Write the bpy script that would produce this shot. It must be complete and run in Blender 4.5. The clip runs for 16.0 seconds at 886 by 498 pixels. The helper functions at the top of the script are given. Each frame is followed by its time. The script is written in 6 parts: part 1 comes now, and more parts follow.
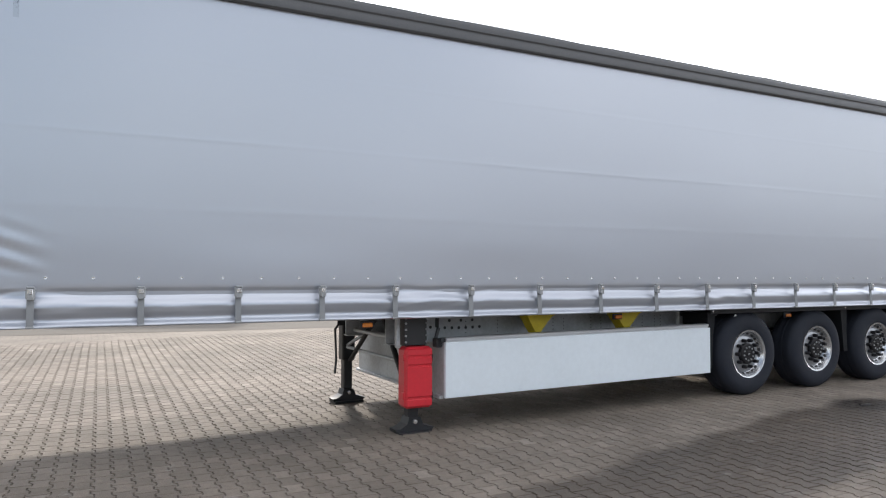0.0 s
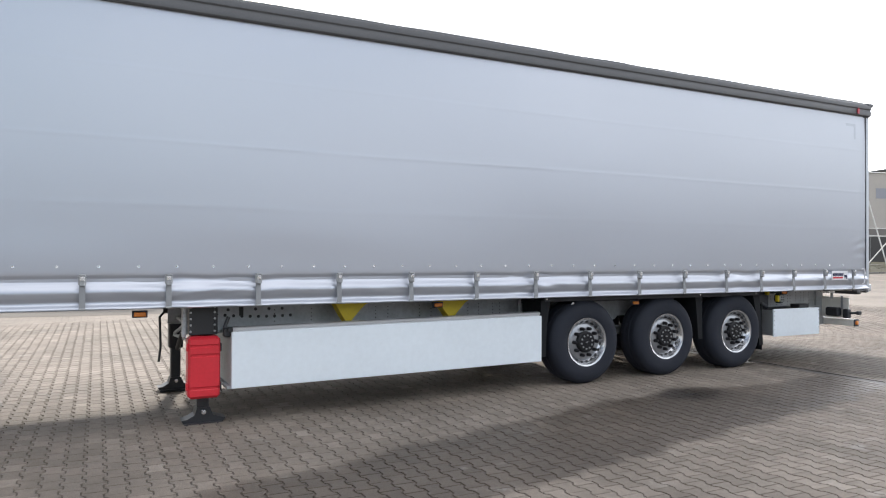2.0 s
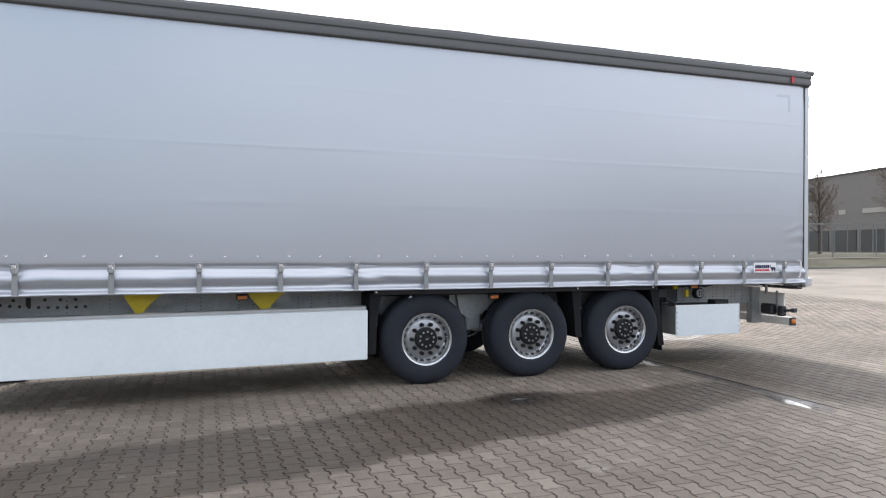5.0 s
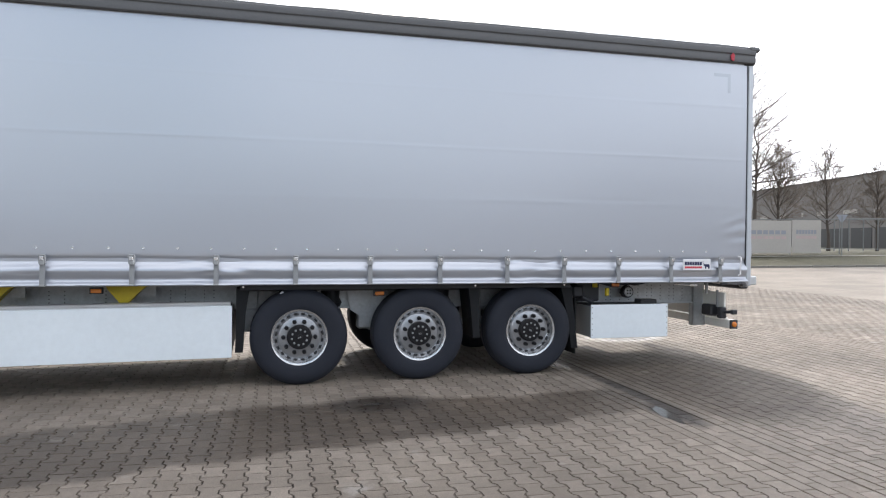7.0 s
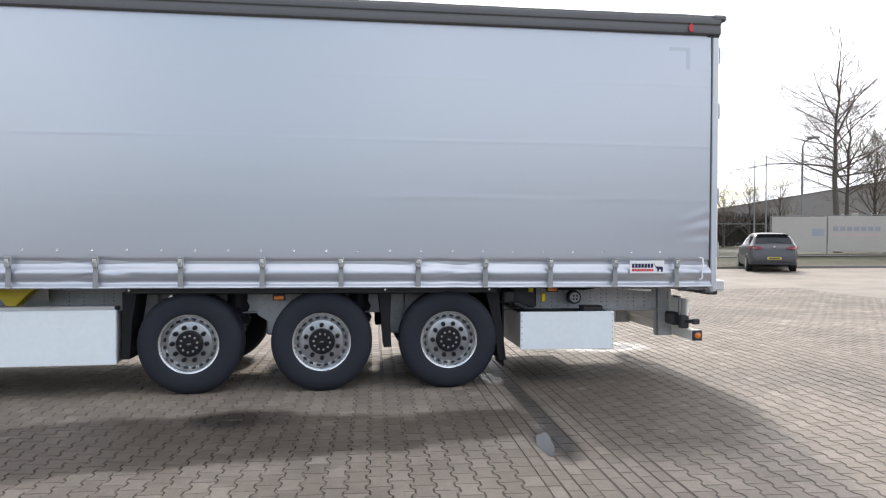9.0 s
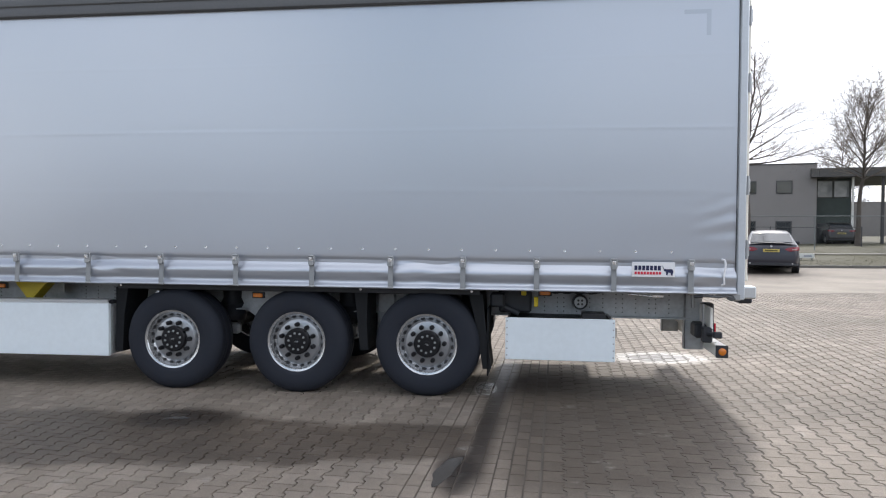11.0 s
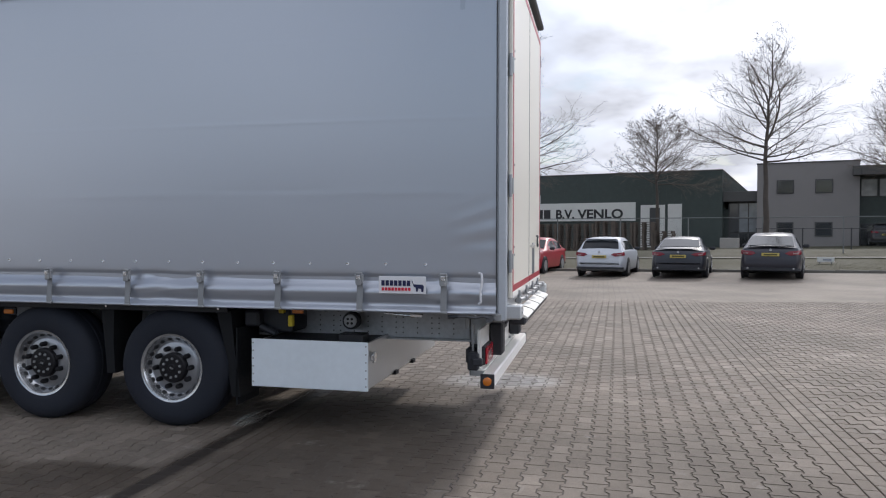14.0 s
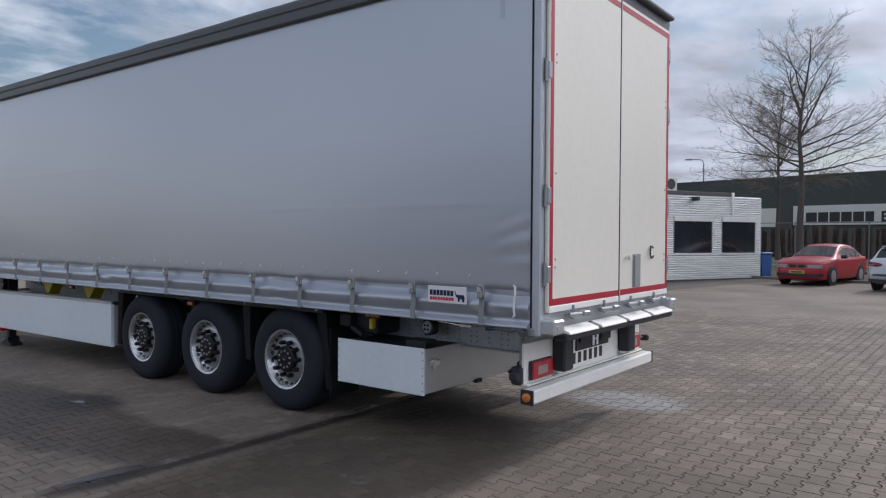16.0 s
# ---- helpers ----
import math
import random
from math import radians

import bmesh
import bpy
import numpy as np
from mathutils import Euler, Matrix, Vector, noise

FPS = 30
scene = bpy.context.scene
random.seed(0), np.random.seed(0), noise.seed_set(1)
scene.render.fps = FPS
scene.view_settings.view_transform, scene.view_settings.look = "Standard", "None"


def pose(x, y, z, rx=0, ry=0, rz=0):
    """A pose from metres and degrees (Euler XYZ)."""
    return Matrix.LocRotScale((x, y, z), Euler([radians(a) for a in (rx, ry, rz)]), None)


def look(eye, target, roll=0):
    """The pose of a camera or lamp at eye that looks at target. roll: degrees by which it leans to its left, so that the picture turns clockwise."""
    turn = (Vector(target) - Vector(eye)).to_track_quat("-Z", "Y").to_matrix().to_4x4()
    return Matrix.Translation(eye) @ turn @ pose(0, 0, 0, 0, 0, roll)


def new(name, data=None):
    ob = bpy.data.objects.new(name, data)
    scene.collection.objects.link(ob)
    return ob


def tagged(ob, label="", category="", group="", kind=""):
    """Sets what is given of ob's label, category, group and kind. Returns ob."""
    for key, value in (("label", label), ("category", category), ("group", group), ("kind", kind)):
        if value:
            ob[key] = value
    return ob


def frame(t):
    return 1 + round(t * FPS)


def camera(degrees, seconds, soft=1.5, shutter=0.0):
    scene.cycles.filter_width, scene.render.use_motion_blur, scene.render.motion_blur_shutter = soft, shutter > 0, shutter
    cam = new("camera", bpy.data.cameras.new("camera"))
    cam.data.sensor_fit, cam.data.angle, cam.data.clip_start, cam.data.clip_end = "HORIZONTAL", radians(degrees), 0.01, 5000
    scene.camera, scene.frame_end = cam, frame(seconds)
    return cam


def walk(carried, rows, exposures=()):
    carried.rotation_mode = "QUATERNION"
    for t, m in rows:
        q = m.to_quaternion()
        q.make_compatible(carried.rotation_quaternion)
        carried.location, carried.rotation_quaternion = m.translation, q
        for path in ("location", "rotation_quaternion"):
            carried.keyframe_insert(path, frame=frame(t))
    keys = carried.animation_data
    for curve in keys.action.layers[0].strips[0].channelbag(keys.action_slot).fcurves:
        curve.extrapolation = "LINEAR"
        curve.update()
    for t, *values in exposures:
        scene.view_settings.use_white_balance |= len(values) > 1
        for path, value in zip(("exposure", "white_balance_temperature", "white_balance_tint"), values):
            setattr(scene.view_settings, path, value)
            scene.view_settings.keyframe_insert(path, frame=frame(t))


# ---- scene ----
cam = camera(64.0, 16.0, 1.15)
PATH = [
    (0, (-0.424, -0.143, 1.455), (0.488, 1.636, 1.527), 0.17),
    (0.5, (0.067, -0.302, 1.453), (1.001, 1.465, 1.524), 0.05),
    (1, (0.511, -0.581, 1.464), (1.385, 1.216, 1.532), -0.05),
    (1.5, (0.967, -0.741, 1.506), (1.804, 1.075, 1.548), 0.14),
    (2, (1.434, -0.926, 1.528), (2.351, 0.851, 1.548), 0.27),
    (2.5, (1.919, -1.086, 1.538), (2.814, 0.703, 1.538), 0.19),
    (3, (2.452, -1.196, 1.529), (3.319, 0.606, 1.532), 0.05),
    (3.5, (2.958, -1.317, 1.495), (3.772, 0.510, 1.504), -0.03),
    (4, (3.481, -1.355, 1.475), (4.247, 0.493, 1.479), 0.10),
    (4.2, (3.681, -1.396, 1.480), (4.437, 0.456, 1.484), -0.01),
    (6.3, (5.777, -1.703, 1.558), (6.316, 0.223, 1.534), 0.49),
    (6.5, (6.005, -1.699, 1.554), (6.535, 0.230, 1.532), 0.26),
    (7, (6.551, -1.657, 1.514), (7.060, 0.277, 1.493), 0.54),
    (7.5, (7.090, -1.594, 1.488), (7.534, 0.356, 1.473), 0.37),
    (8, (7.635, -1.514, 1.551), (7.981, 0.456, 1.517), 0.35),
    (8.5, (8.148, -1.433, 1.553), (8.451, 0.544, 1.525), 0.30),
    (9, (8.656, -1.325, 1.543), (8.899, 0.660, 1.516), 0.32),
    (9.2, (8.868, -1.294, 1.541), (9.101, 0.692, 1.512), 0.43),
    (11.3, (10.949, -0.625, 1.606), (10.631, 1.349, 1.556), 0.21),
    (11.5, (11.116, -0.531, 1.611), (10.787, 1.441, 1.564), 0.08),
    (12, (11.666, -0.283, 1.618), (11.322, 1.686, 1.570), -0.00),
    (12.5, (12.089, 0.025, 1.615), (11.741, 1.994, 1.568), 0.08),
    (13, (12.477, 0.231, 1.625), (12.125, 2.199, 1.578), 0.22),
    (13.5, (12.871, 0.398, 1.649), (12.509, 2.365, 1.605), 0.11),
    (14, (13.229, 0.561, 1.662), (12.794, 2.513, 1.619), 0.09),
    (14.5, (13.734, 0.700, 1.659), (12.988, 2.555, 1.614), 0.37),
    (15, (14.205, 0.878, 1.675), (13.295, 2.659, 1.630), 0.50),
    (15.5, (14.647, 1.120, 1.712), (13.599, 2.822, 1.667), 0.45),
    (16, (15.100, 1.376, 1.733), (13.889, 2.968, 1.695), 0.34),
]
EXPOSE = [(0.0, 0.32, 6700, 10), (2.0, 0.52, 6700, 10), (9.0, 0.54, 6650, 10), (11.5, 0.22, 6500, 10), (12.5, 0.06, 6500, 10), (13.2, -0.12, 6450, 10), (14.0, -0.42, 6330, 12),
          (14.6, -0.62, 6300, 12), (16.0, -0.70, 6180, 13)]
walk(cam, [(t, look(eye, target, roll)) for t, eye, target, roll in PATH], EXPOSE)

# ---- sky and sun ----
SUN_TO = Vector((0.32, 1.33, 1.0)).normalized()
SUN_EL = math.asin(SUN_TO.z)
SUN_AZ = math.atan2(SUN_TO.x, SUN_TO.y)


def build_sky():
    world = bpy.data.worlds.new("sky")
    scene.world = world
    world.use_nodes = True
    nt = world.node_tree
    nt.nodes.clear()
    n, l = nt.nodes.new, nt.links.new
    out, bgd = n("ShaderNodeOutputWorld"), n("ShaderNodeBackground")
    sky = n("ShaderNodeTexSky")
    sky.sky_type, sky.sun_disc = "NISHITA", False
    sky.sun_elevation, sky.sun_rotation = SUN_EL, SUN_AZ
    sky.air_density, sky.dust_density, sky.ozone_density = 1.3, 0.6, 1.7
    tc = n("ShaderNodeTexCoord")
    sep = n("ShaderNodeSeparateXYZ")
    l(tc.outputs["Generated"], sep.inputs[0])
    up = n("ShaderNodeMath")
    up.operation, up.inputs[1].default_value = "MAXIMUM", 0.05
    l(sep.outputs["Z"], up.inputs[0])
    plus = n("ShaderNodeMath")
    plus.operation, plus.inputs[1].default_value = "ADD", 0.12
    l(up.outputs[0], plus.inputs[0])
    div = n("ShaderNodeVectorMath")
    div.operation = "DIVIDE"
    l(tc.outputs["Generated"], div.inputs[0])
    comb = n("ShaderNodeCombineXYZ")
    for i in range(3):
        l(plus.outputs[0], comb.inputs[i])
    l(comb.outputs[0], div.inputs[1])
    flat = n("ShaderNodeVectorMath")
    flat.operation = "MULTIPLY"
    flat.inputs[1].default_value = (1.0, 0.75, 0.0)
    l(div.outputs[0], flat.inputs[0])
    cover = n("ShaderNodeTexNoise")
    cover.inputs["Scale"].default_value, cover.inputs["Detail"].default_value = 0.95, 7.0
    cover.inputs["Roughness"].default_value = 0.58
    l(flat.outputs[0], cover.inputs["Vector"])
    # the haze round the sun
    dot = n("ShaderNodeVectorMath")
    dot.operation = "DOT_PRODUCT"
    dot.inputs[1].default_value = SUN_TO
    l(tc.outputs["Generated"], dot.inputs[0])
    near = n("ShaderNodeMapRange")
    near.interpolation_type = "SMOOTHSTEP"
    near.inputs[1].default_value, near.inputs[2].default_value = 0.45, 0.95
    near.inputs[3].default_value, near.inputs[4].default_value = 0.0, 0.17
    l(dot.outputs["Value"], near.inputs[0])
    add = n("ShaderNodeMath")
    add.operation = "ADD"
    # a blue gap in the cloud on the side of the yard's far end
    gap = n("ShaderNodeVectorMath")
    gap.operation = "DOT_PRODUCT"
    gap.inputs[1].default_value = Vector((-0.30, 0.92, 0.30)).normalized()
    l(tc.outputs["Generated"], gap.inputs[0])
    open_sky = n("ShaderNodeMapRange")
    open_sky.interpolation_type = "SMOOTHSTEP"
    open_sky.inputs[1].default_value, open_sky.inputs[2].default_value = 0.84, 0.985
    open_sky.inputs[3].default_value, open_sky.inputs[4].default_value = 0.0, -0.055
    l(gap.outputs["Value"], open_sky.inputs[0])
    less = n("ShaderNodeMath")
    less.operation = "ADD"
    l(cover.outputs["Fac"], less.inputs[0])
    l(open_sky.outputs[0], less.inputs[1])
    l(less.outputs[0], add.inputs[0])
    l(near.outputs[0], add.inputs[1])
    ramp = n("ShaderNodeValToRGB")
    ramp.color_ramp.elements[0].position, ramp.color_ramp.elements[0].color = 0.42, (0, 0, 0, 1)
    ramp.color_ramp.elements[1].position, ramp.color_ramp.elements[1].color = 0.58, (1, 1, 1, 1)
    l(add.outputs[0], ramp.inputs[0])
    # cloud bodies: bright rims and greyer bellies
    body = n("ShaderNodeTexNoise")
    body.inputs["Scale"].default_value, body.inputs["Detail"].default_value = 2.2, 6.0
    l(flat.outputs[0], body.inputs["Vector"])
    tone = n("ShaderNodeMapRange")
    tone.inputs[1].default_value, tone.inputs[2].default_value = 0.35, 0.65
    tone.inputs[3].default_value, tone.inputs[4].default_value = 9.0, 16.6
    l(body.outputs["Fac"], tone.inputs[0])
    # clouds lit from the front are bright, those before the sun greyer, and white close round it
    half = n("ShaderNodeMapRange")
    half.inputs[1].default_value, half.inputs[2].default_value = -1.0, 1.0
    l(dot.outputs["Value"], half.inputs[0])
    glow = n("ShaderNodeValToRGB")
    g = glow.color_ramp.elements
    g[0].position, g[0].color = 0.0, (0.62, 0.62, 0.62, 1)
    g[1].position, g[1].color = 1.0, (1.0, 1.0, 1.0, 1)
    for at, v in ((0.5, 0.58), (0.78, 0.345), (0.90, 0.38), (0.955, 0.50), (0.985, 0.85)):
        g.new(at).color = (v, v, v, 1)
    l(half.outputs[0], glow.inputs[0])
    lum = n("ShaderNodeMath")
    lum.operation = "MULTIPLY"
    two = n("ShaderNodeMath")
    two.operation, two.inputs[1].default_value = "MULTIPLY", 2.2
    l(glow.outputs[0], two.inputs[0])
    l(tone.outputs[0], lum.inputs[0])
    l(two.outputs[0], lum.inputs[1])
    col = n("ShaderNodeVectorMath")
    col.operation = "SCALE"
    col.inputs[0].default_value = (0.718, 0.738, 0.795)
    # an added glow low in the unseen sky, which brightens the trailer's rear doors
    rear_fill = n("ShaderNodeVectorMath")
    rear_fill.operation = "DOT_PRODUCT"
    rear_fill.inputs[1].default_value = Vector((1.0, 0.33, 0.28)).normalized()
    l(tc.outputs["Generated"], rear_fill.inputs[0])
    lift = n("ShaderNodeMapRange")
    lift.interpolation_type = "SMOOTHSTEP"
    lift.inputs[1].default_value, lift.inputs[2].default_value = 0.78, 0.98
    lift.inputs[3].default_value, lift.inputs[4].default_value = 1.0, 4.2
    l(rear_fill.outputs["Value"], lift.inputs[0])
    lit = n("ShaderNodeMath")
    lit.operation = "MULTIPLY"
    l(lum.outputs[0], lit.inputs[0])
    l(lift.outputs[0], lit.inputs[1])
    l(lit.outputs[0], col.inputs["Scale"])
    mix = n("ShaderNodeMixRGB")
    l(ramp.outputs[0], mix.inputs[0])
    l(sky.outputs[0], mix.inputs[1])
    l(col.outputs[0], mix.inputs[2])
    # a dark blue-grey bank of cloud round the gap, ragged at its edges
    reach = n("ShaderNodeMath")
    reach.operation, reach.inputs[1].default_value, reach.inputs[2].default_value = "MULTIPLY_ADD", 0.16, -0.08
    l(body.outputs["Fac"], reach.inputs[0])
    ragged = n("ShaderNodeMath")
    ragged.operation = "ADD"
    l(gap.outputs["Value"], ragged.inputs[0])
    l(reach.outputs[0], ragged.inputs[1])
    bank_in = n("ShaderNodeMapRange")
    bank_in.interpolation_type = "SMOOTHSTEP"
    bank_in.inputs[1].default_value, bank_in.inputs[2].default_value = 0.915, 0.985
    l(ragged.outputs[0], bank_in.inputs[0])
    shade = n("ShaderNodeMixRGB")
    shade.blend_type = "MULTIPLY"
    shade.inputs[2].default_value = (0.82, 0.85, 0.89, 1)
    l(bank_in.outputs[0], shade.inputs[0])
    l(mix.outputs[0], shade.inputs[1])
    l(shade.outputs[0], bgd.inputs["Color"])
    bgd.inputs["Strength"].default_value = 0.13
    l(bgd.outputs[0], out.inputs[0])


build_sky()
sun = new("sun", bpy.data.lights.new("sun", "SUN"))
sun.data.energy, sun.data.angle, sun.data.color = 2.1, radians(4.5), (1.0, 0.94, 0.86)
sun.matrix_world = look(SUN_TO * 60, (0, 0, 0))

# ---- materials ----


def material(name, base, rough=0.5, metal=0.0, vary=0.12, fine=40.0, coarse=1.5, bump=0.0, bump_scale=None, tint=None,
             coat=0.0, spec=0.5, rvary=0.15, dirt=0.0, dirt_col=(0.12, 0.11, 0.10)):
    """A surface with grain and slow unevenness: base colour, varied at two scales."""
    m = bpy.data.materials.new(name)
    m.use_nodes = True
    nt = m.node_tree
    n, l = nt.nodes.new, nt.links.new
    p = nt.nodes["Principled BSDF"]
    tc = n("ShaderNodeNewGeometry")
    a, b = n("ShaderNodeTexNoise"), n("ShaderNodeTexNoise")
    a.inputs["Scale"].default_value, a.inputs["Detail"].default_value = fine, 3.0
    b.inputs["Scale"].default_value, b.inputs["Detail"].default_value = coarse, 5.0
    l(tc.outputs["Position"], a.inputs["Vector"])
    l(tc.outputs["Position"], b.inputs["Vector"])
    s = n("ShaderNodeMath")
    s.operation = "ADD"
    l(a.outputs["Fac"], s.inputs[0])
    l(b.outputs["Fac"], s.inputs[1])
    r = n("ShaderNodeMapRange")
    r.inputs[1].default_value, r.inputs[2].default_value = 0.6, 1.4
    l(s.outputs[0], r.inputs[0])
    mix = n("ShaderNodeMixRGB")
    lo = [max(0.0, c * (1 - vary)) for c in base]
    hi = [min(1.0, c * (1 + vary)) for c in (tint or base)]
    mix.inputs[1].default_value, mix.inputs[2].default_value = (*lo, 1), (*hi, 1)
    l(r.outputs[0], mix.inputs[0])
    colour = mix.outputs[0]
    if dirt:
        d = n("ShaderNodeTexNoise")
        d.inputs["Scale"].default_value, d.inputs["Detail"].default_value = coarse * 2.7, 8.0
        d.inputs["Roughness"].default_value = 0.7
        l(tc.outputs["Position"], d.inputs["Vector"])
        dr = n("ShaderNodeMapRange")
        dr.inputs[1].default_value, dr.inputs[2].default_value = 0.52, 0.75
        dr.inputs[4].default_value = dirt
        l(d.outputs["Fac"], dr.inputs[0])
        dm = n("ShaderNodeMixRGB")
        dm.inputs[2].default_value = (*dirt_col, 1)
        l(dr.outputs[0], dm.inputs[0])
        l(colour, dm.inputs[1])
        colour = dm.outputs[0]
    l(colour, p.inputs["Base Color"])
    rr = n("ShaderNodeMapRange")
    rr.inputs[1].default_value, rr.inputs[2].default_value = 0.7, 1.3
    rr.inputs[3].default_value, rr.inputs[4].default_value = max(0.02, rough * (1 - rvary)), min(1.0, rough * (1 + rvary))
    l(s.outputs[0], rr.inputs[0])
    l(rr.outputs[0], p.inputs["Roughness"])
    p.inputs["Metallic"].default_value = metal
    p.inputs["Specular IOR Level"].default_value = spec
    p.inputs["Coat Weight"].default_value = coat
    p.inputs["Coat Roughness"].default_value = 0.08
    if bump:
        bt = n("ShaderNodeTexNoise")
        bt.inputs["Scale"].default_value, bt.inputs["Detail"].default_value = bump_scale or fine, 4.0
        l(tc.outputs["Position"], bt.inputs["Vector"])
        bn = n("ShaderNodeBump")
        bn.inputs["Strength"].default_value, bn.inputs["Distance"].default_value = bump, 0.01
        l(bt.outputs["Fac"], bn.inputs["Height"])
        l(bn.outputs[0], p.inputs["Normal"])
    return m


CURTAIN = material("silver_curtain_pvc", (0.456, 0.481, 0.531), 0.31, 0.58, 0.012, 160, 0.6, rvary=0.02)
RAIL = material("anthracite_rail", (0.075, 0.077, 0.082), 0.45, 0.0, 0.15, 60, 2)
ROOF = material("translucent_roof_tarp", (0.55, 0.56, 0.57), 0.6, 0, 0.08, 30, 1)
ALU = material("mill_aluminium", (0.60, 0.62, 0.64), 0.38, 0.75, 0.08, 90, 3, 0.04)
POSTS = material("grey_coated_post", (0.50, 0.53, 0.57), 0.42, 0.35, 0.06, 50, 2)
GALV = material("galvanised_steel", (0.50, 0.52, 0.54), 0.52, 0.45, 0.18, 28, 5, 0.05, 60, dirt=0.25)
WHITE = material("white_coated_panel", (0.718, 0.78, 0.824), 0.36, 0.0, 0.04, 20, 1.2, 0.02, 8, dirt=0.06, dirt_col=(0.45, 0.44, 0.42))
BUMPER = material("cream_painted_steel", (0.86, 0.845, 0.80), 0.38, 0, 0.04, 20, 2, dirt=0.12, dirt_col=(0.35, 0.32, 0.28))
DOOR = material("cream_door_panel", (0.79, 0.755, 0.665), 0.38, 0, 0.04, 14, 0.8, 0.02, 6, dirt=0.06, dirt_col=(0.5, 0.48, 0.43))
BLACK = material("black_plastic", (0.023, 0.025, 0.031), 0.55, 0, 0.2, 70, 4, 0.05, 120)
FLAP = material("black_rubber_flap", (0.010, 0.011, 0.013), 0.7, 0, 0.25, 40, 5, 0.08, 60, spec=0.25)
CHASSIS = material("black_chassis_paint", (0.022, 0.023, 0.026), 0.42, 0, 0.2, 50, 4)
RUBBER = material("tyre_rubber", (0.017, 0.020, 0.029), 0.75, 0, 0.2, 60, 6, 0.15, 90, dirt=0.10, dirt_col=(0.04, 0.04, 0.045), spec=0.3)
RIM = material("silver_rim", (0.54, 0.55, 0.565), 0.24, 0.8, 0.07, 60, 6, 0.03)
DISC = material("grey_wheel_disc", (0.37, 0.38, 0.40), 0.33, 0.7, 0.07, 60, 6, 0.03)
HUB = material("black_hub", (0.007, 0.007, 0.009), 0.45, 0, 0.2, 60, 6, spec=0.3)
CHROME = material("bright_zinc", (0.72, 0.72, 0.72), 0.25, 0.9, 0.06, 60, 5)
RED = material("red_plastic", (0.64, 0.028, 0.042), 0.36, 0, 0.08, 30, 4, 0.03, 60)
TAPE = material("red_reflective_tape", (0.42, 0.014, 0.036), 0.35, 0, 0.10, 160, 3)
LAMP_RED = material("red_lamp_lens", (0.42, 0.016, 0.030), 0.15, 0, 0.1, 50, 5, coat=0.5)
AMBER = material("amber_lens", (0.62, 0.18, 0.02), 0.2, 0, 0.1, 60, 6, coat=0.4)
YELLOW = material("yellow_plastic", (0.66, 0.50, 0.02), 0.45, 0, 0.1, 30, 5)
STRAP = material("grey_webbing", (0.26, 0.27, 0.28), 0.7, 0, 0.1, 250, 6, 0.1, 600)
BUCKLE = material("zinc_buckle", (0.36, 0.37, 0.38), 0.4, 0.6, 0.1, 80, 6)
STICKER = material("white_sticker", (0.78, 0.78, 0.80), 0.4, 0, 0.02, 30, 3)
INK_BLUE = material("dark_blue_print", (0.012, 0.016, 0.07), 0.5, 0, 0.05)
INK_RED = material("red_print", (0.62, 0.02, 0.05), 0.5, 0, 0.05)
INK_BLACK = material("black_print", (0.02, 0.02, 0.022), 0.5, 0, 0.05)
MARK = material("silver_reflective_mark", (0.385, 0.408, 0.456), 0.31, 0.60, 0.05, 200, 5)
LENS = material("clear_lens", (0.36, 0.24, 0.24), 0.12, 0, 0.05, coat=0.5)

# ---- mesh tools ----
WORLD = {}


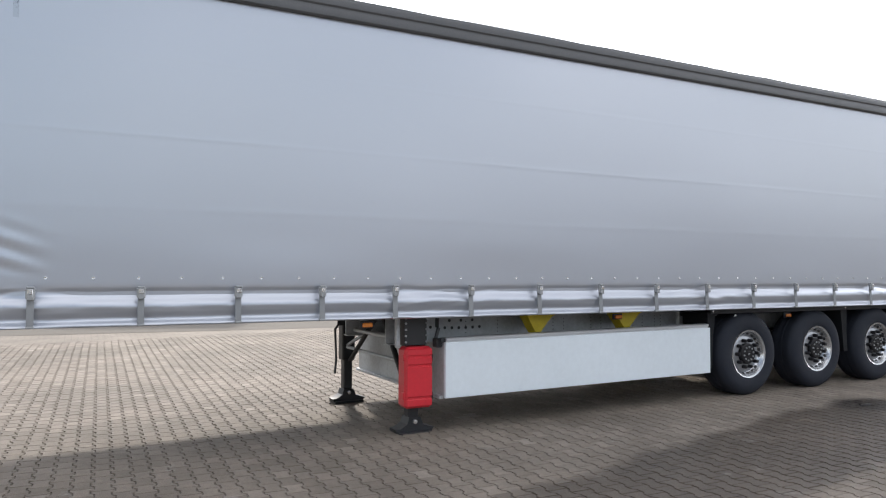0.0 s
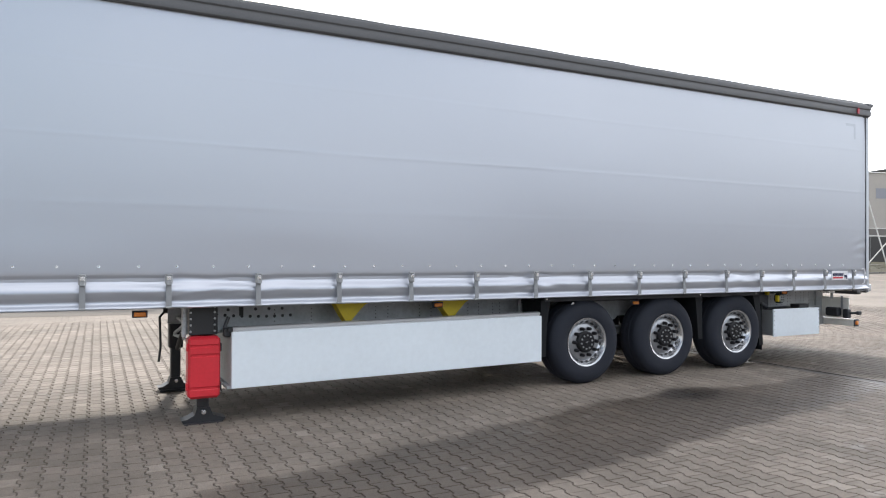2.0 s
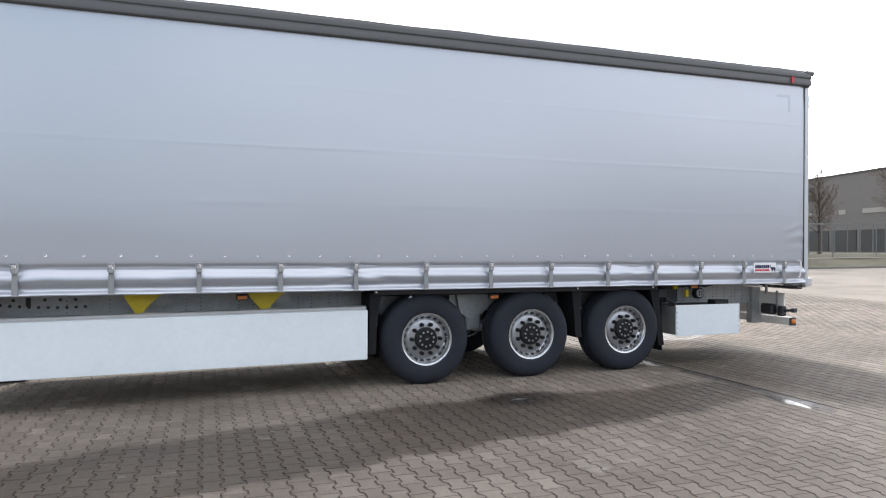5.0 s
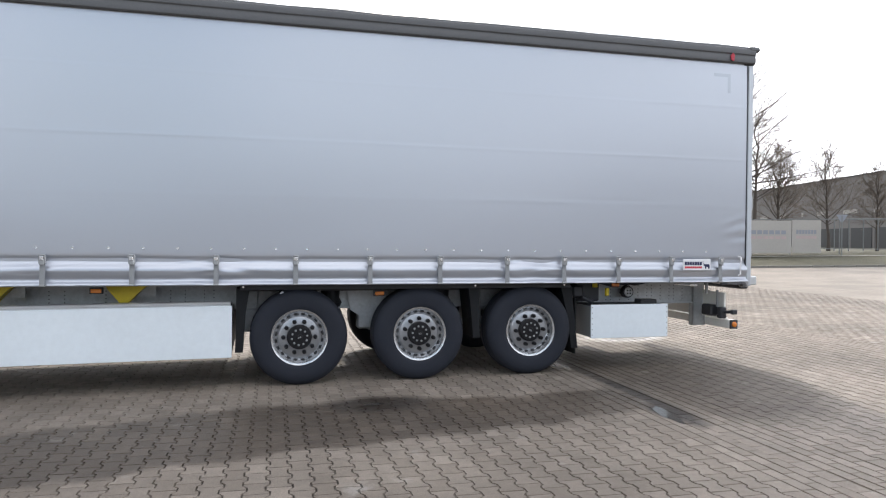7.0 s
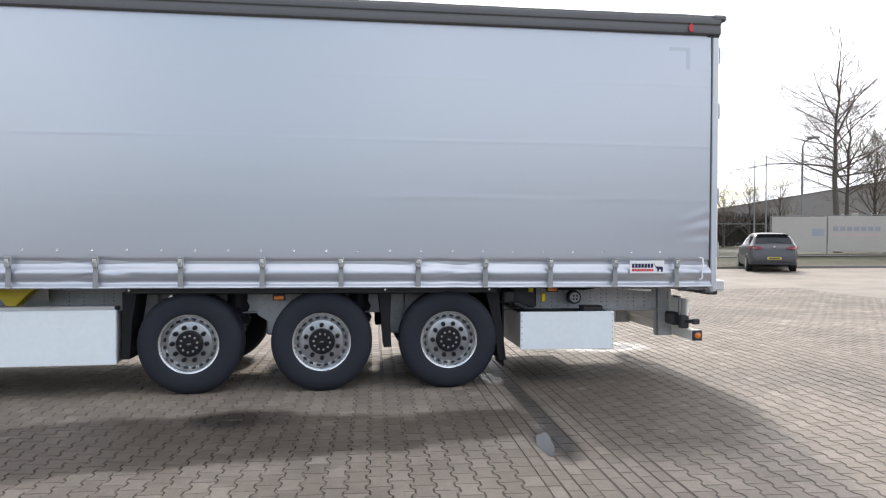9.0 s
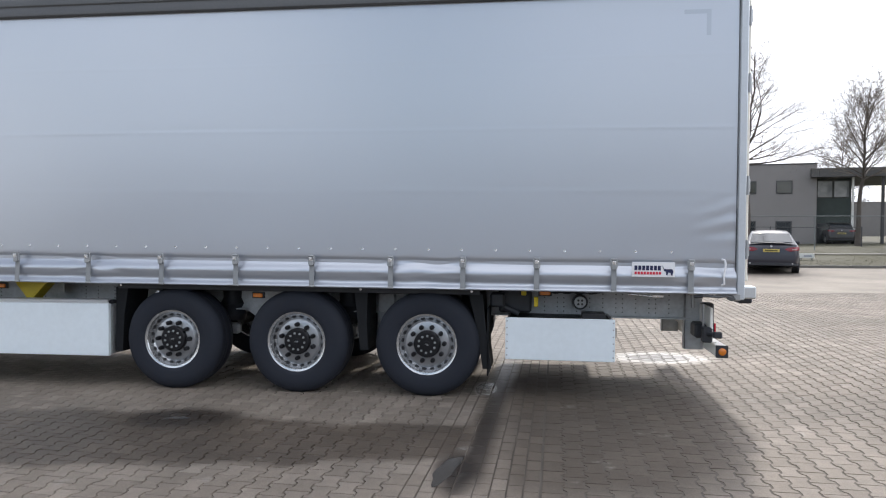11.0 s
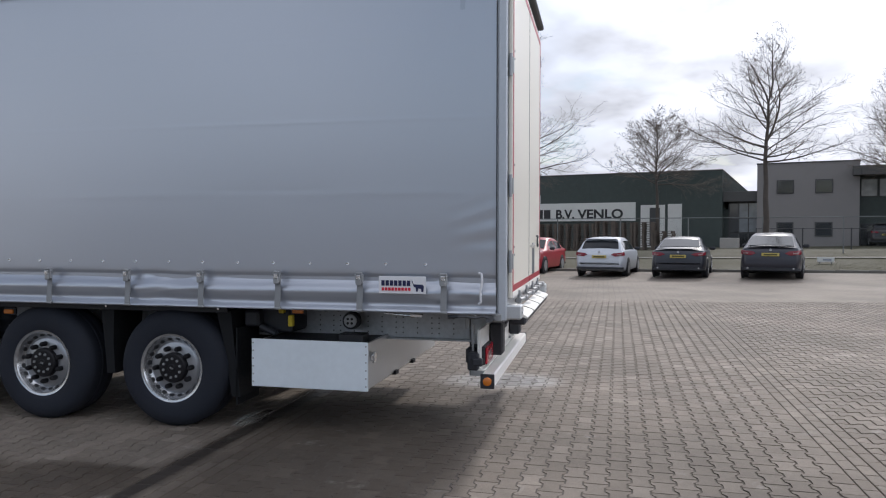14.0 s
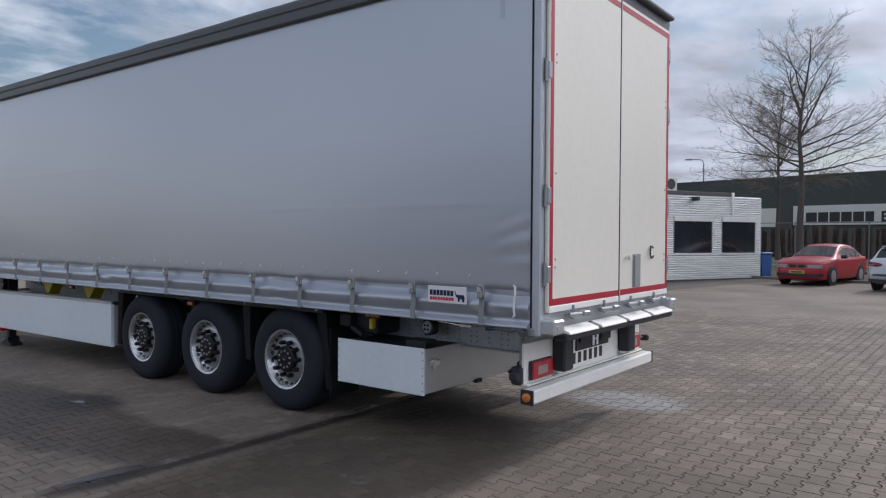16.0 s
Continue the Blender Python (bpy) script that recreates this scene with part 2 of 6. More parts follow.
class Shape:
    """Gathers corners and faces for one mesh."""

    def __init__(self):
        self.v, self.f = [], []

    def add(self, verts, faces):
        k = len(self.v)
        self.v += [tuple(p) for p in verts]
        self.f += [tuple(k + i for i in q) for q in faces]
        return self

    def box(self, x0, x1, y0, y1, z0, z1, c=0.0, m=None):
        lo, hi = (x0, y0, z0), (x1, y1, z1)
        c = min(c, *((h - g) * 0.45 for g, h in zip(lo, hi)))
        if c <= 0:
            vs = [((x0, x1)[i & 1], (y0, y1)[i >> 1 & 1], (z0, z1)[i >> 2]) for i in range(8)]
            fs = [(0, 2, 3, 1), (4, 5, 7, 6), (0, 1, 5, 4), (2, 6, 7, 3), (0, 4, 6, 2), (1, 3, 7, 5)]
        else:
            vs, key = [], {}
            for i in range(8):
                side = (i & 1, i >> 1 & 1, i >> 2)
                for a in range(3):
                    p = [(hi[b] - (c if b != a else 0)) if side[b] else (lo[b] + (c if b != a else 0)) for b in range(3)]
                    key[side, a] = len(vs)
                    vs.append(tuple(p))
            fs = []
            for a in range(3):
                b, d = (a + 1) % 3, (a + 2) % 3
                for s in (0, 1):
                    ring = []
                    for sb, sd in ((0, 0), (1, 0), (1, 1), (0, 1)):
                        side = [0, 0, 0]
                        side[a], side[b], side[d] = s, sb, sd
                        ring.append(key[tuple(side), a])
                    fs.append(tuple(ring) if s else tuple(reversed(ring)))
                for sb in (0, 1):
                    for sd in (0, 1):
                        low, high = [0, 0, 0], [0, 0, 0]
                        low[b], low[d], high[b], high[d] = sb, sd, sb, sd
                        high[a] = 1
                        q = (key[tuple(low), b], key[tuple(high), b], key[tuple(high), d], key[tuple(low), d])
                        fs.append(q if sb != sd else tuple(reversed(q)))
            for i in range(8):
                side = (i & 1, i >> 1 & 1, i >> 2)
                q = (key[side, 0], key[side, 1], key[side, 2])
                fs.append(q if (sum(side) % 2) else tuple(reversed(q)))
        if m is not None:
            vs = [m @ Vector(p) for p in vs]
        return self.add(vs, fs)

    def tube(self, p, q, r0, r1=None, n=10, caps=True):
        r1 = r0 if r1 is None else r1
        p, q = Vector(p), Vector(q)
        d = (q - p).normalized()
        a = d.orthogonal().normalized()
        b = d.cross(a)
        vs = []
        for c, r in ((p, r0), (q, r1)):
            vs += [c + (a * math.cos(t) + b * math.sin(t)) * r for t in (2 * math.pi * i / n for i in range(n))]
        fs = [(i, (i + 1) % n, n + (i + 1) % n, n + i) for i in range(n)]
        if caps:
            fs += [tuple(reversed(range(n))), tuple(range(n, 2 * n))]
        return self.add(vs, fs)

    def pipe(self, pts, r, n=8):
        for p, q in zip(pts, pts[1:]):
            self.tube(p, q, r, r, n)
        return self

    def lathe(self, profile, n=32, axis="y", centre=(0, 0, 0), closed=False):
        """profile: (radius, place along the axis)."""
        vs = []
        for r, h in profile:
            for i in range(n):
                t = 2 * math.pi * i / n
                c, s = r * math.cos(t), r * math.sin(t)
                vs.append({"y": (c, h, s), "z": (c, s, h), "x": (h, c, s)}[axis])
        k = len(profile)
        fs = [(j * n + i, j * n + (i + 1) % n, (j + 1) * n + (i + 1) % n, (j + 1) * n + i) for j in range(k - 1) for i in range(n)]
        if closed:
            fs += [((k - 1) * n + i, (k - 1) * n + (i + 1) % n, (i + 1) % n, i) for i in range(n)]
        else:
            if profile[0][0] > 1e-6:
                fs.append(tuple(range(n)))
            if profile[-1][0] > 1e-6:
                fs.append(tuple(reversed(range((k - 1) * n, k * n))))
        return self.add([Vector(p) + Vector(centre) for p in vs], fs)

    def prism(self, ring, axis, lo, hi):
        """A flat outline drawn out along an axis; the outline is given in the two other axes, in order."""
        def at(p, h):
            return {"x": (h, *p), "y": (p[0], h, p[1]), "z": (*p, h)}[axis]
        k = len(ring)
        vs = [at(p, lo) for p in ring] + [at(p, hi) for p in ring]
        fs = [(i, (i + 1) % k, k + (i + 1) % k, k + i) for i in range(k)] + [tuple(reversed(range(k))), tuple(range(k, 2 * k))]
        return self.add(vs, fs)

    def moved(self, m):
        self.v = [tuple(m @ Vector(p)) for p in self.v]
        return self

    def mesh(self, name, mat, angle=35, tidy=True):
        me = bpy.data.meshes.new(name)
        me.from_pydata(self.v, [], self.f)
        me.materials.append(mat)
        if tidy:
            bm = bmesh.new()
            bm.from_mesh(me)
            bmesh.ops.recalc_face_normals(bm, faces=bm.faces)
            bm.to_mesh(me)
            bm.free()
        if angle:
            me.shade_smooth()
            me.set_sharp_from_angle(angle=radians(angle))
        return me


def put(name, me, parent=None, at=None, label=""):
    """Links a mesh (or None) as one object at a place in the world, under its parent."""
    at = at if at is not None else Matrix.Identity(4)
    ob = new(name, me)
    if parent is not None:
        ob.parent = parent
        ob.matrix_parent_inverse = WORLD[parent].inverted()
    ob.matrix_basis = at
    WORLD[ob] = at
    return tagged(ob, label)


def part(name, shape, mat, parent, label="", angle=35):
    return put(name, shape.mesh(name, mat, angle), parent, None, label)


def thing(name, at, label, category, group="", kind=""):
    ob = put(name, None, None, at)
    ob.empty_display_size = 0.2
    return tagged(ob, label, category, group, kind)


def S():
    return Shape()


def smooth(a, b, x):
    t = min(1.0, max(0.0, (x - a) / (b - a)))
    return t * t * (3 - 2 * t)


# ---- the lie of the land ----
KERB_O, KERB_A = Vector((16.8, 28.6, 0)), radians(14)
KU, KV = Vector((math.cos(KERB_A), -math.sin(KERB_A), 0)), Vector((math.sin(KERB_A), math.cos(KERB_A), 0))


def yard(x, y):
    """Height of the paved yard: it falls gently towards the trailer's nose."""
    cx, cy = min(45.0, max(-15.0, x)), min(40.0, y)
    knots = ((-15.0, -0.325), (2.53, -0.0894), (7.0, -0.029), (9.62, -0.011), (11.3, 0.008), (13.0, 0.038), (16.0, 0.097), (45.0, 0.5465))
    rise = next(p + (q - p) * (cx - a) / (b - a) for (a, p), (b, q) in zip(knots, knots[1:]) if cx <= b)
    return rise + 0.006 * max(0.0, cy - 8) + 0.004 * max(0.0, cx - 15)


def far(a, b, z=0.0):
    """a metres along the kerb, b metres beyond it."""
    p = KERB_O + KU * a + KV * b
    return Vector((p.x, p.y, z))


def lawn(a, b):
    p = far(a, b)
    return yard(p.x, p.y) + 0.07 + 0.30 * smooth(0.3, 8.0, b)


def far_pose(a, b, z, turn=0.0):
    p = far(a, b, z)
    return pose(p.x, p.y, p.z, 0, 0, turn - 14.0)

# ---- the trailer ----
X0, X1 = -1.05, 12.45          # the curtain's front and rear ends
Y0, Y1 = 5.94, 8.49            # the two sides
STRAPS = [-0.74, 0.01, 0.755, 1.475, 2.17, 2.97, 3.775, 4.57, 5.365, 6.157, 6.948, 7.73, 8.505, 9.285, 9.98, 10.67, 11.37, 12.05]
trailer = thing("semi_trailer", pose(5.7, 7.2, 0), "silver curtain-sided semi-trailer standing uncoupled on paving, cream rear doors shut", "trailer")


def hem(z):
    """How far the curtain's lower edge stands out over the side rail."""
    knots = [(1.045, 0.056), (1.053, 0.063), (1.062, 0.060), (1.095, 0.021), (1.108, 0.016), (1.160, 0.034), (1.190, 0.041), (1.204, 0.041), (1.220, 0.036),
             (1.272, -0.004), (1.290, -0.013), (1.304, -0.014), (1.350, -0.001), (1.372, 0.0), (1.50, 0.0)]
    if z >= 1.5:
        return 0.0
    for (a, p), (b, q) in zip(knots, knots[1:]):
        if a <= z <= b:
            return p + (q - p) * smooth(a, b, z)
    return 0.05


def curtain_out(x, z):
    d = hem(z)
    nearest = min(abs(x - s) for s in STRAPS)
    low = smooth(1.37, 1.28, z)
    d -= 0.005 * smooth(1.27, 1.22, z) * smooth(0.09, 0.02, nearest)
    # creases in the hem between some of the straps
    for c, w, k in ((2.55, 0.55, 1.0), (6.15, 0.35, 1.0), (9.6, 0.45, 0.9), (-0.95, 0.5, 1.2), (4.3, 0.3, 0.4), (0.3, 0.4, 0.4), (12.2, 0.3, 0.7)):
        g = math.exp(-((x - c) / w) ** 2) * k
        d += 0.019 * g * low * noise.noise((x * 2.0, z * 15.0 + x * 2.6, c))
        d += 0.006 * g * low * (1 - 2 * abs(noise.noise((x * 1.3, z * 22.0 - x * 4.0, c + 3)))) * smooth(1.05, 1.12, z)
    d += 0.004 * low * noise.noise((x * 1.4, z * 7, 3.0))
    # the welded seams of the sheet
    for k, zs in enumerate((1.975, 2.56, 3.21)):
        zz = zs + 0.012 * noise.noise((x * 0.35, k, 0))
        d += 0.00075 * math.exp(-((z - zz) / 0.014) ** 2)
        d += 0.0010 * smooth(0.06, 0.0, abs(z - zz - 0.03)) * noise.noise((x * 0.9, zs * 5, 1.0))
    # slow slackness of the sheet
    d += 0.010 * noise.noise((x * 0.45, z * 0.6, 7.0)) * smooth(1.45, 1.8, z) * smooth(3.74, 3.4, z)
    # pulled folds at the rear corner, and at the front one
    r = smooth(12.0, 12.42, x) * smooth(1.45, 1.55, z) * smooth(2.05, 1.7, z)
    d += 0.0023 * r * math.sin((z - 0.35 * (x - 12.4)) * 38 + 3.5 * noise.noise((x * 3, z * 2, 5)))
    f = smooth(-0.55, -1.0, x) * smooth(1.42, 1.5, z) * smooth(1.95, 1.6, z)
    d += 0.006 * f * math.sin((z + 0.35 * (x + 1.05)) * 40)
    return d


def curtain_sheet(side):
    xs = np.arange(X0, X1 + 0.001, 0.05).tolist()
    zs = sorted(set([1.045, 1.053, 1.062, 1.072, 1.084, 1.095, 1.108, 1.125, 1.145, 1.16, 1.175, 1.19, 1.204, 1.22, 1.24, 1.26, 1.272, 1.282, 1.29, 1.297, 1.312, 1.325, 1.34, 1.35,
                     1.365, 1.38, 1.395, 1.41, 1.43, 1.45, 1.47, 1.50]
                    + [round(1.50 + 0.022 * i, 4) for i in range(1, 32)] + [round(2.18 + 0.05 * i, 4) for i in range(1, 7)]
                    + [round(2.50 + 0.012 * i, 4) for i in range(11)] + [round(2.66 + 0.06 * i, 4) for i in range(9)]
                    + [round(3.16 + 0.012 * i, 4) for i in range(10)] + [3.32, 3.40, 3.48, 3.56, 3.64, 3.72, 3.78]))
    sh = S()
    y = Y0 if side < 0 else Y1
    front = [(x, y + side * curtain_out(x, z), z) for x in xs for z in zs]
    back = [(x, y - side * 0.012, z) for x in (X0, X1) for z in (zs[0], zs[-1])]
    k, w = len(zs), len(xs)
    fs = [(i * k + j, i * k + j + 1, (i + 1) * k + j + 1, (i + 1) * k + j) for i in range(w - 1) for j in range(k - 1)]
    sh.add(front + back, fs)
    n = w * k
    sh.f.append((n, n + 1, n + 3, n + 2))
    sh.f.append(tuple([i * k for i in range(w)] + [n + 2, n]))
    sh.f.append(tuple([i * k + k - 1 for i in range(w)] + [n + 3, n + 1]))
    sh.f.append(tuple(list(range(k)) + [n + 1, n]))
    sh.f.append(tuple(list(range((w - 1) * k, w * k)) + [n + 3, n + 2]))
    return sh


near_curtain = part("side_curtain", curtain_sheet(-1), CURTAIN, trailer, "silver-grey PVC curtain with welded seams and a creased hem", 60)
part("side_curtain", curtain_sheet(1), CURTAIN, trailer, "silver-grey PVC curtain", 60)

# eyelets along the hem
stud = S().lathe([(0.013, 0.004), (0.013, -0.003), (0.010, -0.006), (0.005, -0.004), (0.0, -0.005)], 12).mesh("eyelet", CHROME)
for i in range(42):
    x = -0.97 + 0.3215 * i
    if x < 12.2:
        put("eyelet", stud, near_curtain, pose(x, Y0 - curtain_out(x, 1.42) - 0.001, 1.42), "bright zinc eyelet" if not i else "")

# straps with their buckles
web = S()
prof = [(-0.056, 1.345), (-0.060, 1.30), (-0.064, 1.20), (-0.074, 1.09), (-0.072, 1.058), (-0.050, 1.050), (-0.050, 1.054), (-0.066, 1.062), (-0.068, 1.09),
        (-0.058, 1.20), (-0.054, 1.30), (-0.050, 1.345)]
web.prism(prof, "x", -0.024, 0.024)
web_mesh = web.mesh("strap", STRAP)
bk = S().box(-0.031, 0.031, -0.085, -0.055, 1.265, 1.345, 0.006)
bk.box(-0.022, 0.022, -0.100, -0.082, 1.255, 1.315, 0.006)
bk.box(-0.027, 0.027, -0.090, -0.050, 1.340, 1.358, 0.005)
bk.tube((-0.036, -0.075, 1.335), (0.036, -0.075, 1.335), 0.007)
bk_mesh = bk.mesh("buckle", BUCKLE)
lever_mesh = S().box(-0.017, 0.017, -0.106, -0.098, 1.30, 1.338, 0.004).mesh("lever", CHROME)
hook_mesh = S().box(-0.027, 0.027, -0.080, -0.045, 1.046, 1.064, 0.004).mesh("hook", BUCKLE)
for i, x in enumerate(STRAPS):
    at = pose(x, Y0, 0.0, 0, 0, 0)
    st = put("strap", web_mesh, trailer, at, "grey webbing strap")
    put("buckle", bk_mesh, st, at, "zinc over-centre buckle")
    put("lever", lever_mesh, st, at)
    put("hook", hook_mesh, st, at)

# roof, rails, bulkhead, floor
rail_ring = [(5.955, 3.752), (5.905, 3.752), (5.893, 3.765), (5.890, 3.815), (5.897, 3.83), (5.897, 3.85), (5.886, 3.865), (5.884, 3.905), (5.895, 3.93),
             (5.930, 3.945), (5.985, 3.950), (5.985, 3.765)]
part("roof_rail", S().prism(rail_ring, "x", X0 - 0.01, 12.53), RAIL, trailer, "anthracite roof rail", 30)
part("roof_rail", S().prism([(2 * 7.215 - y, z) for y, z in reversed(rail_ring)], "x", X0 - 0.01, 12.53), RAIL, trailer, "anthracite roof rail", 30)
tarp = S()
rx = np.arange(X0, 12.53, 0.12).tolist()
ry = [5.915, 5.925, 5.96, 6.4, 7.2, 8.0, 8.47, 8.505, 8.515]
rz = [3.93, 3.96, 3.975, 3.995, 4.005, 3.995, 3.975, 3.96, 3.93]
tv = [(x, y, z + 0.010 * noise.noise((x * 1.7, y * 2, 2.0))) for x in rx for y, z in zip(ry, rz)]
tf = [(i * 9 + j, i * 9 + j + 1, i * 9 + j + 10, i * 9 + j + 9) for i in range(len(rx) - 1) for j in range(8)]
tarp.add(tv, tf)
part("roof_tarpaulin", tarp, RAIL, trailer, "dark roof tarpaulin lapped over the rail", 50)
part("roof_panel", S().box(X0, 12.5, 5.99, 8.44, 3.86, 3.91), ROOF, trailer)
part("roof_end_cap", S().box(12.44, 12.60, 5.885, 5.99, 3.90, 3.965, 0.02).box(12.51, 12.60, 5.93, 8.50, 3.905, 3.955, 0.015), RAIL, trailer, "dark end cap over the rear doors")
part("front_wall", S().box(X0 - 0.05, X0 - 0.005, 5.96, 8.47, 1.08, 3.86, 0.01), DOOR, trailer)
part("floor_deck", S().box(X0, 12.40, 5.985, 8.445, 1.09, 1.13), BLACK, trailer, "dark underside of the load floor")
for y in (6.0, 8.37):
    part("side_rail", S().box(X0, 12.45, y, y + 0.06, 1.055, 1.20, 0.008), GALV, trailer)
cross_mesh = S().box(-0.03, 0.03, 6.07, 8.36, 1.035, 1.088).mesh("cross_member", GALV)
for i in range(23):
    put("cross_member", cross_mesh, trailer, pose(-0.6 + 0.56 * i, 0, 0))


def on_curtain(sh, x0, x1, z0, z1, t=0.0012):
    """A thin strip stuck to the near curtain, following its surface."""
    n = 6
    grid = [(x0 + (x1 - x0) * i / n, z0 + (z1 - z0) * j / n) for i in range(n + 1) for j in range(n + 1)]
    faces = [(i * (n + 1) + j, (i + 1) * (n + 1) + j, (i + 1) * (n + 1) + j + 1, i * (n + 1) + j + 1) for i in range(n) for j in range(n)]
    sh.add([(x, Y0 - curtain_out(x, z) - t, z) for x, z in grid], faces)
    rim = [(x0, z0), (x1, z0), (x1, z1), (x0, z1)]
    sh.add([(x, Y0 - curtain_out(x, z) - k, z) for k in (t, -0.002) for x, z in rim], [(i, (i + 1) % 4, 4 + (i + 1) % 4, 4 + i) for i in range(4)])
    return sh


part("contour_mark", on_curtain(on_curtain(S(), 11.97, 12.205, 3.575, 3.615), 12.165, 12.205, 3.38, 3.575), MARK, trailer, "grey reflective corner mark")
part("contour_mark", on_curtain(on_curtain(S(), -0.90, -0.86, 3.36, 3.58), -1.0, -0.86, 3.58, 3.62), MARK, trailer, "grey reflective corner mark")
part("tag", S().prism([(12.165, 3.775), (12.205, 3.765), (12.215, 3.835), (12.19, 3.86), (12.16, 3.83)], "y", 5.872, 5.886), TAPE, trailer, "small red tag on the roof rail")
# white pull loop at the rear of the curtain
part("tension_loop", S().pipe([(12.32, 5.905, 1.36), (12.345, 5.885, 1.355), (12.35, 5.878, 1.30), (12.335, 5.878, 1.22), (12.34, 5.885, 1.14), (12.32, 5.9, 1.125)], 0.009), STICKER, trailer, "white tensioning loop")
lever = part("tensioner_lever", S().pipe([(12.10, 5.90, 1.022), (12.20, 5.885, 1.030), (12.30, 5.89, 1.020), (12.36, 5.885, 1.035), (12.44, 5.90, 1.005)], 0.011), RAIL, trailer, "dark curtain tensioner lever")
part("ratchet", S().tube((12.405, 5.885, 1.015), (12.405, 5.945, 1.015), 0.028, n=12), RAIL, lever)
part("grip", S().tube((12.08, 5.902, 1.020), (12.16, 5.892, 1.028), 0.015, n=10), BLACK, lever)
# maker's sticker: plain bars for the lettering and a plain shape for the badge
plate = part("sticker", S().box(11.53, 11.91, 5.872, 5.880, 1.195, 1.33, 0.002), STICKER, trailer, "white sticker with dark blue and red bars")
for i in range(7):
    part("print_bar", S().box(11.552 + 0.0345 * i, 11.578 + 0.0345 * i, 5.868, 5.874, 1.256, 1.298), INK_BLUE, plate)
for i in range(9):
    part("print_bar", S().box(11.554 + 0.0267 * i, 11.574 + 0.0267 * i, 5.868, 5.874, 1.218, 1.242), INK_RED, plate)
part("badge", S().prism([(11.80, 1.29), (11.815, 1.27), (11.84, 1.268), (11.885, 1.268), (11.895, 1.25), (11.89, 1.212), (11.876, 1.212), (11.87, 1.235), (11.85, 1.237), (11.845, 1.214), (11.833, 1.214), (11.83, 1.245), (11.815, 1.25), (11.80, 1.305)], "y", 5.868, 5.874), INK_BLUE, plate)

# rear portal and doors
part("corner_post", S().box(12.452, 12.475, 5.945, 6.0, 1.02, 3.735).box(12.462, 12.53, 5.925, 6.01, 0.995, 3.735, 0.008), POSTS, trailer, "grey coated corner post")
part("corner_post", S().box(12.452, 12.53, 8.42, 8.505, 0.995, 3.735, 0.008), POSTS, trailer, "grey coated corner post")
part("post_gasket", S().box(12.447, 12.4525, 5.928, 5.95, 1.05, 3.735), CHASSIS, trailer, "black rubber gasket")
part("door_header", S().box(12.40, 12.54, 5.93, 8.50, 3.735, 3.905, 0.006), RAIL, trailer)
DOORS = []
for y0, y1 in ((5.985, 7.258), (7.272, 8.450)):
    leaf = part("rear_door", S().box(12.532, 12.566, y0, y1, 1.165, 3.80, 0.008), DOOR, trailer, "cream rear door leaf with a red reflective border")
    DOORS.append(leaf)
    part("kick_strip", S().box(12.565, 12.571, y0 + 0.01, y1 - 0.01, 1.165, 1.212, 0.002), BUMPER, leaf)
    part("reflective_tape", S().box(12.566, 12.5685, y0 + 0.015, y1 - 0.012, 1.216, 1.266), TAPE, leaf, "red reflective tape")
    part("reflective_tape", S().box(12.566, 12.5685, y0 + 0.015, y1 - 0.012, 3.715, 3.765), TAPE, leaf, "red reflective tape")
    ye = y0 + 0.015 if y0 < 6.5 else y1 - 0.06
    part("reflective_tape", S().box(12.566, 12.5685, ye, ye + 0.048, 1.266, 3.715), TAPE, leaf, "red reflective tape")
    for z in (1.45, 2.03, 2.95, 3.55):
        yh = y0 - 0.02 if y0 < 6.5 else y1 + 0.02
        sg = 1 if y0 < 6.5 else -1
        h = S().tube((12.552, yh, z - 0.085), (12.552, yh, z + 0.085), 0.013).box(12.56, 12.573, min(yh, yh + sg * 0.05), max(yh, yh + sg * 0.05), z - 0.06, z + 0.06, 0.004)
        hinge = part("hinge", h, BUCKLE, leaf, "grey door hinge")
    for z in (1.50, 1.56, 2.2, 3.02, 3.08):
        part("rivet", S().lathe([(0.008, 0.0), (0.008, 0.005), (0.0, 0.006)], 8, "x", (12.566, y0 + 0.10 if y0 < 6.5 else y1 - 0.10, z)), BUCKLE, leaf)
part("door_seal", S().box(12.540, 12.5675, 7.2595, 7.2705, 1.17, 3.80), CHASSIS, trailer, "black seal between the doors")
part("recessed_handle", S().box(12.566, 12.574, 7.56, 7.735, 1.27, 1.575, 0.004).box(12.570, 12.586, 7.575, 7.62, 1.28, 1.565, 0.004), STRAP, DOORS[1], "grey recessed handle plate")
part("knob", S().lathe([(0.012, 0), (0.012, 0.02), (0.022, 0.022), (0.022, 0.035), (0.0, 0.04)], 12, "x", (12.566, 7.40, 1.545)), CHROME, DOORS[1])
hook = [(12.585, 7.985 + 0.045 * math.cos(t), 1.585 + 0.055 * math.sin(t)) for t in (radians(50 + 27 * i) for i in range(11))]
part("door_hook", S().pipe(hook, 0.008).tube((12.566, 7.985, 1.64), (12.59, 7.985, 1.64), 0.008), BLACK, DOORS[1], "black door hook")

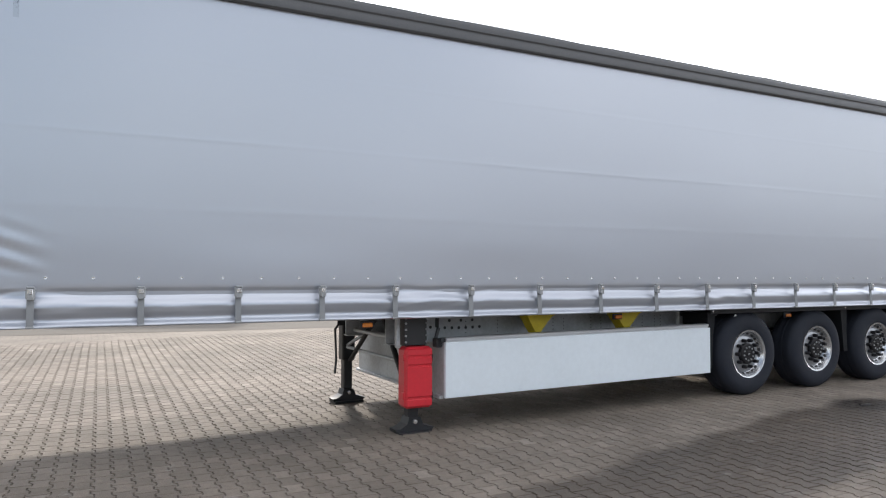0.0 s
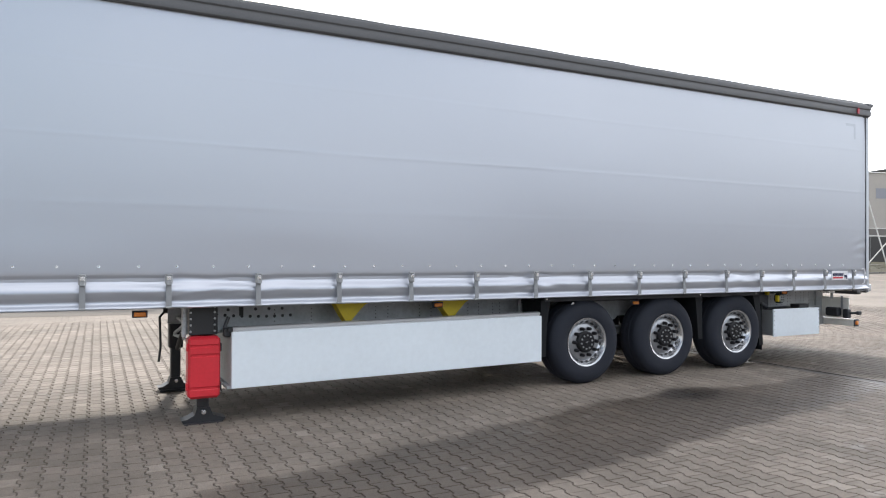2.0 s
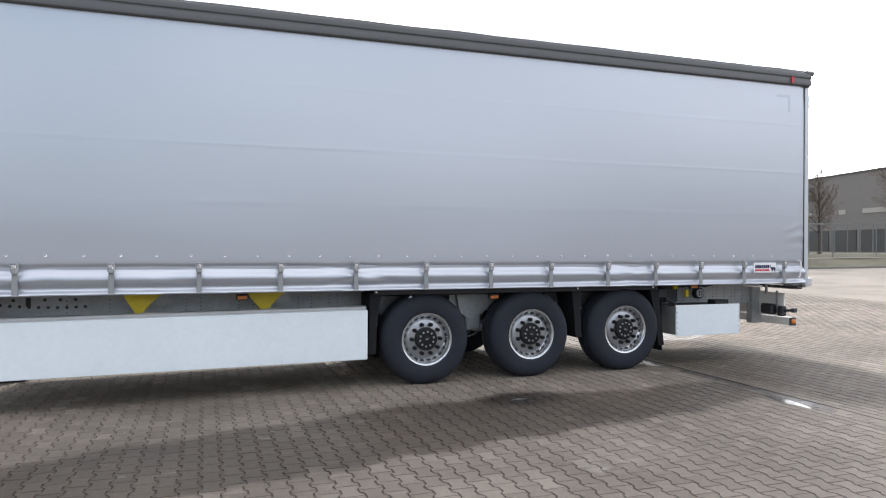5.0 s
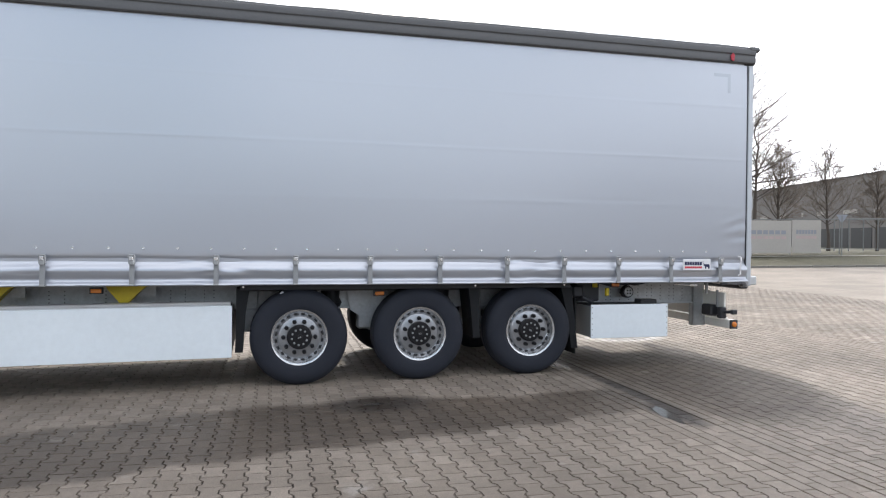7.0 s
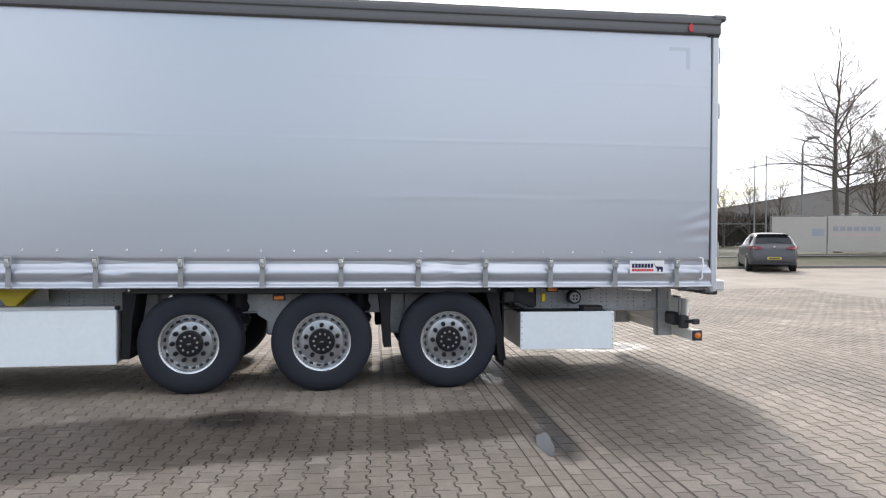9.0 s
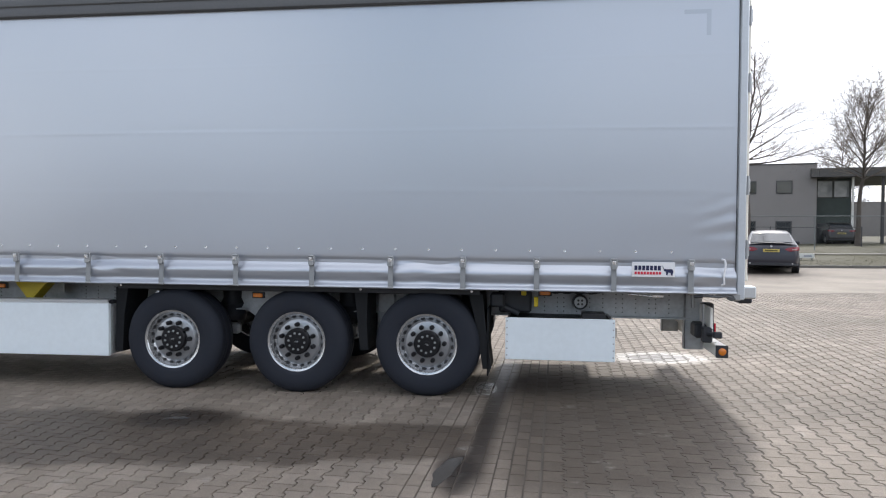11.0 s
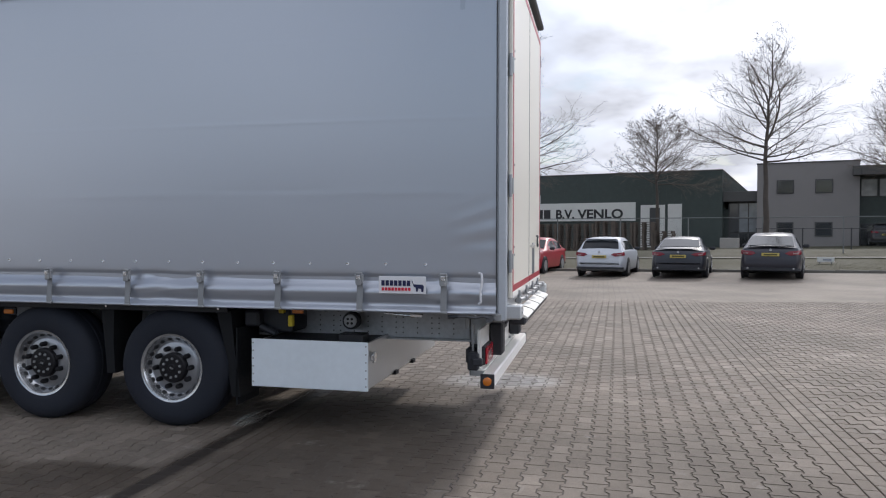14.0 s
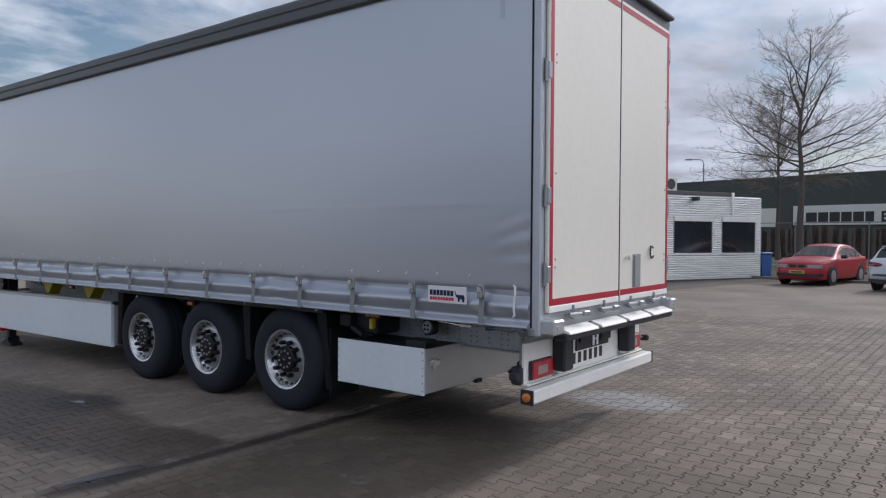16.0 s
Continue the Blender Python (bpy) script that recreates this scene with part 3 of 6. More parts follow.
# sill, loading plates and locks
part("rear_sill", S().box(12.36, 12.53, 5.99, 8.46, 1.03, 1.16, 0.006), ALU, trailer)
for y0, y1 in ((5.955, 6.115), (8.385, 8.52)):
    part("corner_block", S().box(12.50, 12.64, y0, y1, 1.005, 1.115, 0.012).tube((12.635, y0 + 0.05, 1.06), (12.647, y0 + 0.05, 1.06), 0.012), ALU, trailer, "bright aluminium corner block")
part("rubbing_strip", S().box(12.53, 12.655, 6.13, 8.37, 0.945, 1.003, 0.014), BLACK, trailer, "black rubber strip below the sill")
for i in range(4):
    ya, yb = 6.15 + 0.565 * i, 6.15 + 0.565 * i + 0.49
    part("loading_plate", S().prism([(12.565, 1.046), (12.655, 1.016), (12.668, 1.004), (12.668, 0.996), (12.565, 1.004)], "y", ya, yb), BUMPER, trailer, "white sloping loading plate")
    lk = S().box(12.545, 12.60, ya + 0.18, ya + 0.34, 1.10, 1.135, 0.008).tube((12.59, ya + 0.13, 1.13), (12.62, ya + 0.42, 1.125), 0.016)
    lk.box(12.57, 12.64, ya + 0.30, ya + 0.40, 1.105, 1.15, 0.01).tube((12.575, ya + 0.22, 1.09), (12.575, ya + 0.22, 1.20), 0.013)
    part("lock", lk, BUCKLE, trailer, "zinc-grey door lock")
part("door_bolt", S().tube((12.30, 5.98, 1.035), (12.48, 5.95, 1.025), 0.022).box(12.40, 12.50, 5.92, 6.0, 0.985, 1.055, 0.012), BUCKLE, trailer, "grey curtain tension bolt")
part("tension_bar", S().tube((12.05, 6.02, 1.035), (12.36, 6.0, 1.02), 0.008), CHROME, trailer, "bright tension bar")
part("tension_bar", S().tube((11.52, 6.05, 1.02), (11.78, 6.05, 1.0), 0.009).box(11.74, 11.84, 6.03, 6.07, 0.99, 1.02, 0.005), CHROME, trailer, "bright tension bar")

# light panel, lamps, buffers and bumper
panel = part("light_panel", S().box(12.275, 12.30, 6.10, 8.40, 0.585, 0.90, 0.004).box(12.275, 12.335, 6.10, 8.40, 0.572, 0.584, 0.003), BUMPER, trailer, "white steel light panel")
for y0, y1 in ((6.17, 6.49), (8.01, 8.33)):
    tl = part("tail_lamp", S().box(12.326, 12.345, y0, y1, 0.612, 0.752, 0.008), LAMP_RED, panel, "red tail lamp with a clear insert")
    part("lamp_body", S().box(12.298, 12.327, y0 - 0.004, y1 + 0.004, 0.608, 0.756, 0.004), BLACK, panel)
    part("lens", S().box(12.344, 12.349, y0 + 0.07, y0 + 0.22, 0.645, 0.715, 0.003), LENS, panel)
for y0 in (6.55, 7.86):
    part("rubber_buffer", S().box(12.30, 12.415, y0, y0 + 0.165, 0.625, 0.90, 0.015), BLACK, trailer, "black rubber dock buffer")
holder = part("plate_holder", S().box(12.30, 12.315, 6.96, 7.62, 0.735, 0.92, 0.006).box(12.315, 12.335, 7.00, 7.20, 0.80, 0.86, 0.01).box(12.315, 12.34, 7.42, 7.62, 0.78, 0.90, 0.015), BLACK, panel, "black number plate holder, empty")
part("label_square", S().box(12.316, 12.319, 7.27, 7.31, 0.75, 0.89).box(12.316, 12.319, 7.35, 7.39, 0.75, 0.89).box(12.316, 12.319, 7.31, 7.35, 0.80, 0.815).box(12.316, 12.319, 7.31, 7.35, 0.845, 0.86), STICKER, panel)
for i in range(7):
    yb = 6.80 + 0.108 * i
    part("print_bar", S().box(12.300, 12.3035, yb, yb + 0.056, 0.628, 0.722), INK_BLACK, panel)
bar = part("rear_bumper", S().box(12.315, 12.42, 6.04, 8.45, 0.452, 0.56, 0.012), BUMPER, trailer, "cream underrun bumper bar")
for y0, y1 in ((6.025, 6.042), (8.448, 8.465)):
    cap = part("end_cap", S().box(12.312, 12.423, y0, y1, 0.449, 0.563, 0.004), BLACK, bar, "black bumper end cap")
    part("marker_lamp", S().lathe([(0.034, 0.0), (0.034, -0.012), (0.028, -0.016), (0.0, -0.017)], 16, "y", (12.368, y0 if y0 < 7 else y1 + 0.016, 0.507)), AMBER, bar, "round amber marker lamp")
for y in (6.55, 7.86):
    part("bumper_bracket", S().box(12.13, 12.30, y, y + 0.012, 0.44, 1.05, 0.003).box(12.13, 12.142, y, y + 0.09, 0.44, 1.05).box(12.29, 12.32, y, y + 0.06, 0.44, 0.60), GALV, trailer, "galvanised bumper bracket")
part("side_lamp_arm", S().box(12.20, 12.29, 6.06, 6.15, 0.58, 0.72, 0.012).tube((12.25, 6.06, 0.66), (12.29, 5.97, 0.67), 0.02).box(12.265, 12.345, 5.925, 5.975, 0.64, 0.70, 0.010), BLACK, trailer, "black side lamp on a rubber arm")
part("side_lamp_arm", S().box(12.20, 12.29, 8.36, 8.44, 0.62, 0.72, 0.012).tube((12.25, 8.44, 0.67), (12.29, 8.53, 0.68), 0.02).box(12.265, 12.345, 8.52, 8.57, 0.65, 0.71, 0.010), BLACK, trailer, "black side lamp on a rubber arm")
part("lamp_housing", S().box(12.16, 12.27, 6.20, 6.42, 0.60, 0.74, 0.02), BLACK, trailer)
part("work_lamp_tube", S().tube((12.16, 6.30, 0.88), (12.16, 6.30, 1.04), 0.02).box(12.22, 12.235, 6.16, 6.19, 0.72, 0.93), BUCKLE, trailer)

# chassis beams with their rows of holes
for y in (6.58, 7.80):
    web_sh = S().box(2.37, 12.20, y, y + 0.012, 0.745, 1.0)
    web_sh.box(2.37, 12.20, y - 0.05, y + 0.07, 0.735, 0.75, 0.003).box(2.37, 12.20, y - 0.05, y + 0.07, 0.995, 1.01, 0.003)
    web_sh.box(-0.9, 2.25, y - 0.05, y + 0.07, 1.03, 1.085, 0.004)
    beam = part("chassis_beam", web_sh, GALV, trailer, "galvanised chassis beam with rows of holes")
    if y < 7:
        hole = S().lathe([(0.0065, -0.0015), (0.0065, -0.0035), (0, -0.004)], 8).mesh("bolt_hole", CHASSIS)
        big = S().lathe([(0.017, -0.0015), (0.017, -0.004), (0, -0.0045)], 10).mesh("bolt_hole", CHASSIS)
        xx = 10.75
        while xx < 12.1:
            for k in range(5):
                put("bolt_hole", hole, beam, pose(xx, y, 0.79 + 0.045 * k))
            xx += 0.13 if int(xx * 10) % 3 else 0.065
        for xc in (3.3, 3.7, 4.45, 4.6, 5.0, 5.15, 5.65, 5.8, 6.0, 6.1):
            for k in range(4):
                put("bolt_hole", hole, beam, pose(xc, y, 0.83 + 0.04 * k))
        for i in range(11):
            put("bolt_hole", big, beam, pose(2.62 + 0.085 * i, y, 0.93 - 0.012 * i + 0.0008 * i * i))
            if i % 2:
                put("bolt_hole", big, beam, pose(2.75 + 0.07 * i, y, 0.965))
        part("slot", S().box(2.93, 2.975, y - 0.006, y - 0.001, 0.90, 1.0, 0.003), CHASSIS, beam)

# long pallet box and its white side panel
def risen(sh):
    """The pallet box rises slightly towards the wheels, its lower edge more than its top."""
    sh.v = [(x, y - 0.015, z + 0.022 + 0.0095 * (x - 2.75) - 0.016 * smooth(0.26, 0.78, z)) for x, y, z in sh.v]
    return sh


pb = part("pallet_box", risen(S().box(2.76, 6.30, 6.035, 8.40, 0.245, 0.262).box(2.755, 2.772, 6.035, 8.40, 0.245, 0.765).box(6.29, 6.305, 6.035, 8.40, 0.245, 0.765).box(2.76, 6.30, 8.385, 8.40, 0.245, 0.78)), GALV, trailer, "galvanised pallet box under the floor")
part("box_side", risen(S().prism([(5.998, 0.235), (5.993, 0.240), (5.993, 0.784), (5.997, 0.788), (6.035, 0.788), (6.035, 0.235)], "x", 2.748, 6.31)), WHITE, pb, "plain white coated side panel")
part("box_lip", risen(S().prism([(6.014, 0.789), (6.014, 0.800), (6.001, 0.806), (6.000, 0.824), (6.008, 0.832), (6.06, 0.838), (6.06, 0.826), (6.024, 0.820), (6.024, 0.789)], "x", 2.76, 6.295)), ALU, pb, "bright folded lip along the panel top")
part("lip_clip", S().box(6.20, 6.31, 6.04, 6.12, 0.82, 0.86, 0.006), BLACK, pb)
part("end_bracket", S().box(2.69, 2.755, 6.06, 6.16, 0.74, 0.83, 0.01).tube((2.70, 6.10, 0.83), (2.74, 6.12, 0.93), 0.018), CHASSIS, pb, "dark end bracket")
part("end_flange", S().box(2.715, 2.756, 6.04, 8.38, 0.245, 0.275, 0.004), GALV, pb)
part("box_latch", S().box(2.72, 2.80, 6.02, 6.06, 0.79, 0.84, 0.006), CHASSIS, pb, "dark latch")
# short rear box
rb = part("rear_box", S().box(10.40, 11.385, 6.01, 8.38, 0.395, 0.412).box(11.372, 11.392, 6.01, 8.38, 0.395, 0.775, 0.003).box(10.39, 10.41, 6.01, 8.38, 0.395, 0.76), ALU, trailer, "aluminium stowage box behind the wheels")
part("box_side", S().box(10.38, 11.40, 5.985, 6.008, 0.385, 0.783, 0.004), WHITE, rb, "white coated side panel with rivets")
part("box_cover", S().box(10.41, 11.37, 6.01, 8.38, 0.735, 0.76), BLACK, rb)
rv = S().lathe([(0.007, 0), (0.007, -0.003), (0, -0.004)], 8).mesh("rivet", BUCKLE)
for i in range(6):
    for x in (10.395, 11.385):
        put("rivet", rv, rb, pose(x, 5.985, 0.425 + 0.065 * i))
part("box_catch", S().box(11.392, 11.41, 6.07, 6.20, 0.62, 0.67, 0.005).box(11.40, 11.425, 6.09, 6.13, 0.60, 0.69, 0.004), CHROME, rb, "bright box catch")
for y in (6.75, 7.35):
    part("bottom_clip", S().box(11.37, 11.415, y, y + 0.09, 0.375, 0.41, 0.004), BLACK, rb)
part("cover_hinge", S().box(11.10, 11.32, 6.10, 6.26, 0.755, 0.83, 0.008), CHASSIS, rb, "dark hinge block")
part("winch_drum", S().lathe([(0.0, -0.06), (0.035, -0.06), (0.04, -0.045), (0.05, -0.05), (0.075, -0.05), (0.078, -0.03), (0.078, 0.02), (0.0, 0.02)], 20, "y", (11.10, 6.46, 0.90)), BLACK, trailer, "black round air coupling")
cap = part("drum_cap", S().lathe([(0.058, -0.050), (0.056, -0.064), (0.040, -0.069), (0.0, -0.069)], 20, "y", (11.10, 6.46, 0.90)), GALV, trailer, "grey cap with round holes")
for k in range(4):
    t = radians(45 + 90 * k)
    part("cap_hole", S().lathe([(0.012, -0.0685), (0.012, -0.071), (0.0, -0.071)], 10, "y", (11.10 + 0.026 * math.cos(t), 6.46, 0.90 + 0.026 * math.sin(t))), CHASSIS, cap)
part("valve_block", S().box(10.30, 10.62, 6.25, 6.60, 0.80, 1.04, 0.02).box(10.22, 10.36, 6.15, 6.30, 0.86, 1.0, 0.02).tube((10.36, 6.2, 0.86), (10.5, 6.2, 0.80), 0.03), BLACK, trailer, "black brake valve block")
part("yellow_valve", S().box(10.645, 10.685, 6.12, 6.17, 0.875, 0.97, 0.006), YELLOW, trailer, "yellow coupling valve")
part("yellow_valve", S().box(10.52, 10.57, 6.20, 6.25, 0.975, 1.025, 0.006), YELLOW, trailer, "yellow coupling valve")
for i in range(4):
    part("air_hose", S().pipe([(10.7 + 0.1 * i, 6.50, 1.02), (10.85 + 0.12 * i, 6.45, 0.985), (11.02 + 0.12 * i, 6.48, 1.01), (11.2 + 0.15 * i, 6.52, 1.03)], 0.012, 6), BLACK, trailer)

# amber side markers
mk = S().box(-0.050, 0.050, -0.02, 0.0, -0.020, 0.020, 0.006).mesh("side_marker", AMBER)
mb = S().box(-0.065, 0.065, 0.0, 0.025, -0.03, 0.035, 0.005).mesh("marker_bracket", BLACK)
for x, y, z in ((1.94, 5.99, 0.99), (5.0, 6.10, 0.985), (7.87, 6.10, 0.935), (10.75, 6.10, 1.012)):
    o = put("side_marker", mk, trailer, pose(x, y, z), "amber side marker lamp")
    put("marker_bracket", mb, o, pose(x, y, z))

# yellow wheel chocks hung in their holders
for xa, xb, xt in ((3.86, 4.25, 3.995), (5.07, 5.49, 5.232)):
    ring = [(xa - 0.01, 1.035), (xb, 1.035), (xb - 0.07, 1.0), (xb - 0.125, 0.945), (xt + 0.05, 0.855), (xt + 0.022, 0.822), (xt - 0.018, 0.822), (xt - 0.055, 0.875), (xa + 0.01, 0.99)]
    ck = part("wheel_chock", S().prism(ring, "y", 6.22, 6.38), YELLOW, trailer, "yellow wheel chock in its holder")
    part("chock_pin", S().box(xt - 0.02, xt + 0.03, 6.205, 6.22, 0.825, 0.84, 0.003), BLACK, ck)
    part("chock_holder", S().box(xb - 0.13, xb + 0.03, 6.39, 6.40, 0.90, 1.04), GALV, trailer)

# landing legs
def landing_leg(y, side):
    cx = 2.53 if side < 0 else 2.49
    g = yard(cx, y) - (0.02 if side < 0 else 0.0)
    outer = S().box(cx - 0.08, cx + 0.08, y - 0.075, y + 0.075, 0.42, 1.06, 0.012)
    lg = part("landing_leg", outer, CHASSIS, trailer, "black landing leg with a pivoting foot")
    part("inner_tube", S().box(cx - 0.055, cx + 0.055, y - 0.055, y + 0.055, g + 0.09, 0.45, 0.01), CHASSIS, lg)
    ft = S().box(cx - 0.18, cx + 0.18, y - 0.13, y + 0.13, g + 0.004, g + 0.028, 0.008)
    ft.prism([(cx + u, g + v) for u, v in ((-0.18, 0.02), (-0.20, 0.055), (-0.15, 0.06), (-0.08, 0.10), (-0.06, 0.165), (0.06, 0.165), (0.09, 0.09), (0.18, 0.06), (0.21, 0.055), (0.18, 0.02))], "y", y - 0.085, y + 0.085)
    part("foot", ft, CHASSIS, lg, "black pivoting foot plate")
    part("pivot_bolt", S().lathe([(0.022, 0.0), (0.022, -0.02), (0.0, -0.022)], 10, "y", (cx, y - 0.085, g + 0.125)), CHROME, lg)
    w = 0.125 if side < 0 else 0.15
    part("head_plate", S().box(cx - w, cx + w, y - 0.09, y - 0.078, 0.76 if side < 0 else 0.84, 1.06, 0.004), CHASSIS, lg)
    return lg


leg = landing_leg(6.30, -1)
for z in (0.80, 0.86, 0.92, 0.98, 1.03):
    for x in (2.395, 2.615):
        part("head_bolt", S().lathe([(0.011, 0), (0.011, -0.008), (0, -0.009)], 8, "y", (x, 6.139, z)), BUCKLE, leg)
landing_leg(8.10, 1)
part("leg_bracket", S().box(2.325, 2.365, 6.20, 6.25, 0.74, 1.06, 0.006), GALV, trailer)
part("leg_shaft", S().tube((2.48, 6.43, 0.80), (2.48, 8.03, 0.80), 0.022), GALV, trailer)
part("crank", S().pipe([(2.36, 8.02, 0.86), (2.30, 7.98, 0.80), (2.31, 7.96, 0.45), (2.29, 7.95, 0.28)], 0.014), CHASSIS, trailer, "folded black crank")
part("brace", S().tube((2.52, 6.46, 0.38), (2.60, 7.22, 1.0), 0.030), CHASSIS, trailer, "dark diagonal brace")
part("brace", S().tube((2.50, 8.0, 0.42), (2.58, 7.32, 1.0), 0.028), CHASSIS, trailer, "dark diagonal brace")
part("brace", S().tube((2.47, 8.02, 0.60), (2.66, 7.70, 0.82), 0.020).tube((2.47, 8.02, 0.58), (2.74, 7.20, 0.50), 0.020), GALV, trailer, "grey diagonal brace")
part("control_box", S().box(2.385, 2.615, 6.14, 6.26, 0.765, 1.03, 0.006), CHASSIS, trailer, "black bolted head plate")

# red extinguisher box on the leg
xb = part("extinguisher_box", S().box(2.368, 2.664, 6.085, 6.275, 0.165, 0.755, 0.03), RED, trailer, "red plastic fire extinguisher box")
for z0, z1 in ((0.672, 0.735), (0.585, 0.655), (0.275, 0.565), (0.185, 0.255)):
    part("lid_panel", S().box(2.380, 2.652, 6.073, 6.09, z0, z1, 0.012), RED, xb)
for z in (0.25, 0.62):
    part("lid_hinge", S().box(2.354, 2.373, 6.10, 6.16, z, z + 0.07, 0.004), RED, xb)
    part("lid_catch", S().box(2.658, 2.680, 6.12, 6.17, z - 0.02, z + 0.06, 0.004), BLACK, xb)
part("box_mount", S().box(2.46, 2.58, 6.27, 6.30, 0.2, 0.7), CHASSIS, xb)

# wheels, axles and mudguards
RT = 0.515
tyre_prof = [(0.283, 0.030), (0.30, 0.012), (0.34, 0.004), (0.40, 0.0), (0.45, 0.006), (0.480, 0.022), (0.500, 0.045), (0.509, 0.06)]
for y in (0.10, 0.135, 0.19, 0.25, 0.285):
    tyre_prof += [(RT, y - 0.022), (RT, y + 0.016), (RT - 0.012, y + 0.018), (RT - 0.012, y + 0.022)] if y < 0.28 else [(RT, y - 0.022)]
tyre_prof += [(0.509, 0.325), (0.500, 0.34), (0.480, 0.363), (0.45, 0.379), (0.40, 0.385), (0.34, 0.381), (0.30, 0.373), (0.283, 0.355)]
tyre_me = S().lathe(tyre_prof, 64, closed=True).mesh("tyre", RUBBER, 40)
rim_me = S().lathe([(0.290, 0.012), (0.297, 0.008), (0.297, 0.018), (0.285, 0.032), (0.285, 0.36), (0.27, 0.36), (0.268, 0.10), (0.232, 0.098), (0.226, 0.085), (0.236, 0.080),
                    (0.258, 0.052), (0.268, 0.026), (0.276, 0.014)], 64, closed=True).mesh("rim", RIM, 30)
disc_me = S().lathe([(0.236, 0.085), (0.222, 0.070), (0.205, 0.062), (0.10, 0.060), (0.10, 0.085), (0.236, 0.105)], 64, closed=True).mesh("wheel_disc", DISC, 30)
slot_at, nut_at, bolt_at = [], [], []
for i in range(20):
    t = 2 * math.pi * (i + 0.5) / 20
    m = Matrix.Rotation(t, 4, "Y") @ Matrix.Translation((0.2475, 0.0655, 0)) @ Matrix.Rotation(radians(-52), 4, "Z")
    slot_at.append(m)
for i in range(10):
    t = 2 * math.pi * i / 10
    nut_at.append(Matrix.Translation((0.168 * math.cos(t), 0, 0.168 * math.sin(t))))
    c = (0.082 * math.cos(t + 0.2), 0, 0.082 * math.sin(t + 0.2))
    bolt_at.append(Matrix.Translation(c))
slot_me = S().prism([(0.016 * math.cos(a), 0.023 * math.sin(a)) for a in (2 * math.pi * k / 10 for k in range(10))], "y", -0.004, 0.004).mesh("vent_hole", CHASSIS)
nut_me = S().lathe([(0.0, 0.0), (0.015, 0.002), (0.021, 0.012), (0.023, 0.062)], 12).mesh("nut_cap", HUB)
bolt_me = S().lathe([(0.0, 0.004), (0.010, 0.005), (0.012, 0.010), (0.012, 0.03)], 8).mesh("hub_bolt", BUCKLE)
hub_me = S().lathe([(0.0, 0.008), (0.03, 0.008), (0.036, 0.014), (0.118, 0.016), (0.130, 0.026), (0.134, 0.07)], 32).mesh("hub", HUB)
badge_me = S().prism([(-0.02, -0.012), (0.016, -0.006), (0.02, 0.012), (-0.014, 0.006)], "y", 0.008, 0.013).mesh("hub_badge", BUCKLE)
for i, x in enumerate((7.0, 8.31, 9.62)):
    zc = yard(x, 6) + RT - 0.004
    for y, turn in ((5.985, 0.0), (8.445, 180.0)):
        at = pose(x, y, zc, 0, 17.0 * i + (9 if turn else 0), 0) if not turn else pose(x, y, zc, 0, 11.0 * i, 180)
        w = put("wheel", None, trailer, at, "wide truck wheel with a black tyre and silver steel rim")
        for nm, me, lb in (("tyre", tyre_me, "black ribbed tyre"), ("rim", rim_me, "silver rim"), ("wheel_disc", disc_me, "silver wheel disc"), 
                           ("hub", hub_me, "black hub"), ("hub_badge", badge_me, "")):
            put(nm, me, w, at, lb)
        for m in slot_at:
            put("vent_hole", slot_me, w, at @ m)
        for m in bolt_at:
            put("hub_bolt", bolt_me, w, at @ m)
        for m in nut_at:
            put("nut_cap", nut_me, w, at @ m, "black nut cap")
    part("axle", S().tube((x, 6.30, zc), (x, 8.13, zc), 0.07, n=14).lathe([(0.18, 6.30), (0.20, 6.36), (0.20, 6.52), (0.12, 6.56), (0.0, 6.56)], 20, "y", (x, 0, zc)), CHASSIS, trailer)
    part("air_bellow", S().lathe([(0.0, 0.62), (0.12, 0.62), (0.14, 0.68), (0.11, 0.74), (0.14, 0.80), (0.11, 0.86), (0.12, 0.98), (0.0, 0.98)], 16, "z", (x + 0.38, 6.62, 0)), BLACK, trailer)
    part("trailing_arm", S().box(x - 0.5, x + 0.45, 6.58, 6.68, zc - 0.02, zc + 0.10, 0.02).box(x - 0.62, x - 0.42, 6.55, 6.70, zc, 1.0, 0.02), GALV, trailer)
    part("brake_cylinder", S().tube((x + 0.12, 6.75, zc + 0.08), (x + 0.40, 6.75, zc + 0.12), 0.085, n=14), BLACK, trailer)
guard = S().box(6.385, 10.13, 6.04, 6.47, 1.018, 1.036, 0.004).box(6.385, 10.13, 6.03, 6.05, 0.985, 1.048, 0.006)
part("mudguard", guard, BLACK, trailer, "black plastic mudguard over the three wheels")
for x, lean, z0 in ((6.42, -0.05, 0.33), (8.955, 0.02, 0.42), (10.09, 0.10, 0.27)):
    part("mudguard_panel", S().prism([(x - 0.07, 1.0), (x + 0.065, 1.0), (x + 0.045 + lean * 0.5, 0.7), (x + 0.05 + lean, z0), (x - 0.03 + lean, z0), (x - 0.045 + lean * 0.5, 0.7)], "y", 6.05, 6.45), FLAP, trailer, "black mudguard panel")
for x, z0 in ((6.42, 0.33), (8.955, 0.42), (10.09, 0.46)):
    part("mudguard_panel", S().box(x - 0.05, x + 0.05, 7.98, 8.38, z0, 1.0, 0.01), FLAP, trailer, "black mudguard panel")
part("mudguard", S().box(6.385, 10.13, 7.96, 8.39, 1.018, 1.036, 0.004).box(6.385, 10.13, 8.38, 8.40, 0.93, 1.048, 0.006), BLACK, trailer, "black plastic mudguard over the three wheels")
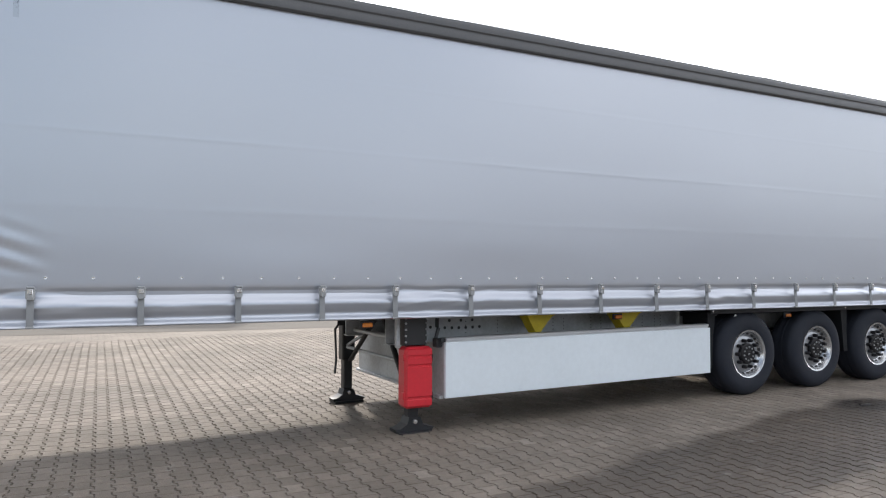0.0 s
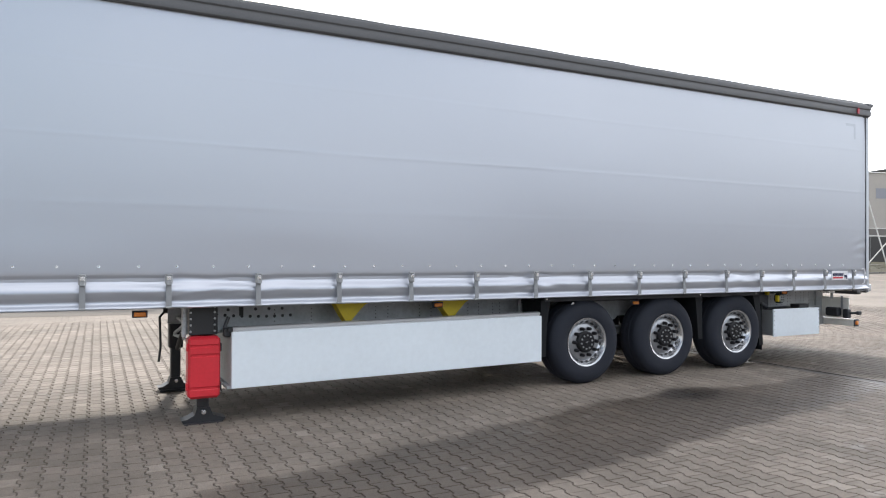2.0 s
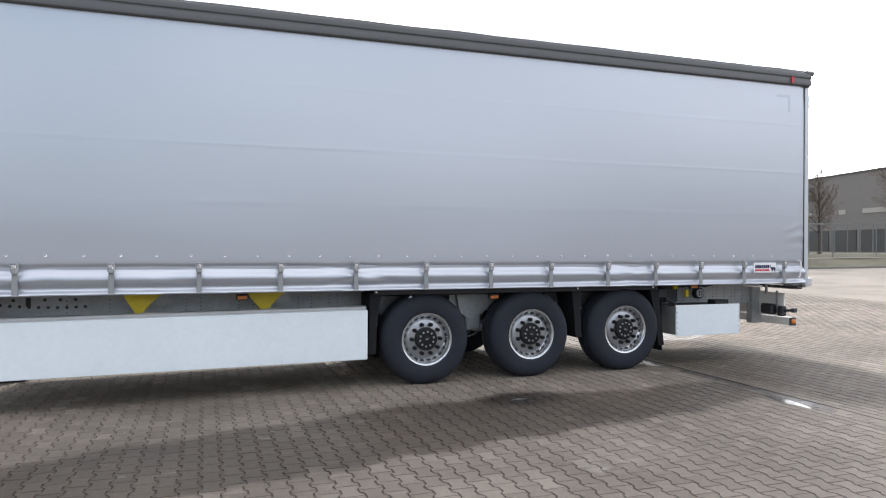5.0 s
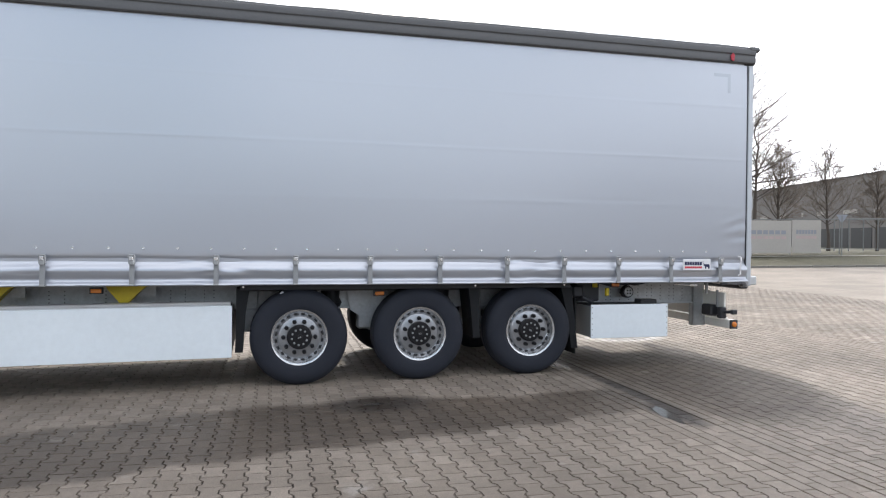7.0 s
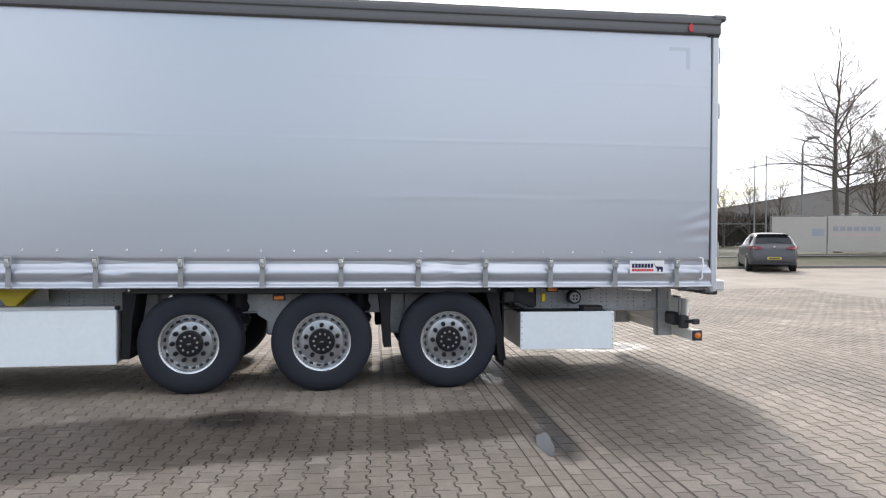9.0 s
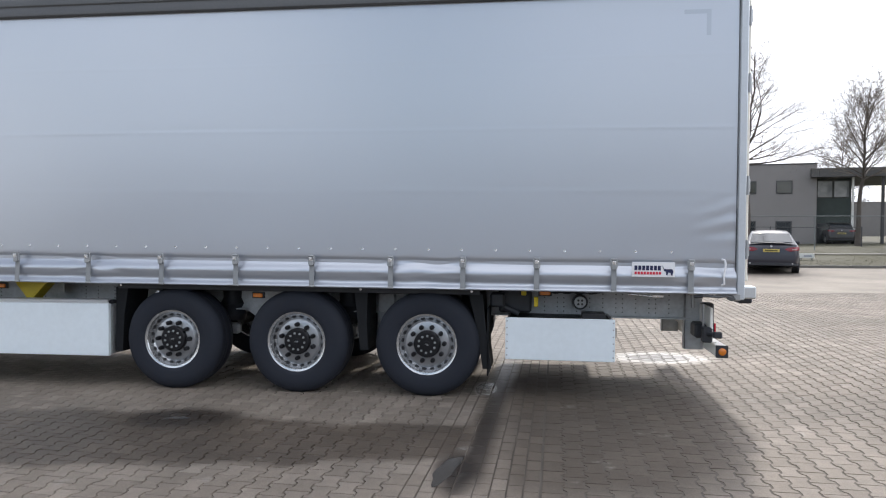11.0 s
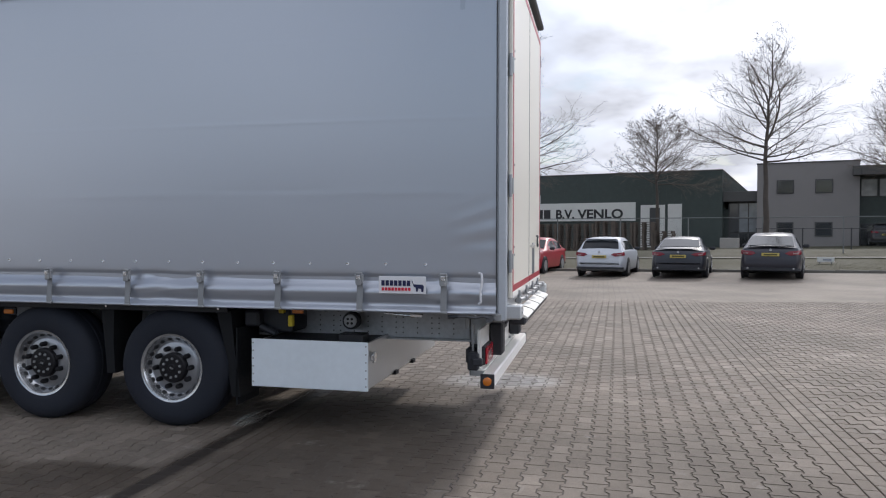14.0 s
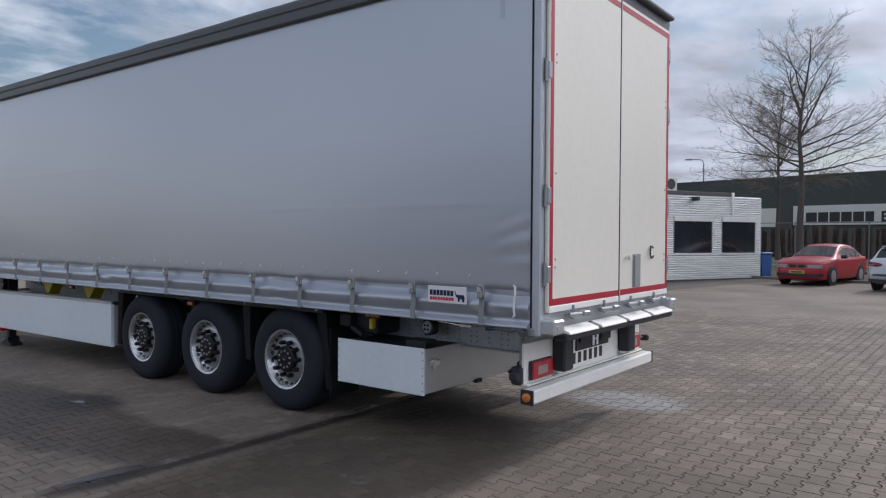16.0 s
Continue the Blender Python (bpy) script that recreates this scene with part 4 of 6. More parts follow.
part("mud_flap", S().box(10.20, 10.215, 6.05, 6.44, 0.20, 0.86, 0.003), FLAP, trailer, "black rubber mud flap")
part("axle_bracket", S().prism([(7.55, 1.0), (8.05, 1.0), (8.05, 0.86), (7.90, 0.70), (7.72, 0.64), (7.60, 0.72)], "y", 6.52, 6.535), GALV, trailer, "galvanised axle bracket")
for x in (6.42, 8.955, 10.05):
    part("guard_bolt", S().lathe([(0.012, 0), (0.012, -0.008), (0, -0.009)], 8, "y", (x, 6.03, 1.02)), CHROME, trailer)
part("valve_tag", S().prism([(6.79, 0.945), (6.84, 0.955), (6.82, 0.975)], "y", 6.035, 6.045), STICKER, trailer)
# black strip added behind the mudguard to deepen the shade over the wheels
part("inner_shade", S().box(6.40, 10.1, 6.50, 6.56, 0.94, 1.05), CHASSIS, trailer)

# ---- background materials ----
GRASS = material("winter_grass", (0.047, 0.046, 0.020), 0.9, 0, 0.22, 60, 0.4, 0.4, 90, tint=(0.060, 0.054, 0.027), dirt=0.25, dirt_col=(0.075, 0.062, 0.038))
KERBSTONE = material("concrete_kerb", (0.19, 0.18, 0.160), 0.85, 0, 0.15, 40, 2, 0.2, dirt=0.4)
BARK = material("dark_bark", (0.085, 0.071, 0.061), 0.9, 0, 0.35, 35, 5, 0.6, 40)
TWIG = material("bare_twigs", (0.160, 0.130, 0.108), 0.9, 0, 0.3, 20, 3)
GREEN = material("dark_green_cladding", (0.042, 0.058, 0.053), 0.5, 0, 0.2, 3, 0.3, 0.1, 4, dirt=0.25, dirt_col=(0.05, 0.06, 0.055))
GREY_WALL = material("grey_plaster", (0.25, 0.236, 0.232), 0.85, 0, 0.08, 30, 0.5, 0.15, 50, dirt=0.2, dirt_col=(0.2, 0.19, 0.18))
DARK_WALL = material("dark_fascia", (0.085, 0.083, 0.081), 0.6, 0, 0.15, 8, 0.6)
GLASS = material("dark_window_glass", (0.020, 0.024, 0.028), 0.08, 0, 0.3, 2, 0.5, coat=0.3)
WINFRAME = material("dark_window_frame", (0.05, 0.05, 0.052), 0.45, 0, 0.1)
SIGN = material("white_sign_board", (0.66, 0.66, 0.63), 0.55, 0, 0.05, 8, 0.7, dirt=0.15, dirt_col=(0.4, 0.39, 0.36))
PALLET = material("weathered_pallet_wood", (0.125, 0.098, 0.080), 0.85, 0, 0.35, 14, 2.2, 0.2, dirt=0.5, dirt_col=(0.06, 0.05, 0.045))
FENCE = material("galvanised_fence", (0.20, 0.21, 0.21), 0.55, 0.4, 0.15, 30, 2)
MESHWIRE = material("fence_wire", (0.16, 0.17, 0.165), 0.6, 0.3, 0.15, 30, 2)
BANNER = material("off_white_banner", (0.40, 0.375, 0.345), 0.7, 0, 0.07, 12, 0.6, dirt=0.25, dirt_col=(0.33, 0.32, 0.3))
BANNER_BLUE = material("faded_blue_print", (0.30, 0.32, 0.37), 0.7, 0, 0.1)
BANNER_RED = material("faded_red_print", (0.46, 0.36, 0.35), 0.7, 0, 0.1)
BANNER_GREY = material("faded_grey_print", (0.27, 0.285, 0.32), 0.7, 0, 0.1)
CORRUGATED = material("corrugated_steel", (0.82, 0.82, 0.81), 0.34, 0.35, 0.08, 20, 1, dirt=0.2, dirt_col=(0.4, 0.39, 0.37))
WAREHOUSE = material("grey_warehouse_cladding", (0.20, 0.185, 0.175), 0.7, 0, 0.1, 1.5, 0.1)
COOL_BLOCK = material("blue_grey_block", (0.135, 0.155, 0.185), 0.6, 0, 0.08, 1.5, 0.1)
BIN_BLUE = material("blue_bin_plastic", (0.02, 0.09, 0.30), 0.45, 0, 0.1, 20, 3)
PLATE_YELLOW = material("yellow_number_plate", (0.52, 0.41, 0.11), 0.4, 0, 0.05)
CAR_GLASS = material("tinted_car_glass", (0.018, 0.021, 0.025), 0.06, 0, 0.2, 2, 1, spec=0.4)
CAR_TYRE = material("car_tyre", (0.025, 0.025, 0.027), 0.75, 0, 0.15)
CAR_RIM = material("alloy_rim", (0.50, 0.51, 0.53), 0.3, 0.8, 0.08)


def paint(name, colour, metal=0.2):
    return material(name, colour, 0.34, metal, 0.015, 30, 1.5, coat=0.35)


def paving(name, island):
    """Concrete paving blocks: each its own tone, with damp runs, stains and painted shade and glare where they lie in
    the yard.
    """
    m = bpy.data.materials.new(name)
    m.use_nodes = True
    nt = m.node_tree
    n, l = nt.nodes.new, nt.links.new
    p = nt.nodes["Principled BSDF"]
    geo = n("ShaderNodeNewGeometry")
    if island:
        rnd = geo.outputs["Random Per Island"]
    else:
        rnd = n("ShaderNodeObjectInfo").outputs["Random"]

    def math_node(op, a, b=None, clamp=False):
        k = n("ShaderNodeMath")
        k.operation, k.use_clamp = op, clamp
        for i, v in enumerate((a, b)):
            if v is None:
                continue
            if isinstance(v, (int, float)):
                k.inputs[i].default_value = v
            else:
                l(v, k.inputs[i])
        return k.outputs[0]

    def step(v, a, b, lo=0.0, hi=1.0):
        k = n("ShaderNodeMapRange")
        k.interpolation_type = "SMOOTHSTEP"
        l(v, k.inputs[0])
        for i, w in enumerate((a, b, lo, hi)):
            k.inputs[i + 1].default_value = w
        return k.outputs[0]

    def noise_node(scale, detail=4.0, rough=0.55):
        k = n("ShaderNodeTexNoise")
        k.inputs["Scale"].default_value, k.inputs["Detail"].default_value, k.inputs["Roughness"].default_value = scale, detail, rough
        l(geo.outputs["Position"], k.inputs["Vector"])
        return k.outputs["Fac"]

    sep = n("ShaderNodeSeparateXYZ")
    l(geo.outputs["Position"], sep.inputs[0])
    x, y = sep.outputs["X"], sep.outputs["Y"]
    ramp = n("ShaderNodeValToRGB")
    e = ramp.color_ramp.elements
    e[0].position, e[0].color = 0.0, (0.184, 0.153, 0.124, 1)
    e[1].position, e[1].color = 1.0, (0.279, 0.240, 0.200, 1)
    for pos, c in ((0.30, (0.192, 0.160, 0.130, 1)), (0.70, (0.213, 0.180, 0.148, 1)), (0.93, (0.237, 0.199, 0.164, 1)), (0.975, (0.246, 0.208, 0.171, 1))):
        k = e.new(pos)
        k.color = c
    l(rnd, ramp.inputs[0])
    grain = step(noise_node(160.0, 3.0), 0.3, 0.7, 0.80, 1.16)
    slow = step(noise_node(0.55, 6.0, 0.6), 0.32, 0.68, 0.80, 1.15)
    mottle = step(noise_node(14.0, 5.0, 0.65), 0.30, 0.70, 0.92, 1.07)
    tone = math_node("MULTIPLY", math_node("MULTIPLY", grain, slow), mottle)
    scale = n("ShaderNodeVectorMath")
    scale.operation = "SCALE"
    l(ramp.outputs[0], scale.inputs[0])
    l(tone, scale.inputs["Scale"])
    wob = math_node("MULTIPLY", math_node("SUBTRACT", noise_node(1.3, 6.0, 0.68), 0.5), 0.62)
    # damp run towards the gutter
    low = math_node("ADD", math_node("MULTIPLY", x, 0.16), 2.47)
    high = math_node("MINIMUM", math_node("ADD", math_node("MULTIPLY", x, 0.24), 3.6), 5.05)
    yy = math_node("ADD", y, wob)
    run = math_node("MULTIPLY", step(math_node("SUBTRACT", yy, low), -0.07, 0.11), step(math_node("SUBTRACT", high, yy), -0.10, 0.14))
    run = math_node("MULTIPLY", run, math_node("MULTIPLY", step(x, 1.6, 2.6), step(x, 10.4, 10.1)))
    # a wet spot beside the wheels, and oily traces along the gutter
    dx = math_node("MULTIPLY", math_node("SUBTRACT", x, 7.68), 1.5)
    dy = math_node("MULTIPLY", math_node("SUBTRACT", y, 4.95), 2.4)
    rr = math_node("SQRT", math_node("ADD", math_node("MULTIPLY", dx, dx), math_node("MULTIPLY", dy, dy)))
    spot = step(math_node("ADD", rr, math_node("MULTIPLY", wob, 0.9)), 1.0, 0.45)
    gx = math_node("ABSOLUTE", math_node("SUBTRACT", math_node("SUBTRACT", x, 10.17), math_node("MULTIPLY", y, 0.022)))
    gut = math_node("MULTIPLY", step(math_node("ADD", gx, math_node("MULTIPLY", wob, 0.10)), 0.18, 0.06), math_node("MULTIPLY", math_node("MULTIPLY", step(y, 9.6, 7.8), step(yy, 3.45, 3.85)), 0.80))
    track = math_node("MULTIPLY", step(math_node("ABSOLUTE", math_node("SUBTRACT", yy, 4.75)), 0.22, 0.06), math_node("MULTIPLY", step(x, 7.5, 8.5), step(x, 10.3, 9.8)))
    # the trailer's soft shadow behind the wheels, put into the colour, and an oil spot in the gutter
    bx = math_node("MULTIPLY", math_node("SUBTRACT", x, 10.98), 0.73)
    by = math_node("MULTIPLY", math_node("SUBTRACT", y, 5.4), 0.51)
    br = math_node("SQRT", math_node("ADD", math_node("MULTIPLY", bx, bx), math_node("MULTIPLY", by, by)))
    painted_shade = math_node("MULTIPLY", step(math_node("ADD", br, math_node("MULTIPLY", wob, 0.3)), 1.16, 0.80), 0.98)
    painted_shade = math_node("MULTIPLY", painted_shade, step(math_node("ADD", x, math_node("MULTIPLY", wob, 0.3)), 10.22, 10.62))
    ox = math_node("MULTIPLY", math_node("SUBTRACT", x, 10.17), 5.0)
    oy = math_node("MULTIPLY", math_node("SUBTRACT", y, 3.95), 1.7)
    orr = math_node("SQRT", math_node("ADD", math_node("MULTIPLY", ox, ox), math_node("MULTIPLY", oy, oy)))
    oil = step(math_node("ADD", orr, math_node("MULTIPLY", wob, 1.5)), 1.0, 0.3)
    # colour darker past the trailer's rear and towards the walk
    darker = math_node("MULTIPLY", math_node("MULTIPLY", step(x, 11.7, 14.5), step(math_node("ADD", y, wob), 8.5, 5.0)), 0.50)
    darker = math_node("MAXIMUM", painted_shade, darker)
    gut = math_node("MAXIMUM", gut, math_node("MULTIPLY", oil, 1.25))
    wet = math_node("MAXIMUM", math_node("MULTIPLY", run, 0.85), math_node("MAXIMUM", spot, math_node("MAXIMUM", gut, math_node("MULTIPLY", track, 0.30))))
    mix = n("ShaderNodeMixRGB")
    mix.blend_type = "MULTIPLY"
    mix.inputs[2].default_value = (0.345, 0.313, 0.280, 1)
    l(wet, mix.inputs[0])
    dark_mix = n("ShaderNodeMixRGB")
    dark_mix.blend_type = "MULTIPLY"
    dark_mix.inputs[2].default_value = (0.40, 0.378, 0.355, 1)
    l(darker, dark_mix.inputs[0])
    l(scale.outputs[0], dark_mix.inputs[1])
    l(dark_mix.outputs[0], mix.inputs[1])
    # the black oily streak along the gutter
    streak = math_node("MULTIPLY", step(math_node("ADD", gx, math_node("MULTIPLY", wob, 0.08)), 0.10, 0.04), math_node("MULTIPLY", math_node("MULTIPLY", step(y, 7.8, 7.0), step(yy, 3.5, 3.9)), 0.85))
    streak = math_node("MAXIMUM", math_node("MAXIMUM", streak, oil), math_node("MULTIPLY", spot, 0.75))
    black = n("ShaderNodeMixRGB")
    black.blend_type = "MULTIPLY"
    black.inputs[2].default_value = (0.34, 0.34, 0.36, 1)
    l(streak, black.inputs[0])
    l(mix.outputs[0], black.inputs[1])
    # pale dried traces
    pale = math_node("MULTIPLY", step(noise_node(2.3, 8.0, 0.7), 0.60, 0.72), 0.35)
    # wet patch under the trailer's rear, its glare partly put into the colour
    lx = math_node("MULTIPLY", math_node("SUBTRACT", x, 12.15), 1.25)
    ly = math_node("MULTIPLY", math_node("SUBTRACT", y, 8.40), 1.9)
    lr = math_node("SQRT", math_node("ADD", math_node("MULTIPLY", lx, lx), math_node("MULTIPLY", ly, ly)))
    glare_patch = math_node("MULTIPLY", step(math_node("ADD", lr, math_node("MULTIPLY", wob, 0.9)), 1.05, 0.35), 0.62)
    # a wet spot in the gutter by the rear wheel, its glint put into the colour
    wx = math_node("MULTIPLY", math_node("SUBTRACT", x, 10.16), 8.0)
    wy = math_node("MULTIPLY", math_node("SUBTRACT", y, 6.42), 2.6)
    wr = math_node("SQRT", math_node("ADD", math_node("MULTIPLY", wx, wx), math_node("MULTIPLY", wy, wy)))
    glint = step(math_node("ADD", wr, math_node("MULTIPLY", wob, 0.8)), 1.05, 0.6)
    pale = math_node("MAXIMUM", pale, math_node("MAXIMUM", glare_patch, math_node("MULTIPLY", glint, 0.15)))
    mix2 = n("ShaderNodeMixRGB")
    mix2.inputs[2].default_value = (0.42, 0.40, 0.37, 1)
    l(pale, mix2.inputs[0])
    l(black.outputs[0], mix2.inputs[1])
    l(mix2.outputs[0], p.inputs["Base Color"])
    film = math_node("MULTIPLY", math_node("MAXIMUM", glare_patch, math_node("MULTIPLY", glint, 0.68)), 0.85)
    l(math_node("MAXIMUM", math_node("SUBTRACT", math_node("SUBTRACT", 0.74, math_node("MULTIPLY", wet, 0.32)), film), 0.13), p.inputs["Roughness"])
    p.inputs["Specular IOR Level"].default_value = 0.36
    bt = n("ShaderNodeBump")
    bt.inputs["Strength"].default_value, bt.inputs["Distance"].default_value = 0.35, 0.004
    l(noise_node(220.0, 3.0), bt.inputs["Height"])
    l(bt.outputs[0], p.inputs["Normal"])
    return m


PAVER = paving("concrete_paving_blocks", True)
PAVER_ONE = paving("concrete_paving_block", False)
JOINT = material("dark_joint_sand", (0.095, 0.080, 0.066), 0.95, 0, 0.3, 60, 2, 0.4)
WATER = material("shallow_puddle", (0.07, 0.064, 0.058), 0.16, 0, 0.2, 4, 1, spec=0.6)


def far_paving():
    """The yard farther off: the same blocks drawn by the surface, columns 14 cm wide with toothed joints."""
    m = paving("far_paving_blocks", False)
    nt = m.node_tree
    n, l = nt.nodes.new, nt.links.new
    p = nt.nodes["Principled BSDF"]
    old = p.inputs["Base Color"].links[0].from_socket
    geo = n("ShaderNodeNewGeometry")
    sep = n("ShaderNodeSeparateXYZ")
    l(geo.outputs["Position"], sep.inputs[0])

    def mth(op, a, b):
        k = n("ShaderNodeMath")
        k.operation = op
        for i, v in enumerate((a, b)):
            if isinstance(v, (int, float)):
                k.inputs[i].default_value = v
            else:
                l(v, k.inputs[i])
        return k.outputs[0]

    tooth = mth("MULTIPLY", mth("SUBTRACT", mth("PINGPONG", mth("DIVIDE", sep.outputs["Y"], 0.2), 0.5), 0.25), 0.09)
    across = mth("ADD", mth("DIVIDE", sep.outputs["X"], 0.14), tooth)
    edge = mth("PINGPONG", across, 0.5)
    col = mth("LESS_THAN", edge, 0.075)
    row = mth("LESS_THAN", mth("PINGPONG", mth("ADD", mth("DIVIDE", sep.outputs["Y"], 0.2), mth("MULTIPLY", mth("FLOOR", across, 0.0), 0.5)), 0.5), 0.04)
    mix = n("ShaderNodeMixRGB")
    mix.inputs[2].default_value = (0.085, 0.072, 0.058, 1)
    l(mth("MULTIPLY", mth("MAXIMUM", col, row), 0.22), mix.inputs[0])
    l(old, mix.inputs[1])
    l(mix.outputs[0], p.inputs["Base Color"])
    return m


FAR_PAVING = far_paving()

# ---- ground ----


def sheet(name, xs, ys, height, mat):
    sh = S()
    k = len(ys)
    sh.v = [(x, y, height(x, y)) for x in xs for y in ys]
    sh.f = [(i * k + j, (i + 1) * k + j, (i + 1) * k + j + 1, i * k + j + 1) for i in range(len(xs) - 1) for j in range(k - 1)]
    return sh.mesh(name, mat, 0, False)


PX0, PX1, PY0, PY1 = -7.0, 21.0, 0.4, 18.0      # where the blocks are laid one by one
gx = [-3000, -600, -150, -60, -30, -20, -15, -11, -7.0, -3, 1, 5, 8, 10, 12, 15, 18, 21.0, 25, 30, 38, 45, 60, 100, 200, 600, 3000]
gy = [-3000, -600, -120, -50, -25, -12, -5, -2, 0.4, 2, 4, 6, 8, 10, 12, 15, 18.0, 21, 24, 28, 32, 36, 40, 60, 120, 400, 1200, 3000]


def ground_height(x, y):
    inside = PX0 < x < PX1 and PY0 < y < PY1
    return yard(x, y) - (0.012 if inside else 0.0)


tagged(put("ground", sheet("ground", gx, gy, ground_height, FAR_PAVING)), "yard of beige concrete paving blocks", "ground", kind="structure")
tagged(put("joint_bed", sheet("joint_bed", [PX0 + 0.02, 0, 5, 10, 15, 18, PX1 - 0.02], [PY0 + 0.02, 4, 8, 12, PY1 - 0.02], lambda x, y: yard(x, y) - 0.009, JOINT)),
       "dark sand in the joints between the paving blocks", "ground", kind="structure")

# blocks with waists, in columns along the yard; ordinary bricks beside the gutter and in the pale course
PAVE_A = radians(1.3)
PU, PV = (math.cos(PAVE_A), -math.sin(PAVE_A)), (math.sin(PAVE_A), math.cos(PAVE_A))
PO = (10.15, 0.0)


def pave_xy(p, q):
    return PO[0] + p * PU[0] + q * PV[0], PO[1] + p * PU[1] + q * PV[1]


def waisted(g=0.0026):
    w, t, h = 0.0835 - g * 1.7, 0.0565 - g * 1.7, 0.1 - g
    return [(-w, -h), (w, -h), (w, -0.066), (t, -0.036), (t, 0.036), (w, 0.066), (w, h), (-w, h), (-w, 0.066), (-t, 0.036), (-t, -0.036), (-w, -0.066)]


def brick_ring(a=0.05, b=0.1, g=0.0026):
    return [(-a + g, -b + g), (a - g, -b + g), (a - g, b - g), (-a + g, b - g)]


def block_shape(ring, c=0.0032, d=0.010):
    cx = 1 - c / max(abs(p[0]) for p in ring)
    cy = 1 - c / max(abs(p[1]) for p in ring)
    n = len(ring)
    return [(p[0] * cx, p[1] * cy, 0.0) for p in ring] + [(p[0], p[1], -d) for p in ring], [tuple(range(n))] + [(i, n + i, n + (i + 1) % n, (i + 1) % n) for i in range(n)]


def flat_ring(side, g=0.0026):
    """A waisted block with one straight side, to lie against a course of bricks."""
    return [(side * (0.07 - g) if p[0] * side > 0 else p[0], p[1]) for p in waisted(g)]


def half_ring(g=0.0026):
    w, t = 0.0835 - g * 1.7, 0.0565 - g * 1.7
    return [(-w, -0.05 + g), (w, -0.05 + g), (w, -0.016), (t, 0.014), (t, 0.05 - g), (-t, 0.05 - g), (-t, 0.014), (-w, -0.016)]


KINDS = [block_shape(r) for r in (waisted(), brick_ring(), flat_ring(1), flat_ring(-1), half_ring(), brick_ring(0.0655, 0.1))]
GUT_A, GUT_B = -0.365, 0.488          # bricks beside the gutter, across it
PALE_A, PALE_B = 4.548, 4.848         # the pale course
rng = random.Random(5)
laid = []                           # kind, p, q, turn


def lay(p, q, turn, kind):
    x, y = pave_xy(p, q)
    if PX0 + 0.1 < x < PX1 - 0.1 and PY0 + 0.1 < y < PY1 - 0.1:
        laid.append((kind, x, y, turn))


for j in range(95):
    for side in (-1, 1):
        p = GUT_A - 0.07 - 0.14 * j if side < 0 else GUT_B + 0.07 + 0.14 * j
        if side > 0 and p > PALE_A - 0.05:
            continue
        shape = 0
        if j == 0:
            shape = 2 if side < 0 else 3
        elif side > 0 and p > PALE_A - 0.12:
            shape = 2
        for i in range(92):
            lay(p, 0.1 + 0.2 * i + (0.1 if j % 2 else 0.0), 0, shape)
for j in range(125):
    q = 0.07 + 0.14 * j
    if j % 2:
        lay(PALE_B + 0.05, q, 90, 4)
    for i in range(30):
        lay(PALE_B + 0.10 + 0.2 * i + (0.1 if j % 2 else 0.0), q, 90, 0)
for k, p in enumerate((-0.315, -0.213, -0.111, 0.122, 0.224, 0.326, 0.428, PALE_A + 0.05, PALE_A + 0.15, PALE_A + 0.25)):
    for i in range(92):
        lay(p, 0.1 + 0.2 * i + 0.1 * (k % 2), 0, 1)
for i in range(92):
    lay(0.0055, 0.2 + 0.2 * i, 0, 5)

pavement = tagged(put("pavement", None), "beige concrete blocks laid in toothed columns beside a gutter", "pavement", kind="structure")
one = {}
for kind, (vs, fs) in enumerate(KINDS):
    sh = S()
    sh.add(vs, fs)
    one[kind] = sh.mesh("paving_block", PAVER_ONE, 0)
rest_v, rest_f, single = [], [], 0
for kind, x, y, turn in laid:
    z = yard(x, y) + rng.uniform(-0.0011, 0.0011) - (0.0045 if kind == 5 else 0.0)
    tx, ty = rng.uniform(-0.0035, 0.0035), rng.uniform(-0.0035, 0.0035)
    a = radians(turn) - PAVE_A + rng.uniform(-0.012, 0.012)
    if single < 300 and 11.6 < x < 14.3 and 3.3 < y < 6.4:
        put("paving_block", one[kind], pavement, Matrix.Translation((x, y, z)) @ Matrix.Rotation(a, 4, "Z") @ Matrix.Rotation(tx, 4, "X"))
        single += 1
        continue
    ca, sa = math.cos(a), math.sin(a)
    vs, fs = KINDS[kind]
    k = len(rest_v)
    for u, v, w in vs:
        rest_v.append((x + u * ca - v * sa, y + u * sa + v * ca, z + w + tx * u + ty * v))
    for f in fs:
        rest_f.append(tuple(k + i for i in f))
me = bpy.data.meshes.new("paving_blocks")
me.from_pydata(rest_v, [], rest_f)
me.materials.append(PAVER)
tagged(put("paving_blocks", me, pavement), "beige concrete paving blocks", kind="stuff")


def puddle(x, y, rx, ry, turn, seed, ragged=1.0):
    r = random.Random(seed)
    ph = [r.uniform(0, 6.28) for _ in range(4)]
    ring = []
    for i in range(28):
        t = 2 * math.pi * i / 28
        k = 1 + ragged * (0.28 * math.sin(2 * t + ph[0]) + 0.24 * math.sin(3 * t + ph[1]) + 0.20 * math.sin(5 * t + ph[2]))
        u, v = rx * k * math.cos(t), ry * k * math.sin(t)
        a = radians(turn)
        ring.append((x + u * math.cos(a) - v * math.sin(a), y + u * math.sin(a) + v * math.cos(a)))
    sh = S()
    z = yard(x, y) + 0.0022
    sh.add([(px, py, z + 0.008 * (px - x)) for px, py in ring], [tuple(range(28))])
    tagged(put("puddle", sh.mesh("puddle", WATER, 0, True)), "shallow puddle of clear water on the paving", "puddle")


